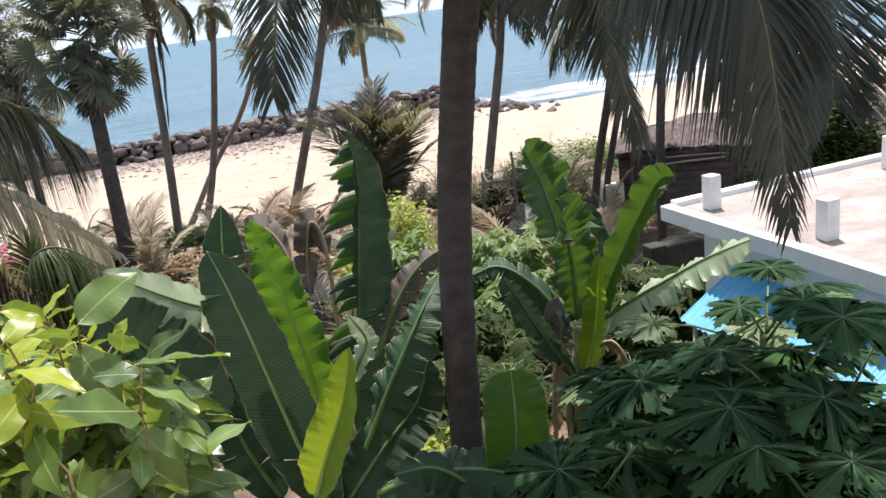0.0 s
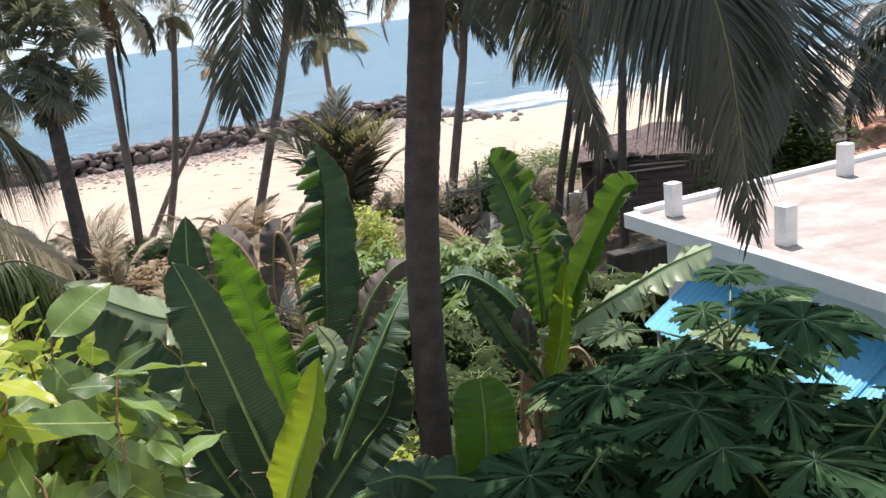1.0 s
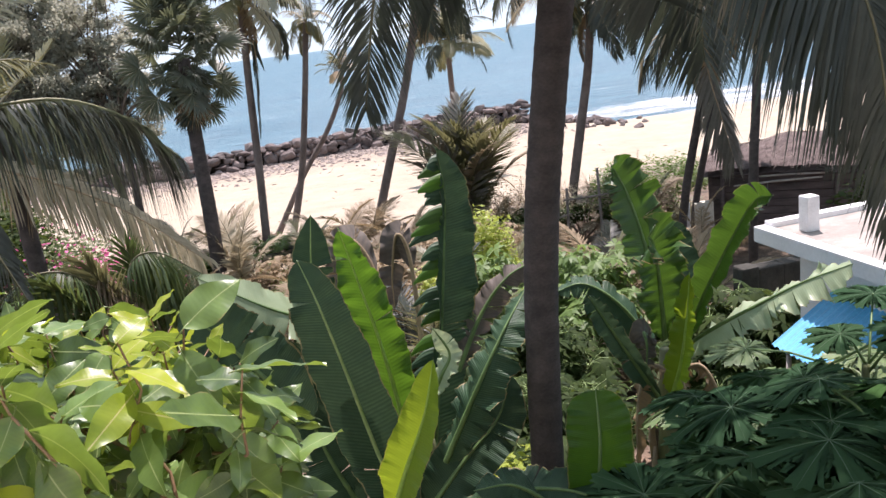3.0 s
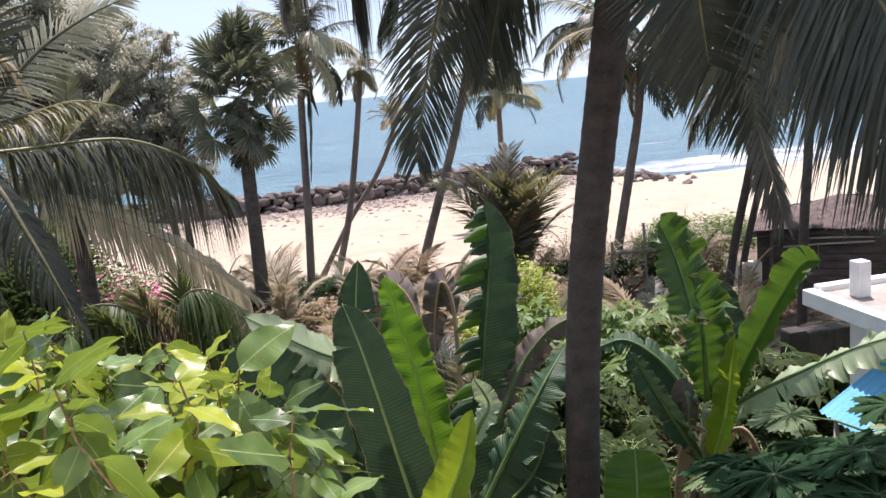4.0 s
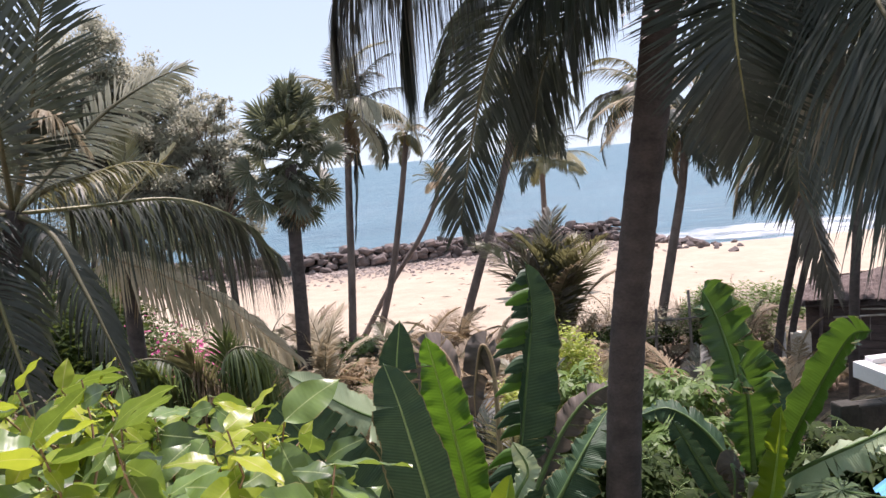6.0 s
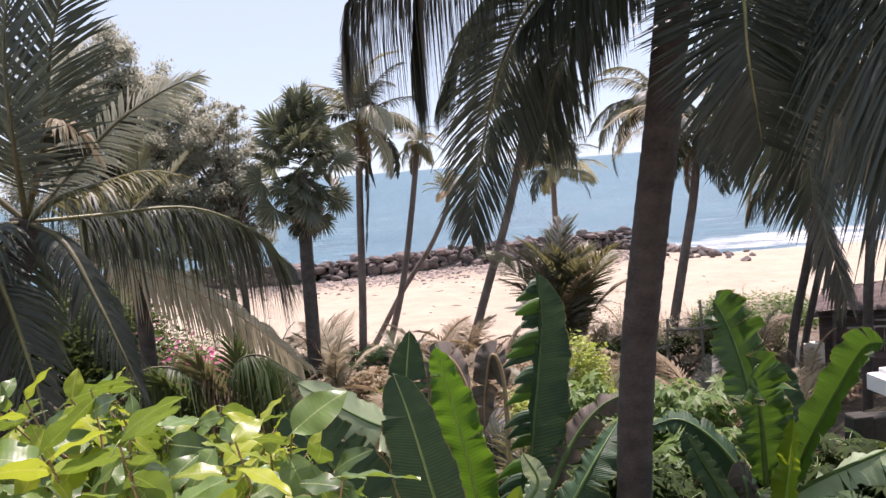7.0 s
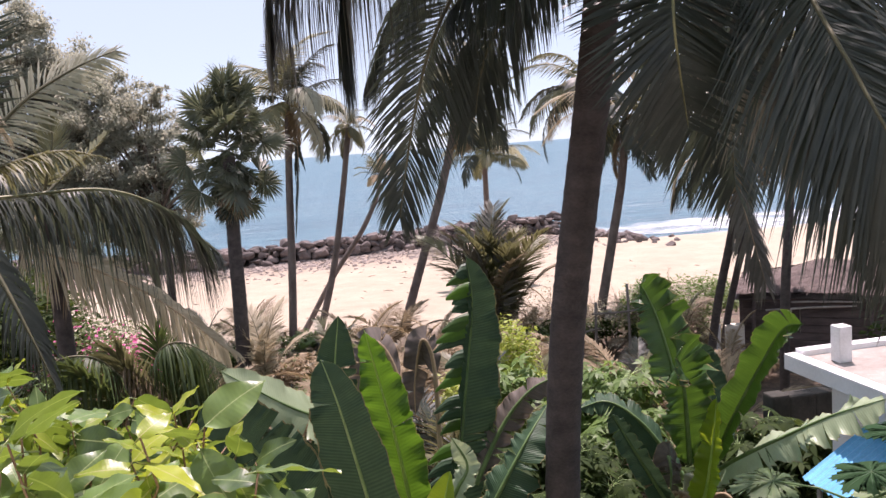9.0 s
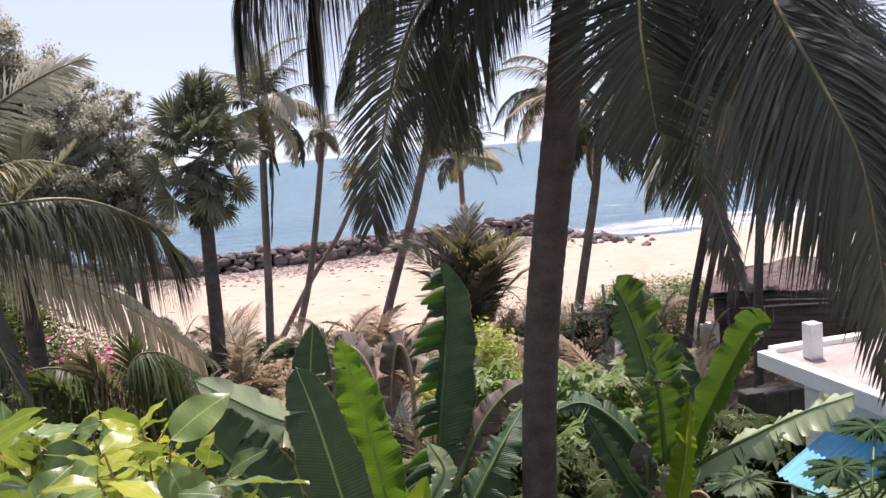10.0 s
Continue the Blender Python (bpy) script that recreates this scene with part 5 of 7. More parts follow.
def rock_wall():
    rng = random.Random(77)
    shapes = boulder_shapes()
    line = [Vector(p) for p in ((-30.0, 52.0, 0), (-22.0, 50.2, 0), (-16.5, 49.3, 0), (-13.5, 49.3, 0), (-6.9, 50.7, 0), (-1.9, 52.4, 0), (3.5, 54.3, 0), (9.3, 55.9, 0))]
    wall = thing("rock_wall", line[0], "low sea wall of piled dark boulders on the beach", "rock wall")
    o = Vector(line[0])
    pts = spline(line, 400)
    core = Buf()
    vs = []
    for p in pts[::8]:
        g = -0.6
        vs += [Vector((p.x, p.y + 0.25, g - 0.4)), Vector((p.x, p.y + 0.45, g + 0.95)), Vector((p.x, p.y + 1.3, g + 0.95)), Vector((p.x, p.y + 1.9, g - 0.6))]
    core.add(vs, [(4 * i + j, 4 * i + j + 1, 4 * i + j + 5, 4 * i + j + 4) for i in range(len(vs) // 4 - 1) for j in range(3)])
    # near-black core paints the shaded gaps between the boulders
    part("core", core, M_STONE, wall)
    length = sum((b - a).length for a, b in zip(pts, pts[1:]))
    for z, back, high in ((0.10, 0.0, 0.44), (0.44, 0.10, 0.42), (0.76, 0.20, 0.40), (1.06, 0.32, 0.36), (1.12, 0.95, 0.36)):
        d = rng.uniform(0, 0.4)
        while d < length:
            f = d / length * 399
            k = min(int(f), 398)
            p = pts[k].lerp(pts[k + 1], f - k)
            if rng.random() < 0.14:                      # a large block that fills two courses
                wide, tall = rng.uniform(0.75, 1.15), high * 1.7
            else:
                wide, tall = rng.uniform(0.38, 0.95), high * rng.uniform(0.85, 1.2)
            at = Vector((p.x + wide * 0.5, p.y + back + rng.uniform(-0.10, 0.10), -0.6 + z + rng.uniform(-0.05, 0.05) + (0.08 if tall > high * 1.5 else 0)))
            m = Matrix.Translation(at - o) @ Euler((rng.uniform(-0.15, 0.15), rng.uniform(-0.13, 0.13), rng.uniform(-0.25, 0.25) + math.pi * rng.randrange(2)), 'XYZ').to_matrix().to_4x4() @ Matrix.Diagonal((wide * 1.12, 0.75, tall * 1.12, 1))
            piece("boulder", shapes[rng.randrange(9)], wall, m)
            d += wide * rng.uniform(0.94, 1.04)
    # tumbled end of the wall
    for i in range(84):
        q = i / 83
        c = bez([(9.0, 55.6, 0), (11.6, 54.6, 0), (12.8, 51.0, 0), (14.2, 47.2, 0)], q)
        sp = 1.2 + 1.0 * q
        p = c + Vector((rng.gauss(0, sp * 0.6), rng.gauss(0, sp * 0.6), 0))
        s = rng.uniform(0.35, 0.85) * (1.1 - 0.55 * q)
        m = Matrix.Translation(Vector((p.x, p.y, ground_height(p.x, p.y) + s * rng.uniform(0.1, 0.45) * (1.5 - q))) - o) @ Euler((rng.uniform(-0.5, 0.5), rng.uniform(-0.5, 0.5), rng.uniform(0, 6.28)), 'XYZ').to_matrix().to_4x4() @ Matrix.Diagonal((s * 1.2, s, s * 0.8, 1))
        piece("boulder", shapes[rng.randrange(9)], wall, m)


# ---- neighbouring house with its flat roof ----
HOUSE_AT, HOUSE_TURN = Vector((4.40, 9.72, 0)), 9.5
HM = Matrix.Translation(HOUSE_AT) @ pose(0, 0, 0, 0, 0, HOUSE_TURN)


def house_buf(boxes, bevel=0.006):
    b = Buf()
    for (x0, x1, y0, y1, z0, z1) in boxes:
        b.box((x1 - x0, y1 - y0, z1 - z0), HM @ Matrix.Translation(((x0 + x1) / 2, (y0 + y1) / 2, (z0 + z1) / 2)), bevel)
    return b


ROOF_Z = 3.15
house = thing("house", HOUSE_AT, "white single-storey house with a flat concrete roof", "house")
part("roof", house_buf([(0.06, 7.0, -9.0, -0.06, 2.99, ROOF_Z - 0.02)]), M_ROOF, house, "stained flat concrete roof slab", False)
for box in ((0.0, 0.16, -9.06, 0.0, 2.95, ROOF_Z), (0.16, 7.06, -0.16, 0.0, 2.95, ROOF_Z + 0.05), (6.9, 7.06, -9.06, -0.16, 2.95, ROOF_Z)):
    part("fascia", house_buf([box], 0.012), M_WALLW, house, "white painted roof edge", False)
part("wall", house_buf([(0.30, 0.52, -8.7, -0.50, 0, 2.98)]), M_WALLW, house, "white wall", False)
part("wall", house_buf([(0.52, 6.6, -0.72, -0.50, 0, 2.98)]), M_WALLW, house, "white wall", False)
part("wall", house_buf([(6.38, 6.6, -8.7, -0.72, 0, 2.98)]), M_WALLW, house, "white wall", False)
part("wall", house_buf([(0.52, 6.38, -8.7, -8.48, 0, 2.98)]), M_WALLW, house, "white wall", False)
for px, py, hh in ((0.42, -0.52, 0.44), (0.48, -2.36, 0.45), (3.31, -0.59, 0.46), (3.35, -4.4, 0.45)):
    b = Buf()
    b.box((0.17, 0.17, hh), HM @ Matrix.Translation((px, py, ROOF_Z + hh / 2 - 0.02)), 0.012)
    part("post", b, M_POST, house, "stub of a whitewashed concrete column", False)


def awning():
    """Corrugated sheets on a slope from the wall outwards."""
    ob = thing("awning", HM @ Vector((0.28, -4.0, 0)), "blue corrugated metal awning along the house wall", "awning")
    n_sheet, y0, w = 7, -7.75, 0.98
    for k in range(n_sheet):
        b = Buf()
        cols, rows = 41, 3
        ys = [y0 + k * w * 0.965 + w * i / (cols - 1) for i in range(cols)]
        lift = 0.004 * (k % 2)
        for side in (0, -0.004):
            vs = []
            for r in range(rows):
                q = r / (rows - 1)
                for i, y in enumerate(ys):
                    vs.append(HM @ Vector((0.29 - 0.82 * q, y, AWN_TOP - (AWN_TOP - AWN_LOW) * q + 0.016 * math.cos(i * math.pi / 2) + lift + side)))
            fs = [(r * cols + i, r * cols + i + 1, (r + 1) * cols + i + 1, (r + 1) * cols + i) for r in range(rows - 1) for i in range(cols - 1)]
            b.add(vs, fs if side == 0 else [f[::-1] for f in fs])
        part("sheet", b, M_AWN, ob)
    for y in (-7.3, -5.5, -3.6, -1.3):
        p = Buf()
        p.tube([HM @ Vector((-0.46, y, 0)), HM @ Vector((-0.46, y, AWN_LOW - 0.03))], [0.03, 0.03], 8)
        part("post", p, M_RODS, ob)
    r = Buf()
    r.tube([HM @ Vector((-0.46, -7.7, AWN_LOW - 0.03)), HM @ Vector((-0.46, -1.15, AWN_LOW - 0.03))], [0.025, 0.025], 6)
    part("rail", r, M_RODS, ob)


AWN_TOP, AWN_LOW = 2.52, 2.03
awning()

# low masonry wall behind the house and rubble blocks
garden_wall = thing("garden_wall", (6.25, 11.83, 0), "mossy masonry garden wall, coloured dark for palm shade, with a crumbling top", "wall")
_r = random.Random(31)
_gw = Matrix.Translation((6.25, 11.83, 0)) @ pose(0, 0, 0, 0, 0, 8)
_x = -1.25
while _x < 1.25:
    _w = _r.uniform(0.28, 0.5)
    b = Buf()
    b.box((_w + 0.01, 0.3 + _r.uniform(-0.015, 0.015), 1.96 + _r.uniform(-0.1, 0.14)), _gw @ Matrix.Translation((_x + _w / 2, 0, 0.98)), 0.035)
    part("masonry", b, M_STONE, garden_wall, "", False)
    _x += _w

# ---- thatched hut ----
HUT = pose(8.0, 20.0, 0, 0, 0, -26)


def hut():
    ob = thing("hut", HUT.translation, "dark plank hut with an old thatched roof, palm shade in its colour", "hut")

    def hb(x0, x1, y0, y1, z0, z1, bev=0.01):
        b = Buf()
        b.box((x1 - x0, y1 - y0, z1 - z0), HUT @ Matrix.Translation(((x0 + x1) / 2, (y0 + y1) / 2, (z0 + z1) / 2)), bev)
        return b
    wall = part("wall", hb(0, 6.2, 0.06, 0.14, 0, 1.78), M_WOOD, ob, "dark plank wall", False)
    rng = random.Random(8)
    for i in range(9):
        for x0, x1 in ((0.0, 0.72), (1.35, 6.2)) if 4 <= i <= 6 else ((0.0, 6.2),):
            part("plank", hb(x0, x1, 0.0 + rng.uniform(-0.012, 0.012), 0.058, i * 0.196, i * 0.196 + 0.182), M_WOOD, wall, "", False)
    for x in (0.72, 0.93, 1.14, 1.35):
        r = Buf()
        r.tube([HUT @ Vector((x, 0.02, 0.78)), HUT @ Vector((x, 0.02, 1.38))], [0.018, 0.018], 6)
        part("bar", r, M_RODS, ob)
    part("wall", hb(-0.08, 0.0, 0.0, 3.2, 0, 1.76), M_WOOD, ob, "dark plank wall", False)
    part("wall", hb(6.2, 6.28, 0.0, 3.2, 0, 1.76), M_WOOD, ob, "dark plank wall", False)
    part("wall", hb(0.0, 6.2, 3.12, 3.2, 0, 1.76), M_WOOD, ob, "dark plank wall", False)
    for x0, x1, z0, z1 in ((0.55, 2.6, 1.36, 1.50), (1.15, 2.7, 1.58, 1.60)):
        r = Buf()
        r.tube([HUT @ Vector((x0, -0.12, z0)), HUT @ Vector(((x0 + x1) / 2, -0.15, (z0 + z1) / 2 + 0.02)), HUT @ Vector((x1, -0.12, z1))], [0.025, 0.028, 0.022], 7)
        part("pole", r, M_RODS, ob, "bleached bamboo pole")
    for x in (0.25, 2.9, 5.9):
        r = Buf()
        r.tube([HUT @ Vector((x, -0.08, 0)), HUT @ Vector((x + 0.03, -0.08, 1.78))], [0.06, 0.05], 8)
        part("post", r, M_WOOD, ob)
    # roof: low slopes of ragged thatch, hipped at the end
    rise = lambda x, q: 1.80 + 0.55 * (1 - q) * min(1, max(0, (x + 0.2) / 2.1)) + 0.05 * math.sin(x * 1.1)
    for sgn in (-1, 1):
        b = Buf()
        nx, ny = 40, 10
        for layer in (0.0, -0.16):
            vs = []
            for j in range(ny):
                for i in range(nx):
                    q = j / (ny - 1)
                    x = -0.2 + 6.8 * i / (nx - 1)
                    y = 1.6 + sgn * (1.8 * q + (0.16 * noise.noise(Vector((x * 3, sgn, layer))) if j == ny - 1 else 0))
                    vs.append(HUT @ Vector((x, y, rise(x, q) + 0.05 * noise.noise(Vector((x * 1.5, q * 5, sgn))) + layer)))
            fs = [(j * nx + i, j * nx + i + 1, (j + 1) * nx + i + 1, (j + 1) * nx + i) for j in range(ny - 1) for i in range(nx - 1)]
            b.add(vs, fs)
        roof = part("roof", b, M_THATCH, ob, "ragged grey-brown thatch", True)
        straw = Buf()
        for _ in range(1500):
            q, x = rng.random() ** 0.6, rng.uniform(-0.2, 6.6)
            p = Vector((x, 1.6 + sgn * 1.8 * q, rise(x, q) + 0.04))
            d = Vector((rng.uniform(-0.3, 0.2), sgn * 0.8, -0.32 + rng.uniform(-0.12, 0.22))).normalized() * rng.uniform(0.12, 0.3)
            s = Vector((0.014, 0, 0))
            straw.add([HUT @ (p - s), HUT @ (p + s), HUT @ (p + d)], [(0, 1, 2)])
        part("straw", straw, M_THATCH, roof, "loose straw ends")


hut()


def tiled_roof():
    """Shed with a clay tile slope behind the flat roof."""
    at = Vector((9.43, 11.66, 2.81)) + Vector((2.59, 3.31, 0))
    M = Matrix.Translation((at.x, at.y, 0)) @ pose(0, 0, 0, 0, 0, -128)
    ob = thing("shed", M.translation, "small shed with an orange clay tile roof", "shed")
    b = Buf()
    b.box((3.6, 2.6, 2.3), M @ Matrix.Translation((2.0, 1.6, 1.15)), 0.02)
    part("wall", b, M_BLOCK, ob, "dark grey masonry wall", False)
    sl = Buf()
    z0, z1 = at.z - 0.05, at.z + 0.6
    vs = [M @ Vector(p) for p in ((-0.1, 0.1, z0 - 0.06), (4.2, 0.1, z0 - 0.06), (4.2, 3.4, z1 - 0.06), (-0.1, 3.4, z1 - 0.06))]
    vs += [v + UP * 0.04 for v in vs]
    sl.add(vs, [(3, 2, 1, 0), (4, 5, 6, 7), (0, 1, 5, 4), (1, 2, 6, 5), (2, 3, 7, 6), (3, 0, 4, 7)])
    roof = part("roof", sl, M_TILE, ob, "slope under the tiles", False)
    tb = Buf()
    n = 7
    pv = []
    for j in range(2):
        for i in range(n):
            a = math.pi * i / (n - 1)
            pv.append(Vector((0.105 * math.cos(a), 0.42 * j, 0.055 * math.sin(a) + 0.02 * (1 - j))))
    tb.add(pv, [(i, i + 1, n + i + 1, n + i) for i in range(n - 1)])
    tile = tb.mesh("tile", M_TILE)
    slope = math.atan2(z1 - z0, 3.3)
    rng = random.Random(4)
    inv = Matrix.Translation(-M.translation)
    for r in range(9):
        for c in range(20):
            q = r * 0.385
            m = inv @ M @ Matrix.Translation((0.0 + c * 0.21, 0.1 + q * math.cos(slope), z0 + q * math.sin(slope) - 0.005)) @ pose(0, 0, 0, math.degrees(slope), 0, rng.uniform(-1.5, 1.5))
            piece("tile", tile, roof, m)


tiled_roof()

# ---- rubble by the palms ----
for at, size, turn in (((4.88, 19.38, 0), (0.45, 0.35, 0.45), 30), ((7.42, 19.0, 0), (0.46, 0.34, 0.62), 5)):
    b = Buf()
    b.box(size, Matrix.Translation(Vector(at) + UP * (size[2] / 2 - 0.02)) @ pose(0, 0, 0, 0, 0, turn), 0.02)
    whole("concrete_block", b, M_BLOCK, "old concrete block lying on the ground", "block", "concrete blocks", at=at)

b = Buf()
b.box((0.86, 0.5, 0.10), Matrix.Translation((7.2, 18.62, 0.21)) @ pose(0, 0, 0, 0, 0, 4), 0.015)
bench = thing("stone_bench", (7.2, 18.62, 0), "low whitewashed stone bench beside the hut", "bench")
part("slab", b, M_POST, bench, "", False)
for _x in (6.88, 7.52):
    b = Buf()
    b.box((0.16, 0.40, 0.17), Matrix.Translation((_x, 18.62, 0.08)), 0.012)
    part("foot", b, M_BLOCK, bench, "", False)
for _at, _size, _mat, _lab in (((7.66, 19.75, 0), (0.46, 0.30, 1.05), M_CREAM, "cream plastered pillar beside the hut"), ((7.12, 19.55, 0), (0.20, 0.20, 1.15), M_POST, "short whitewashed pillar beside the palm trunks")):
    b = Buf()
    b.box(_size, Matrix.Translation(Vector(_at) + UP * (_size[2] / 2 - 0.01)) @ pose(0, 0, 0, 0, 0, -8), 0.02)
    whole("pillar", b, _mat, _lab, "pillar", "pillars", at=_at)

# ---- old fence and dry weeds at the edge of the sand ----
def fence():
    ob = thing("fence", (5.2, 20.5, 0), "broken fence of weathered grey posts and a rail", "fence")
    for x, y, h, lean in ((4.3, 20.6, 1.7, 0.05), (5.2, 20.5, 2.15, -0.03), (5.75, 20.45, 1.6, 0.04), (3.6, 20.9, 1.25, -0.1)):
        b = Buf()
        b.tube([Vector((x, y, -0.05)), Vector((x + lean * 0.5, y, h * 0.5)), Vector((x + lean, y, h))], [0.045, 0.04, 0.035], 8)
        part("post", b, M_FENCE, ob)
    for x0, x1, z0, z1 in ((4.2, 5.85, 1.42, 1.50), (3.55, 4.4, 0.95, 1.05)):
        b = Buf()
        b.tube([Vector((x0, 20.45, z0)), Vector(((x0 + x1) / 2, 20.43, (z0 + z1) / 2 - 0.03)), Vector((x1, 20.4, z1))], [0.025, 0.028, 0.022], 7)
        part("rail", b, M_FENCE, ob)


def loose_board(at, size, tilt):
    b = Buf()
    b.box(size, Matrix.Translation(Vector(at) + UP * (size[2] * 0.46)) @ pose(0, 0, 0, *tilt), 0.006)
    whole("loose_board", b, M_RODS, "bleached broken board leaning in the undergrowth", "board", "loose boards", at=at)


loose_board((5.45, 19.9, 0), (0.42, 0.04, 0.55), (-18, 14, 12))
loose_board((4.0, 19.2, 0), (0.3, 0.04, 0.5), (-25, -10, -20))


fence()
_r = random.Random(23)
for _i in range(14):
    _x, _y = _r.uniform(2.6, 8.2), _r.uniform(21.8, 25.5)
    grass_clump("dry_weed", (round(_x, 2), round(_y, 2), round(ground_height(_x, _y), 2)), 0.5, _r.uniform(0.9, 1.7), 26, M_FROND_STRAW, 800 + _i, "thin dry weed stalks at the edge of the sand", 0.016, 0.35)

# ---- banana plants ----
CAM = Vector((0, 0, 6.0))


def towards(p, up=0.0):
    d = CAM - Vector(p)
    d.z = 0
    return (d.normalized() + UP * up).normalized()


BL = (0, 6.83, 0)
ban_a = banana_plant(BL, (-0.19, 6.82, 2.19), 0.13, "tall banana plant with broad dark green leaves", 1)
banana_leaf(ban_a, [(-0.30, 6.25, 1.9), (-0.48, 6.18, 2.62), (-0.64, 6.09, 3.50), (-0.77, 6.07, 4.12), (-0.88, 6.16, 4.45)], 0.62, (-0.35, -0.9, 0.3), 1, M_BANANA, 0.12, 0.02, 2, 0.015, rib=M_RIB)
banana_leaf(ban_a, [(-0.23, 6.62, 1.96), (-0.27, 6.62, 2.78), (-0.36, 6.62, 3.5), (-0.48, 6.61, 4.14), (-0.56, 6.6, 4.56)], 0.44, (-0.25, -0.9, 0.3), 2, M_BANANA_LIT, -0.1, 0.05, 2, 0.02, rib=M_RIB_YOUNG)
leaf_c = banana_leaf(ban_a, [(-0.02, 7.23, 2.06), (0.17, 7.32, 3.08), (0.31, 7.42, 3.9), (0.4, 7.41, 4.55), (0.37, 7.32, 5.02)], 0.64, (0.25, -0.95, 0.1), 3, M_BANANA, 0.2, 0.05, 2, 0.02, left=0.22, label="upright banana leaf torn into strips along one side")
_line = spline([(-0.02, 7.23, 2.06), (0.17, 7.32, 3.08), (0.31, 7.42, 3.9), (0.4, 7.41, 4.55), (0.37, 7.32, 5.02)], 30)
_r = random.Random(14)
for _i in range(18):
    _p = _line[5 + int(_i * 1.33)]
    _b = Buf()
    _len, _w, _up = _r.uniform(0.20, 0.36) * (1 - 0.5 * max(0, _i - 12) / 6), _r.uniform(0.10, 0.15), _r.uniform(-0.25, 0.35)
    _vs, _uv = [], []
    for _k in range(7):
        _q = _k / 6
        _c = _p + Vector((-_len * _q, -0.03 * _q - 0.05 * _q * _q, _up * _len * _q - (_up + 0.30) * _len * _q * _q))
        _hw = _w * (1 - 0.8 * max(0, _q - 0.5) / 0.5)
        for _n, (_dy, _dz) in enumerate(((-0.05, -0.60), (0.0, -0.15), (0.10, 0.22), (0.42, 0.40))):
            _vs.append(_c + Vector((0, _dy, _dz)) * _hw)
            _uv.append((0.5 + 0.4 * _q, 0.012 * _n + _i / 18))
    _b.add(_vs, [(4 * a + c, 4 * a + 4 + c, 4 * a + 5 + c, 4 * a + 1 + c) for a in range(6) for c in (0, 1, 2)], _uv)
    # alternating dark and lit blade colours paint the sun on the strips
    part("torn_strip", _b, (M_BANANA_MID, M_BANANA, M_BANANA, M_BANANA_LIT)[_i % 4], leaf_c, "torn strip catching the sun")
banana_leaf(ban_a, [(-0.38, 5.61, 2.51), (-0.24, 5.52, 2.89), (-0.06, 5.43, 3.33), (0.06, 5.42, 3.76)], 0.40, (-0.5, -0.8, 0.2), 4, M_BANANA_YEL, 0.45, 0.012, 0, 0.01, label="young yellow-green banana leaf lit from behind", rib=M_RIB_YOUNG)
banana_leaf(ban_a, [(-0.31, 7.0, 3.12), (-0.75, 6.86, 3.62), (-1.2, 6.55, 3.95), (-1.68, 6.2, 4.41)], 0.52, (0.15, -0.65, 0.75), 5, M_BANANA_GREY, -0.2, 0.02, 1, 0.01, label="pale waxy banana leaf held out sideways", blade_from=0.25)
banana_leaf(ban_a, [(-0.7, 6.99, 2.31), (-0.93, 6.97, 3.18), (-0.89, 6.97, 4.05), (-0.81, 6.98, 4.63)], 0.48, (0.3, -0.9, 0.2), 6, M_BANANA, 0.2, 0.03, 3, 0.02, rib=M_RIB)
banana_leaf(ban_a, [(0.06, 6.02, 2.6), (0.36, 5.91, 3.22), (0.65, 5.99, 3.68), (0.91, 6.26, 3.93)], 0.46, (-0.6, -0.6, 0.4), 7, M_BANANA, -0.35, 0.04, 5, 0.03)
banana_leaf(ban_a, [(0.31, 7.22, 2.86), (0.6, 7.3, 3.37), (0.88, 7.27, 3.71), (1.19, 7.22, 3.87)], 0.34, (0.2, -0.6, 0.7), 8, M_BANANA_DRY, -0.6, 0.03, 8, 0.04, label="withered greyish banana leaf in tatters")
banana_leaf(ban_a, [(-0.06, 5.73, 3.19), (0.11, 5.62, 3.54), (0.19, 5.62, 3.71), (0.09, 5.62, 3.93)], 0.24, (-0.4, -0.4, 0.7), 9, M_BANANA_GREY, 0.1, 0.02, 1, 0.01)
banana_leaf(ban_a, [(-1, 6.2, 3.07), (-1.35, 6.14, 3.6), (-1.57, 6.08, 3.94), (-1.78, 6.02, 4.23)], 0.72, (-0.1, -0.9, 0.4), 10, M_BANANA, 0.1, 0.03, 2, 0.02)
banana_leaf(ban_a, [(0.09, 5.22, 2.67), (0.45, 5, 2.88), (0.87, 4.85, 2.9), (1.28, 4.65, 2.77)], 0.5, (0, -0.45, 0.9), 11, M_BANANA, -0.3, 0.03, 1, 0.01)
banana_leaf(ban_a, [(-0.2, 6.22, 1.98), (0.21, 6.22, 2.46), (0.56, 6.3, 2.79), (0.71, 6.38, 3.15)], 0.55, (-0.2, -0.8, 0.4), 12, M_BANANA, 0.15, 0.03, 2, 0.02)
banana_leaf(ban_a, [(-0.75, 6.5, 2.0), (-0.95, 6.45, 2.6), (-1.08, 6.45, 3.2), (-1.12, 6.5, 3.7)], 0.5, (0.0, -0.8, 0.5), 13, M_BANANA, 0.15, 0.03, 2, 0.02)
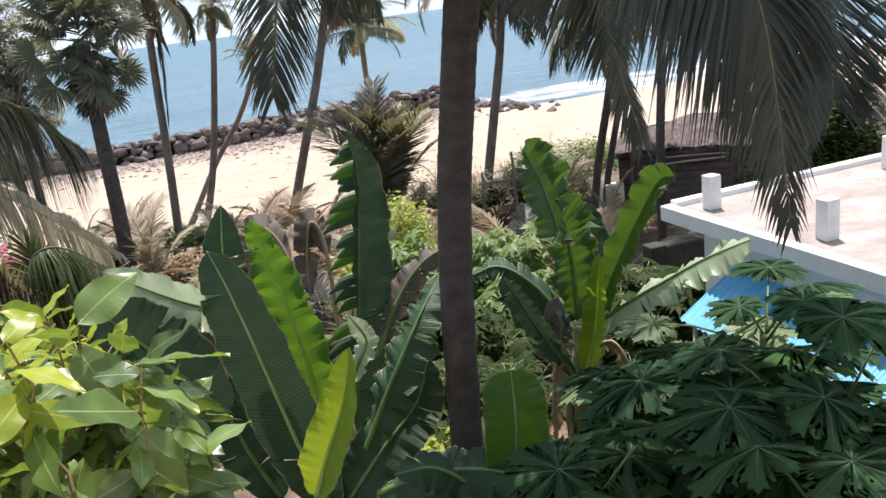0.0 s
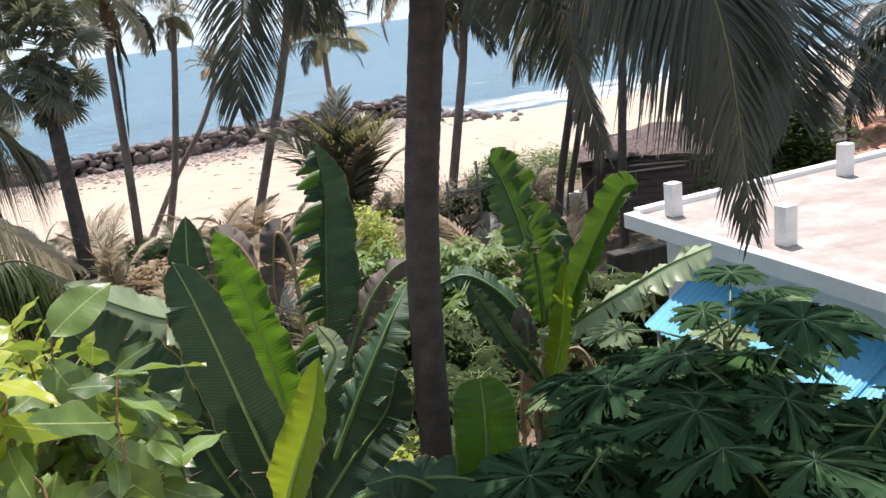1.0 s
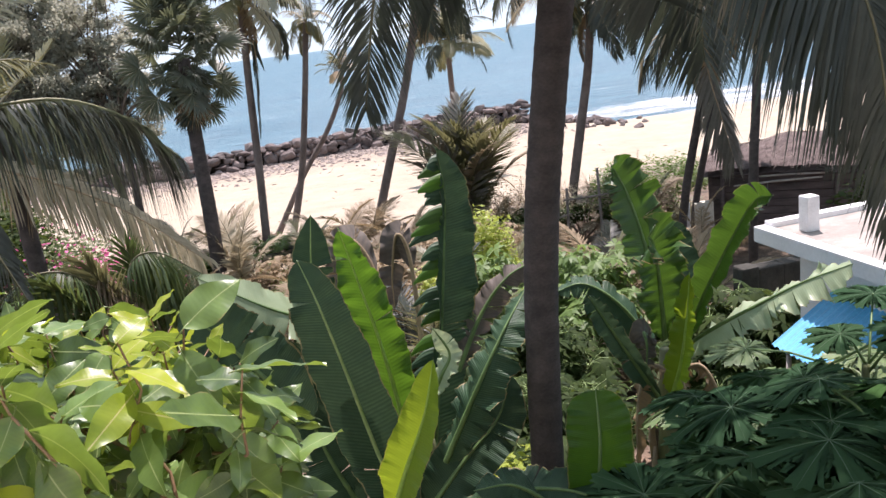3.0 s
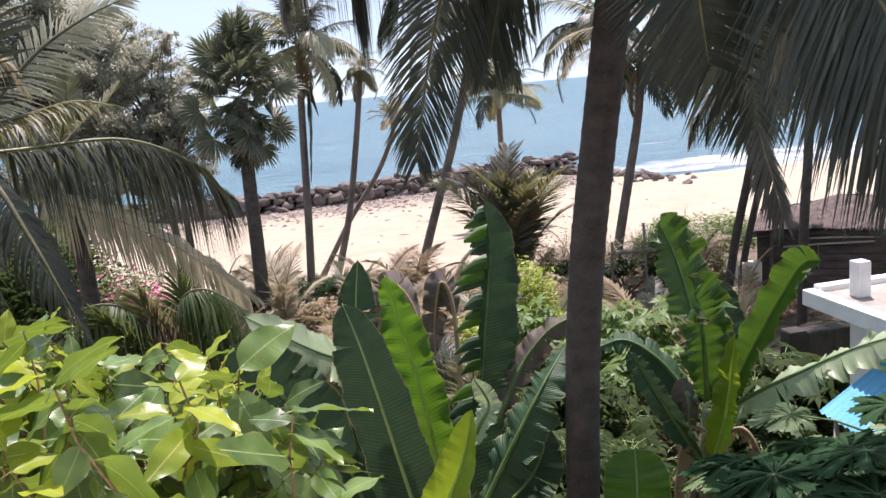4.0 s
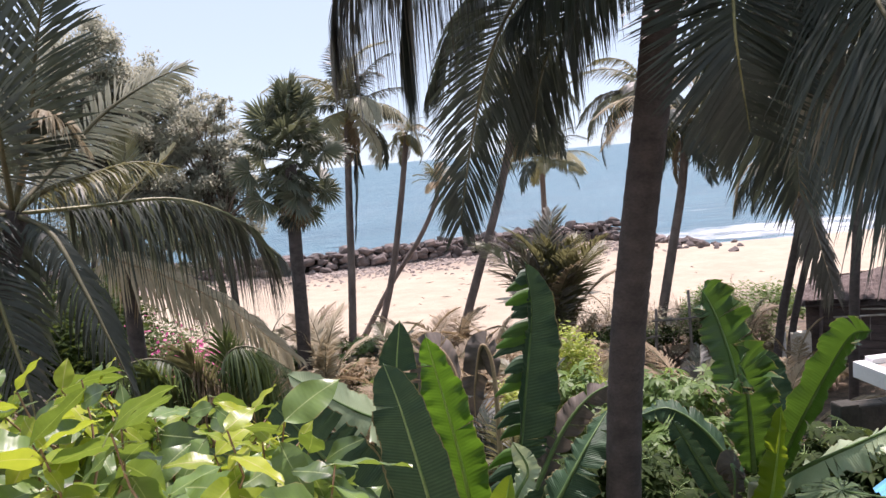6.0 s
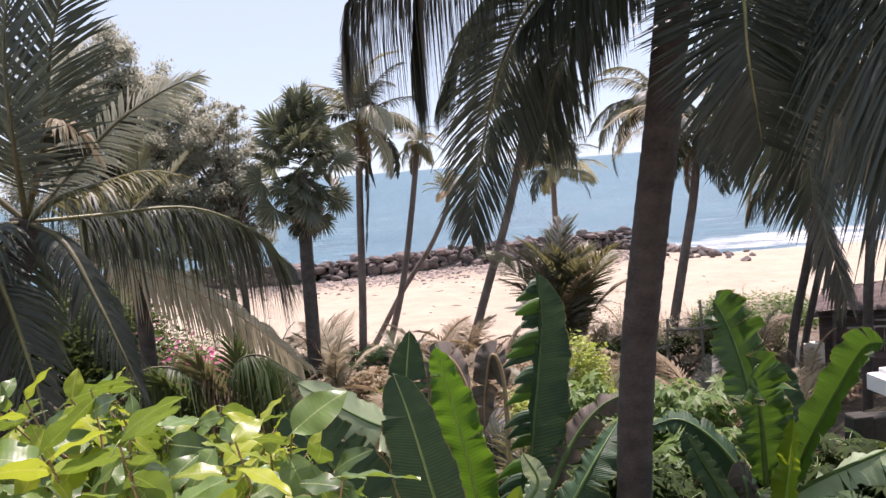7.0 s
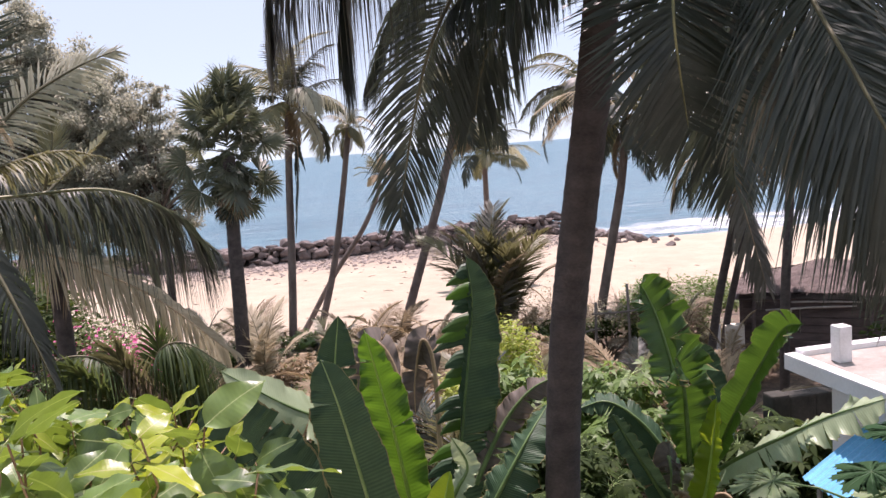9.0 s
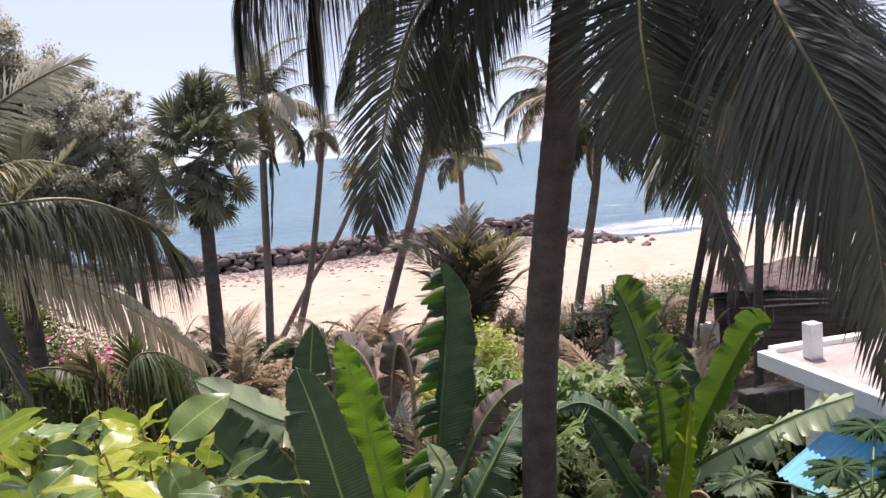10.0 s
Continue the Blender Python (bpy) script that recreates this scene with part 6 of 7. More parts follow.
for _s, _pts, _w in ((47, ((-0.2, 7.2, 3.0), (-0.38, 7.55, 3.95), (-0.60, 7.6, 4.22), (-0.72, 7.6, 3.75), (-0.74, 7.6, 3.35)), 0.36),
                     (49, ((0.0, 7.4, 3.0), (0.0, 7.7, 3.9), (-0.10, 7.74, 4.16), (-0.2, 7.74, 3.75), (-0.22, 7.74, 3.4)), 0.34)):
    banana_leaf(ban_a, list(_pts), _w, (0.1, -0.9, 0.3), _s, M_BANANA_DRY, -0.7, 0.05, 8, 0.035, rib=M_RACHIS_DRY, blade_from=0.22, label="withered grey banana leaf folded down in strips")

BR = (2.39, 7.65, 0)
ban_b = banana_plant(BR, (2.5, 7.62, 2.58), 0.13, "banana plant with sunlit green leaves beside the house", 2)
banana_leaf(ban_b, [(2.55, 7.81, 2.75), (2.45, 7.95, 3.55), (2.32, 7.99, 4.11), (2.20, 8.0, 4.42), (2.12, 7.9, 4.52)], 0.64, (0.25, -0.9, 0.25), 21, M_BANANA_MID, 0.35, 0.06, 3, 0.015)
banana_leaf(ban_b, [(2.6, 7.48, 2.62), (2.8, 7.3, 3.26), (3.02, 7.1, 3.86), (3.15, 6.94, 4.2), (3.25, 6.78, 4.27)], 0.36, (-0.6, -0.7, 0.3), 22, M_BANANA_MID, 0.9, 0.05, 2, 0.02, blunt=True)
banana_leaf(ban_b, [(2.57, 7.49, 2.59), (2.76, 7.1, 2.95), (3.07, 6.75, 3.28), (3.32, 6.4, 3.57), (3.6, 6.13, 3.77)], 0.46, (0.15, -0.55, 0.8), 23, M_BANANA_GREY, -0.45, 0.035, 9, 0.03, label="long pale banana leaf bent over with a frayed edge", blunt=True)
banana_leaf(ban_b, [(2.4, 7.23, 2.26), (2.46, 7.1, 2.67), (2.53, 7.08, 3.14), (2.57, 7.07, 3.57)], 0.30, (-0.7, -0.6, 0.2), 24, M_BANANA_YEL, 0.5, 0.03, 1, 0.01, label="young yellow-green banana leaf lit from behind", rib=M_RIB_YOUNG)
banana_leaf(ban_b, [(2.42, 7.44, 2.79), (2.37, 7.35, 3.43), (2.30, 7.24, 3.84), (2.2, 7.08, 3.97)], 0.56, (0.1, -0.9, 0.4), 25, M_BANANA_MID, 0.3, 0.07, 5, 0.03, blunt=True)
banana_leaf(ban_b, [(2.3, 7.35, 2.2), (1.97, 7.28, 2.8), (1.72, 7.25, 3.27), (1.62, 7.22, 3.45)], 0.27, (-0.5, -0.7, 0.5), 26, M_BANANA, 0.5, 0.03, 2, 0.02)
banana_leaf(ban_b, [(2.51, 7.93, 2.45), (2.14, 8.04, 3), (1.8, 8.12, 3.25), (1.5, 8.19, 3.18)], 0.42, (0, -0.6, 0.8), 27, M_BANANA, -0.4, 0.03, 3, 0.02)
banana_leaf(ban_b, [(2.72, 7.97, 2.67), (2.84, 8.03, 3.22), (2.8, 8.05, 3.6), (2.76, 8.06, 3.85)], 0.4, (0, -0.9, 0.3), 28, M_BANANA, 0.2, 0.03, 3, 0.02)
banana_leaf(ban_b, [(2.33, 7.57, 2.63), (2.23, 7.49, 2.86), (2.22, 7.39, 2.72), (2.16, 7.41, 2.21)], 0.3, (0, -0.8, 0.5), 29, M_BANANA_DRY, -0.6, 0.03, 5, 0.03)
BM_ = (1.03, 4.91, 0)
ban_c = banana_plant(BM_, (1.07, 4.91, 2.45), 0.10, "small banana plant in the shade of the palm", 3)
banana_leaf(ban_c, [(1.08, 4.9, 2.3), (1.07, 4.91, 2.78), (1.1, 4.9, 3.22), (1.12, 5, 3.55)], 0.46, (0, -0.9, 0.35), 31, M_BANANA_LIT, 0.05, 0.02, 1, 0.01, blunt=True)
banana_leaf(ban_c, [(1, 4.92, 2.32), (0.74, 4.87, 2.77), (0.48, 4.8, 3.04), (0.2, 4.72, 3.1)], 0.42, (0, -0.5, 0.9), 32, M_BANANA, -0.4, 0.03, 2, 0.02)

for _s, _plant, _p, _to in ((41, ban_a, (-0.15, 6.75, 2.1), (-0.45, -0.35)), (42, ban_a, (0.05, 6.7, 2.0), (0.4, -0.3)), (43, ban_a, (-0.05, 6.7, 1.9), (0.05, -0.5)),
                            (44, ban_b, (2.45, 7.55, 2.4), (-0.4, -0.25)), (45, ban_b, (2.55, 7.55, 2.35), (0.35, -0.35)), (46, ban_b, (2.5, 7.5, 2.3), (0.0, -0.45))):
    _q = Vector(_p)
    _o = Vector((_to[0], _to[1], 0))
    banana_leaf(_plant, [_q, _q + _o * 0.6 + UP * 0.12, _q + _o - UP * 0.3, _q + _o * 1.1 - UP * 0.95], 0.22, (_to[0], _to[1], 0.5), _s, M_BANANA_BROWN, -0.8, 0.05, 6, 0.03, rib=M_RACHIS_DRY, label="dry brown banana leaf hanging at the stem")

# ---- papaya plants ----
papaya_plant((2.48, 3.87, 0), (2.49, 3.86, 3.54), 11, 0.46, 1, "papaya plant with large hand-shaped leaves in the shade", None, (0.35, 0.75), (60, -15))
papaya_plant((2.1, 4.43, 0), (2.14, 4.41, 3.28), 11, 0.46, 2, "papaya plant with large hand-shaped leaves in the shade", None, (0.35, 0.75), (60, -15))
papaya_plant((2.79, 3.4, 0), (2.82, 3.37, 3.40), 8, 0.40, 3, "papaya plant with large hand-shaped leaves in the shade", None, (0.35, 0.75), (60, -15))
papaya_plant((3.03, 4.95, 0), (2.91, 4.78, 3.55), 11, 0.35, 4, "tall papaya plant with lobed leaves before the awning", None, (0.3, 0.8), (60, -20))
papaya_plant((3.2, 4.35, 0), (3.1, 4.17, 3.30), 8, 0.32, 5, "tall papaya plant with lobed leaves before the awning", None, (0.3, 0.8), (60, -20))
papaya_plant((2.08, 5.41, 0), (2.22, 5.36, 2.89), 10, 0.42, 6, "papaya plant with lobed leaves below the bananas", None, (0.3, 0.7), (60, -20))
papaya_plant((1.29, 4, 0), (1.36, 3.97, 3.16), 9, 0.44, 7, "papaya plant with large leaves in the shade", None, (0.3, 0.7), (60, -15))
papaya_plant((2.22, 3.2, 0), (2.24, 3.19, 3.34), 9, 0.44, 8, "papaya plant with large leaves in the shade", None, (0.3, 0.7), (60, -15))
# the paler leaf colour stands for sunlight on these plants
feathery_plant((2.93, 12.65, 0), (2.6, 2.2, 2.3), 620, 0.30, M_CASSAVA, 501, "sunlit plant with narrow leaflets coloured pale green for the sun")
feathery_plant((1.48, 12.9, 0), (2.0, 1.8, 2.2), 520, 0.30, M_CASSAVA, 502, "sunlit plant with narrow leaflets coloured pale green for the sun")
feathery_plant((3.94, 12.9, 0), (2.0, 1.8, 1.9), 300, 0.28, M_FROND_STRAW, 503, "withered plant with brown narrow leaflets")
papaya_plant((3.09, 5.49, 0), (2.88, 5.15, 3.41), 12, 0.38, 11, "papaya plant near the awning with leaves coloured pale for sunlight", M_PAPAYA_LIT, (0.3, 0.8), (20, -30))

# ---- shrubs and undergrowth ----
shrub("bush", (1.19, 14.43, 0), (1.6, 1.3, 2.35), 16000, 0.10, M_BUSH, 1, "bright yellow-green leafy bush", "bush", 9)

shrub("bush", (7.75, 22.7, 0), (2.2, 1.8, 1.7), 6500, 0.10, M_CASSAVA, 3, "green bush at the edge of the sand", "bush", 9)
shrub("bush", (6.19, 22.13, 0), (1.6, 1.5, 2.0), 4500, 0.10, M_CASSAVA, 4, "green bush at the edge of the sand", "bush", 8)
shrub("flowering_bush", (-6.74, 16.67, 0), (2.6, 1.8, 2.6), 4200, 0.11, M_SHRUB, 5, "bushy bougainvillea with bright pink flowers", "flowering bush", 9, 0.6, 600, M_BRACT)
shrub("flowering_bush", (-7.94, 17.24, 0), (2.0, 1.6, 2.4), 2600, 0.11, M_SHRUB, 6, "bushy bougainvillea with bright pink flowers", "flowering bush", 8, 0.6, 380, M_BRACT)
shrub("flowering_bush", (-5.95, 15.6, 0), (1.3, 1.1, 2.75), 1500, 0.10, M_SHRUB, 7, "upright bougainvillea thick with magenta flowers", "flowering bush", 7, 0.6, 1100, M_BRACT)


# ---- plain unseen house added behind the balcony; bounces light onto the near tree ----
def balcony_house():
    ob = thing("balcony_house", (0, -1.4, 0), "unseen plain cream two-storey house with a balcony slab", "house")
    for name, (x0, x1, y0, y1, z0, z1) in (("wall", (-6.0, 6.0, -1.65, -1.4, 0.0, 8.6)), ("wall", (-6.0, -5.75, -9.0, -1.65, 0.0, 8.6)), ("wall", (5.75, 6.0, -9.0, -1.65, 0.0, 8.6)),
                                           ("wall", (-5.75, 5.75, -9.0, -8.75, 0.0, 8.6)), ("roof", (-6.3, 6.3, -9.3, -1.1, 8.6, 8.8)), ("balcony", (-4.0, 4.0, -1.4, 0.25, 4.2, 4.36))):
        bb = Buf()
        bb.box((x1 - x0, y1 - y0, z1 - z0), Matrix.Translation(((x0 + x1) / 2, (y0 + y1) / 2, (z0 + z1) / 2)), 0.02)
        part(name, bb, M_CREAM, ob, "", False)


balcony_house()

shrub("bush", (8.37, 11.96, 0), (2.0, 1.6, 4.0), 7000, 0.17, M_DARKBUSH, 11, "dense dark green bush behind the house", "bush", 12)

# fill plants; their paler leaf colour lifts the deep shade below the papayas
for _k, _at in enumerate(((2.09, 4.76, 0), (2.34, 4.3, 0), (2.57, 3.94, 0), (2.8, 3.65, 0), (2.93, 4.77, 0))):
    feathery_plant(_at, (1.3, 1.1, 2.2), 200, 0.24, M_CASSAVA, 700 + _k, "leafy green plant under the papayas")

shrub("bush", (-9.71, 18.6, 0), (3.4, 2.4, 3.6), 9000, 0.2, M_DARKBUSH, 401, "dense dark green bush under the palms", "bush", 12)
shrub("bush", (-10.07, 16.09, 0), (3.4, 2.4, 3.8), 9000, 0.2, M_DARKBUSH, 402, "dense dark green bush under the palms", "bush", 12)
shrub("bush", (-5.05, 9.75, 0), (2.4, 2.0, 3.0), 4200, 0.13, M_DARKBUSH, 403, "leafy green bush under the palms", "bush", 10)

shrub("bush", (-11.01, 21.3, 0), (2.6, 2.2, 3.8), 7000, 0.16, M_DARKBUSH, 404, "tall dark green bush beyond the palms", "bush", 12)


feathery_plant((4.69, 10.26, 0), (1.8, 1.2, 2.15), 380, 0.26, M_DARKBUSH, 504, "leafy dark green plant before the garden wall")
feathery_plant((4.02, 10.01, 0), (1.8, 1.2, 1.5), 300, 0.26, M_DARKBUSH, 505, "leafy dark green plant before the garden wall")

# undergrowth: place, spread, height, leaves, sort
for k, (at, w, h, n, kind) in enumerate((
        ((3.37, 21.72, 0), 2.2, 1.9, 700, 0), ((4.89, 21.43, 0), 2.2, 1.7, 700, 0), ((6.47, 21.01, 0), 2.0, 1.5, 600, 0), ((3.52, 24.73, 0), 2.2, 1.5, 600, 0),
        ((-5, 18.31, 0), 2.6, 1.2, 1500, 1), ((-1.33, 16.93, 0), 2.2, 1.4, 1500, 1), ((-2.52, 19.82, 0), 2.2, 1.0, 1300, 1), ((0.44, 18.98, 0), 2.0, 1.4, 1300, 1),
        ((3.71, 12.44, 0), 2.2, 1.5, 2200, 1), ((4.24, 11.21, 0), 2.0, 1.6, 2200, 2), ((1.77, 10.84, 0), 1.8, 1.9, 2200, 2), ((0.6, 9.96, 0), 1.8, 2.0, 2200, 2),
        ((1.11, 9.46, 0), 1.8, 1.6, 2400, 2), ((1.84, 9.34, 0), 1.8, 1.7, 2400, 2), ((0.57, 7.8, 0), 1.5, 1.4, 2000, 3), ((1.15, 8.24, 0), 1.5, 1.3, 2000, 2),
        ((-2.91, 13.68, 0), 2.0, 1.6, 1500, 1), ((-3.73, 12.43, 0), 2.4, 1.8, 2000, 2), ((-5.23, 10.78, 0), 2.4, 2.2, 2200, 2), ((-7.07, 13.21, 0), 2.6, 2.6, 2200, 2),
        ((2.57, 6.08, 0), 1.8, 1.6, 2000, 2), ((2.71, 4.44, 0), 1.6, 1.8, 2000, 2), ((2.92, 3.55, 0), 1.5, 1.8, 2000, 2), ((0.51, 6.38, 0), 1.6, 1.6, 2000, 2),
        ((-0.2, 5.4, 0), 1.6, 1.6, 1800, 2), ((1.33, 5.03, 0), 1.5, 1.7, 1800, 2), ((-1.37, 6.35, 0), 2.0, 2.0, 1800, 2), ((-2.66, 8.6, 0), 2.2, 2.0, 1800, 2))):
    mat, txt = ((M_FROND_TAN, "sparse straw-coloured shrub at the edge of the sand"), (M_FROND_DRY, "dry brown undergrowth on the garden soil"),
                (M_SHRUB, "leafy green undergrowth on the garden soil"), (M_BUSH, "light green leafy undergrowth"))[kind]
    if kind == 2:
        # nearer plants get the dark leaf, so their shade is in the colour
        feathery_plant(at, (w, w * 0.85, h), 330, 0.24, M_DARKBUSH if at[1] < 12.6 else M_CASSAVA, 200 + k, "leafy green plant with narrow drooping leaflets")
        continue
    shrub("shrub", at, (w, w * 0.85, h), int(n * 1.7), 0.13 if kind else 0.09, mat, 200 + k, txt, "shrub", 8, 0.35 if kind < 2 else 0.5)

_r = random.Random(66)
for _i in range(22):
    _x, _y = _r.uniform(-7.5, 6.5), _r.uniform(14.5, 23.5)
    _m, _t = _r.choice(((M_DARKBUSH, "low dark green shrub in the undergrowth"), (M_FROND_DRY, "low dry brown shrub in the undergrowth"), (M_CASSAVA, "low pale green shrub in the undergrowth")))
    feathery_plant((round(_x, 2), round(_y, 2), round(ground_height(_x, _y), 2)), (1.5, 1.3, _r.uniform(0.7, 1.3)), 150, 0.24, _m, 600 + _i, _t)

# ---- grey-green trees beyond the garden ----
def leafy_tree(base, trunks, clumps, n, leaf, mat, seed, label):
    rng = random.Random(seed)
    ob = thing("tree", base, label, "tree", "leafy trees")
    fol = Buf()
    for pts in trunks:
        b = Buf()
        line = spline(pts, 14)
        b.tube(line, [0.15 * (1 - 0.55 * i / 13) for i in range(14)], 9)
        part("trunk", b, M_TRUNK, ob)
    for i, (c, r) in enumerate(clumps):
        for _ in range(16):
            o = Vector((rng.gauss(0, 1), rng.gauss(0, 1), rng.gauss(0, 1))).normalized() * r * rng.uniform(0.25, 1.0)
            q = r * rng.uniform(0.3, 0.55)
            leaf_cloud(fol, Vector(c) + o, (q, q, q * 0.8), int(n * r * r / 16), leaf, rng, 0.4, 0.2, 0.9)
        src = Vector(trunks[i % len(trunks)][-1])
        lim = Buf()
        twigs(lim, src, [Vector(c) + Vector((rng.uniform(-1, 1), rng.uniform(-1, 1), rng.uniform(-1, 1))) * r * 0.6 for _ in range(4)], 0.06, rng)
        part("limb", lim, M_BRANCH, ob)
    part("crown", fol, mat, ob)


def clump_list(items):
    return [(Vector(p), r) for p, r in items]


leafy_tree((-8.68, 25.55, 0), [[(-8.68, 25.55, 0), (-8.58, 25.58, 2.4), (-8.82, 25.5, 4.6)], [(-8.07, 25.22, 0), (-8.07, 25.22, 2.42), (-8.11, 25.21, 4.57)]],
           clump_list((((-9.5, 25.26, 5.55), 1.3), ((-8.39, 25.64, 5.63), 1.2), ((-10.37, 25.45, 6.14), 1.4), ((-9.05, 25.95, 6.92), 1.3), ((-8.46, 26.15, 7.24), 1.0), ((-9.78, 26.22, 7.6), 1.2), ((-10.73, 25.85, 7.39), 1.3), ((-7.98, 25.77, 6.49), 1.0), ((-8.26, 26.21, 8.38), 0.5), ((-7.81, 25.83, 5.04), 1.0), ((-9.23, 25.36, 3.75), 0.8), ((-10.3, 24.94, 3.71), 0.9), ((-11.3, 24.5, 3.84), 0.9), ((-7.44, 25.94, 6.18), 0.8), ((-8.06, 25.75, 4.16), 1.0), ((-9.15, 25.38, 4.46), 1.1), ((-10.21, 24.98, 4.58), 1.2), ((-11.19, 24.55, 4.86), 1.2), ((-11.12, 25.13, 6.03), 1.3))),
           4200, 0.12, M_GREYTREE, 3, "grey-green tree with fine foliage at the beach edge")
leafy_tree((-14.02, 26.51, 0), [[(-14.02, 26.51, 0), (-13.51, 26.77, 2.59), (-13.11, 26.96, 4.81)], [(-13.28, 26.88, 0), (-12.99, 27.02, 1.73), (-12.46, 27.27, 3.78)]],
           clump_list((((-12.74, 27.14, 10.12), 1.6), ((-11.97, 27.49, 9.56), 1.4), ((-13.32, 26.86, 8.87), 1.8), ((-14.02, 26.5, 10.13), 1.9), ((-12.52, 27.24, 8.11), 1.8), ((-11.53, 27.68, 8.62), 1.3), ((-14.4, 26.3, 8.02), 2.0), ((-13.15, 26.95, 6.49), 1.8), ((-12.11, 27.43, 6.22), 1.6), ((-14.5, 26.24, 5.88), 1.9), ((-11.17, 27.82, 7.47), 1.5), ((-10.8, 27.97, 6.3), 1.4), ((-11.69, 27.61, 7.13), 1.4), ((-10.62, 26.97, 9.05), 1.2), ((-10.04, 27.19, 8.48), 1.1), ((-9.53, 27.37, 7.9), 1.1), ((-12.88, 27.07, 10.84), 0.9), ((-13.21, 26.92, 4.63), 1.7))),
           3000, 0.13, M_GREYTREE, 4, "tall grey-green tree with fine foliage behind the palms")

# ---- broad-leaved tree close to the balcony ----
def leaf_shape(seed, length=0.17, width=0.075):
    """Pointed oval blade, folded a little along its midrib."""
    rng = random.Random(seed)
    b = Buf()
    n, vs, uvs = 11, [], []
    bend, cup, lean = rng.uniform(0.05, 0.4), rng.uniform(0.0, 0.22), rng.uniform(-0.12, 0.12)
    for i in range(n):
        s = i / (n - 1)
        w = width * 0.5 * 1.06 * math.sin(math.pi * s ** 0.80) ** 0.74 * (1.0 - 0.30 * max(0, s - 0.55)) * (1 + 0.05 * math.sin(9.3 * s + seed)) if 0 < i < n - 1 else 0.001
        x = length * s
        for u in (-1, -0.5, 0, 0.5, 1):
            vs.append(Vector((x, w * u + lean * length * s * s, -bend * length * s * s + cup * abs(u) * w + 0.007 * math.sin(s * 13 + u * 2 + seed) * abs(u))))
            uvs.append((0.5 + 0.5 * u * max(0.05, w / (width * 0.5)), s))
    b.add(vs, [(i * 5 + j, (i + 1) * 5 + j, (i + 1) * 5 + j + 1, i * 5 + j + 1) for i in range(n - 1) for j in range(4)], uvs)
    b.tube([Vector((-0.03, 0, -0.006)), Vector((0, 0, 0)), Vector((length * 0.1, 0, -0.001))], [0.0024, 0.002, 0.0015], 4)
    return b


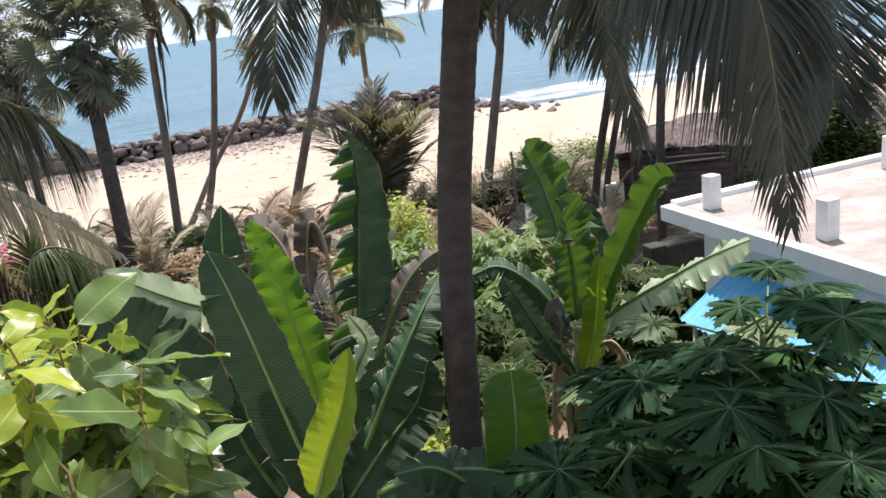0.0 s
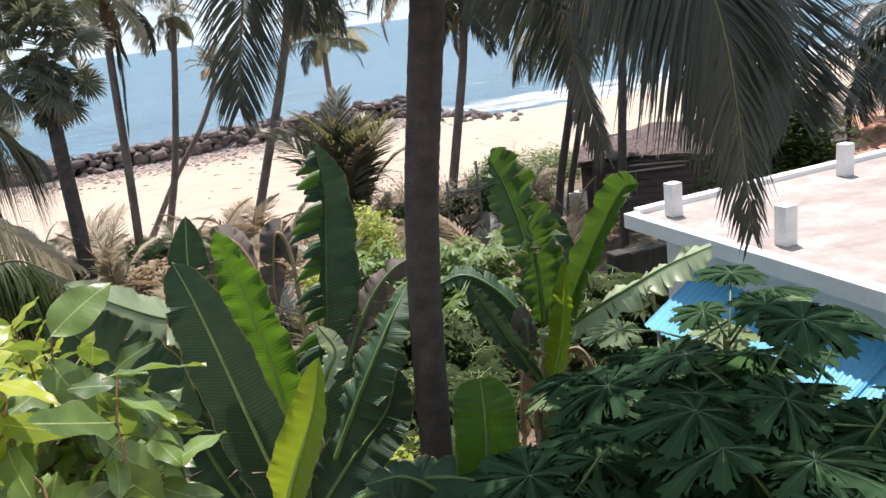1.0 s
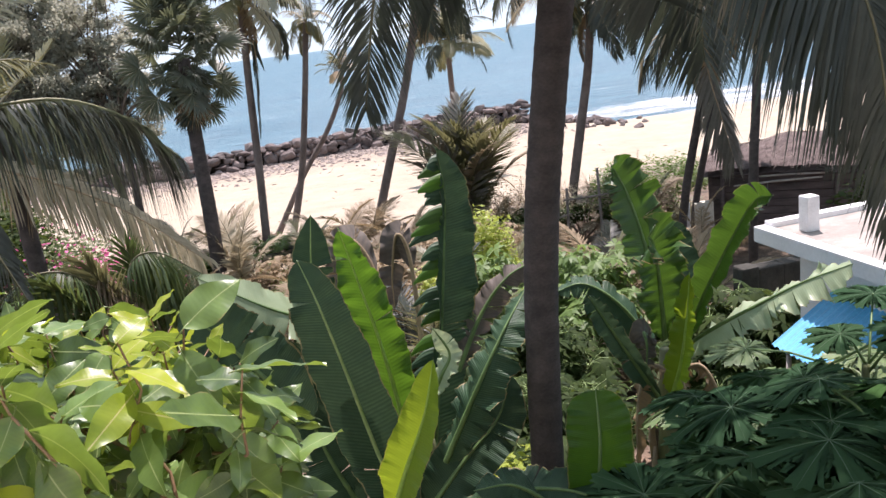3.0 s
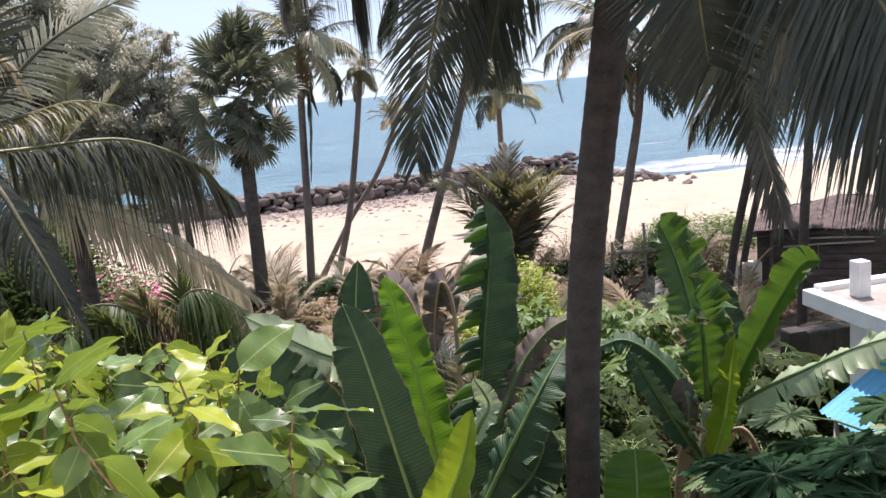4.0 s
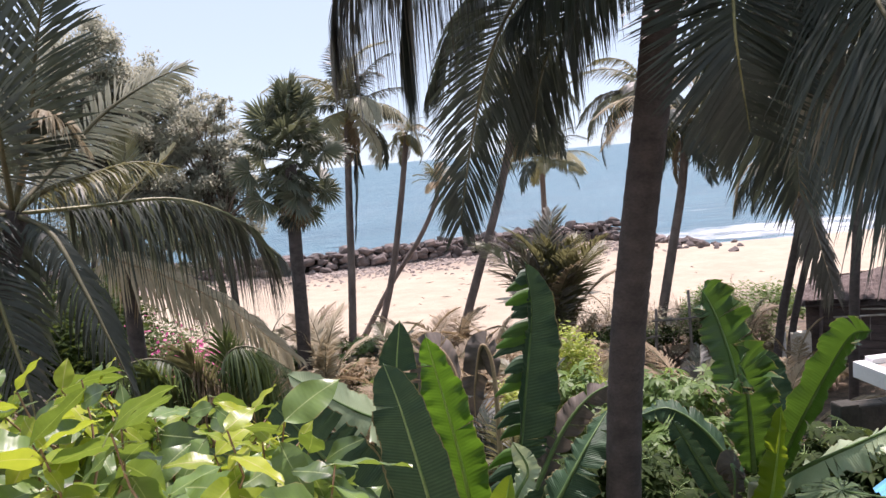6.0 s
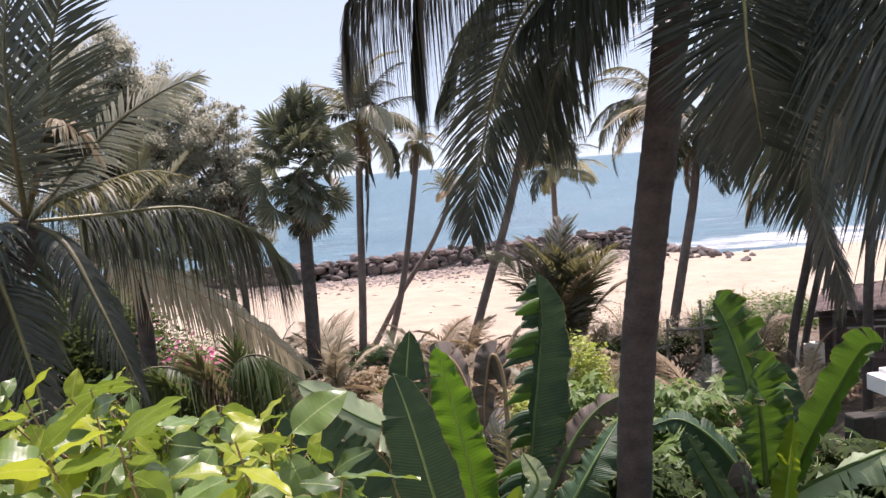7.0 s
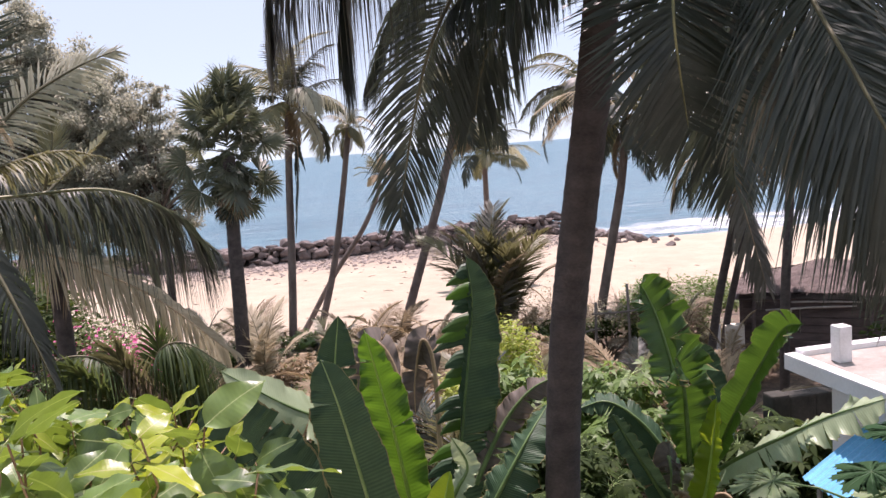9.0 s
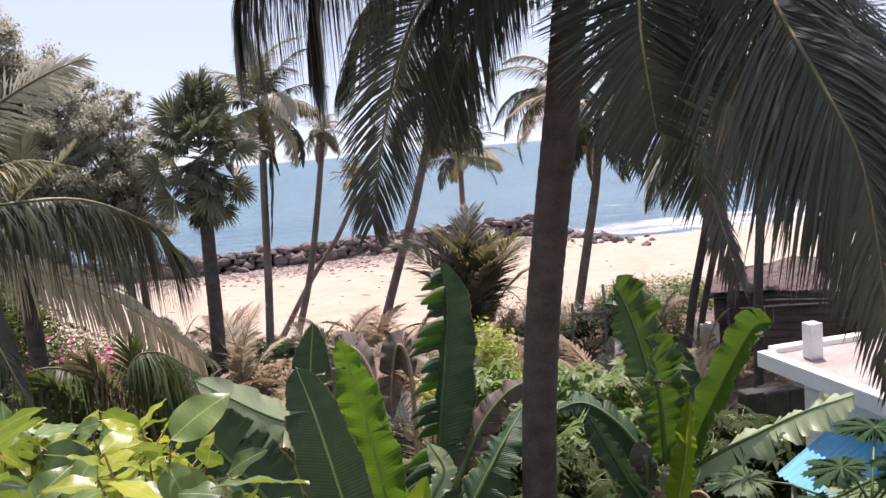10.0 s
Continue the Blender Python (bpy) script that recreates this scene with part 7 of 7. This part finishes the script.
def balcony_tree():
    rng = random.Random(31)
    root = Vector((-2.0, 2.8, 0))
    ob = thing("broadleaf_tree", root, "broad-leaved tree with glossy sunlit leaves close to the balcony", "tree", "leafy trees")
    tr = Buf()
    fork = Vector((-1.5, 2.3, 4.2))
    tr.tube(spline([root, (-1.8, 2.5, 1.6), (-1.65, 2.4, 3.0), fork], 18), [0.11 - 0.05 * i / 17 for i in range(18)], 10)
    part("trunk", tr, M_BRANCH, ob)
    shapes = {}
    for young in (0, 1):
        for k in range(5):
            shapes[young, k] = leaf_shape(40 + k + 10 * young, 0.165 + 0.016 * k, 0.094 + 0.011 * (k % 3)).mesh("leaf", M_BROAD_YOUNG if young else M_BROAD)
    tips = []
    tries = 0
    marks = ((-48, 10.2), (-30, 11.2), (-26, 13.6), (-20, 14.2), (-16, 16.4), (-12, 21.0), (-9, 27.0))

    def outline(az):
        for (a0, e0), (a1, e1) in zip(marks, marks[1:]):
            if az <= a1:
                return e0 + (e1 - e0) * (az - a0) / (a1 - a0)
        return marks[-1][1]
    while len(tips) < 190 and tries < 9000:
        tries += 1
        x, y = rng.uniform(-2.5, 0.15), rng.uniform(1.2, 3.3)
        az = math.degrees(math.atan2(x, y))
        if az > -11.0 or az < -48:
            continue
        d = math.hypot(x, y)
        if ((x + 1.15) / 1.3) ** 2 + ((y - 2.4) / 0.92) ** 2 > 1:
            continue
        top = 6.0 - d * math.tan(radians(outline(az)))
        z = top - abs(rng.gauss(0, 0.16)) - (0.0 if rng.random() < 0.4 else rng.uniform(0, 0.45))
        p = Vector((x, y, z))
        if any((p - q).length < 0.10 for q in tips):
            continue
        tips.append(p)
    wood = Buf()
    mass, fresh = Buf(), Buf()
    count = 0
    bend = lambda a, b: a.lerp(b, 0.5) + Vector((rng.uniform(-0.1, 0.1), rng.uniform(-0.1, 0.1), -0.12))
    limbs = [fork + Vector((rng.uniform(-0.4, 1.1), rng.uniform(-0.9, 0.4), rng.uniform(0.35, 0.75))) for _ in range(9)]
    for l in limbs:
        lim = Buf()
        lim.tube([bez([fork, bend(fork, l), l], i / 6) for i in range(7)], [0.04 - 0.022 * i / 6 for i in range(7)], 6, False)
        part("limb", lim, M_BRANCH, ob)
    for tp in tips:
        src = min(limbs, key=lambda q: (q - tp).length)
        wood.tube([bez([src, bend(src, tp), tp], i / 7) for i in range(8)], [0.008 - 0.0055 * i / 7 for i in range(8)], 5, False)
        axis = (tp - src).normalized().lerp(UP, 0.3).normalized()
        young = tp.z > 6.0 - math.hypot(tp.x, tp.y) * math.tan(radians(20)) and rng.random() < 0.36
        n = rng.randrange(7, 11)
        for i in range(n):
            q = i / n
            o = tp - axis * (0.26 * q) + Vector((rng.uniform(-1, 1), rng.uniform(-1, 1), 0)) * 0.006
            a = i * 2.4 + rng.uniform(-0.3, 0.3)
            e = radians(22 - 85 * q + rng.uniform(-32, 32))
            ref = axis.orthogonal().normalized()
            out = ref * math.cos(a) + axis.cross(ref) * math.sin(a)
            d = (out * math.cos(e) + axis * math.sin(e)).normalized()
            side = d.cross(UP)
            if side.length < 0.1:
                side = Vector((1, 0, 0))
            side.normalize()
            nr = side.cross(d)
            if nr.z < 0:
                nr, side = -nr, -side
            tw = rng.uniform(-1.05, 1.05)
            side, nr = side * math.cos(tw) + nr * math.sin(tw), nr * math.cos(tw) - side * math.sin(tw)
            y = nr.cross(d)
            m = Matrix((d, y, nr)).transposed().to_4x4()
            m.translation = o - root
            m = m @ Matrix.Scale((0.68 if (young and q < 0.3) else 0.82 if young else 1.0) * rng.uniform(0.5, 1.15), 4)
            yl = 1 if young and q < 0.7 else 0
            if count < 300 and (tp.y < 2.2):
                piece("leaf", shapes[yl, rng.randrange(5)], ob, m)
                count += 1
            else:
                lb = LEAF_RAW[rng.randrange(5)]
                (fresh if yl else mass).add([root + m @ v for v in lb.v], lb.f, lb.uv)
    tagged(part("twig", wood, M_TWIG, ob), kind="stuff")
    tagged(part("foliage", mass, M_BROAD_MASS, ob), kind="stuff")
    tagged(part("young_foliage", fresh, M_BROAD_YOUNG_MASS, ob, "yellow-green young leaves"), kind="stuff")


# ---- dead fronds on the ground ----
def fallen_frond(at, turn, size, k):
    x, y = at[0], at[1]
    ob = thing("fallen_frond", (x, y, ground_height(x, y) + 0.02), "dry brown palm frond lying on the ground", "palm frond", "fallen fronds")
    lv, rb = crown_mesh("dry", k, M_FROND_DRY if turn % 2 else M_FROND_STRAW)
    f = piece("blade", lv, ob, pose(0, 0, 0.22 * size, 0, 12, turn) @ Matrix.Diagonal((size, size, size * 0.45, 1)))
    piece("rachis", rb, f, Matrix.Identity(4))


_r = random.Random(12)
for _i in range(34):
    fallen_frond((_r.uniform(-9, 9), _r.uniform(13.5, 27), 0), _r.randrange(360), _r.uniform(1.2, 2.4), _r.randrange(2))

LEAF_RAW = [leaf_shape(60 + k, 0.150 + 0.015 * k, 0.084 + 0.010 * (k % 3)) for k in range(5)]
balcony_tree()
rock_wall()


# ---- stones and wrack on the sand before the rock wall ----
def beach_litter():
    rng = random.Random(55)
    b = Buf()
    for _ in range(4000):
        x = rng.uniform(-26, 11)
        wall_y = 50.0 + 0.19 * (x + 13) if x > -13 else 49.8 - 0.12 * (x + 13)
        y = wall_y - 0.3 - abs(rng.gauss(0, 2.6))
        s = rng.uniform(0.04, 0.2) * (1.0 if rng.random() < 0.3 else 0.55)
        z = ground_height(x, y)
        vs = [Vector((x, y, z)) + Vector((rng.uniform(0.6, 1.2) * s * dx, rng.uniform(0.6, 1.2) * s * dy, s * dz * rng.uniform(0.3, 0.7))) for dx, dy, dz in ((-1, -1, -0.2), (1, -1, -0.2), (1, 1, -0.2), (-1, 1, -0.2), (-0.5, -0.6, 1), (0.6, -0.4, 1), (0.5, 0.6, 0.9), (-0.6, 0.5, 1))]
        b.add(vs, [(0, 1, 5, 4), (1, 2, 6, 5), (2, 3, 7, 6), (3, 0, 4, 7), (4, 5, 6, 7)])
    whole("beach_stones", b, M_RUBBLE, "scattered small stones and wrack on the sand", "stones", kind="stuff")
    b = Buf()
    for _ in range(150):
        x, y = rng.uniform(-12, 14), rng.uniform(26, 45)
        if rng.random() < 0.5:
            y = 27 + abs(rng.gauss(0, 3))
        a, s = rng.uniform(0, 6.28), rng.uniform(0.06, 0.3)
        d = Vector((math.cos(a), math.sin(a), 0.05))
        p = Vector((x, y, ground_height(x, y) + 0.012))
        n = Vector((-d.y, d.x, 0)) * 0.018
        b.add([p - d * s - n, p - d * s + n, p + d * s + n * 0.5, p + d * s - n * 0.5, p + UP * 0.03], [(0, 1, 4), (1, 2, 4), (2, 3, 4), (3, 0, 4)])
    whole("driftwood_bits", b, M_BRANCH, "bits of dry twigs and husks on the sand", "debris", kind="stuff")


beach_litter()


# ---- covered heap on the sand ----
def tarp_heap(at):
    rng = random.Random(9)
    b = Buf()
    nu, nv = 18, 7
    vs = []
    for j in range(nv):
        q = j / (nv - 1)
        for i in range(nu):
            a = 2 * math.pi * i / nu
            r = (1 - q ** 2.2) * (0.45 + 0.12 * noise.noise(Vector((math.cos(a) * 2, math.sin(a) * 2, q * 2))))
            vs.append(Vector(at) + Vector((math.cos(a) * r, math.sin(a) * r * 0.8, 0.75 * q + 0.06 * noise.noise(Vector((a * 3, q * 6, 1))))))
    b.add(vs, [(j * nu + i, j * nu + (i + 1) % nu, (j + 1) * nu + (i + 1) % nu, (j + 1) * nu + i) for j in range(nv - 1) for i in range(nu)])
    whole("covered_heap", b, M_TARP, "small heap under a grey sheet on the sand", "heap", at=at, smooth=True)


tarp_heap((12.39, 27.31, -0.52))
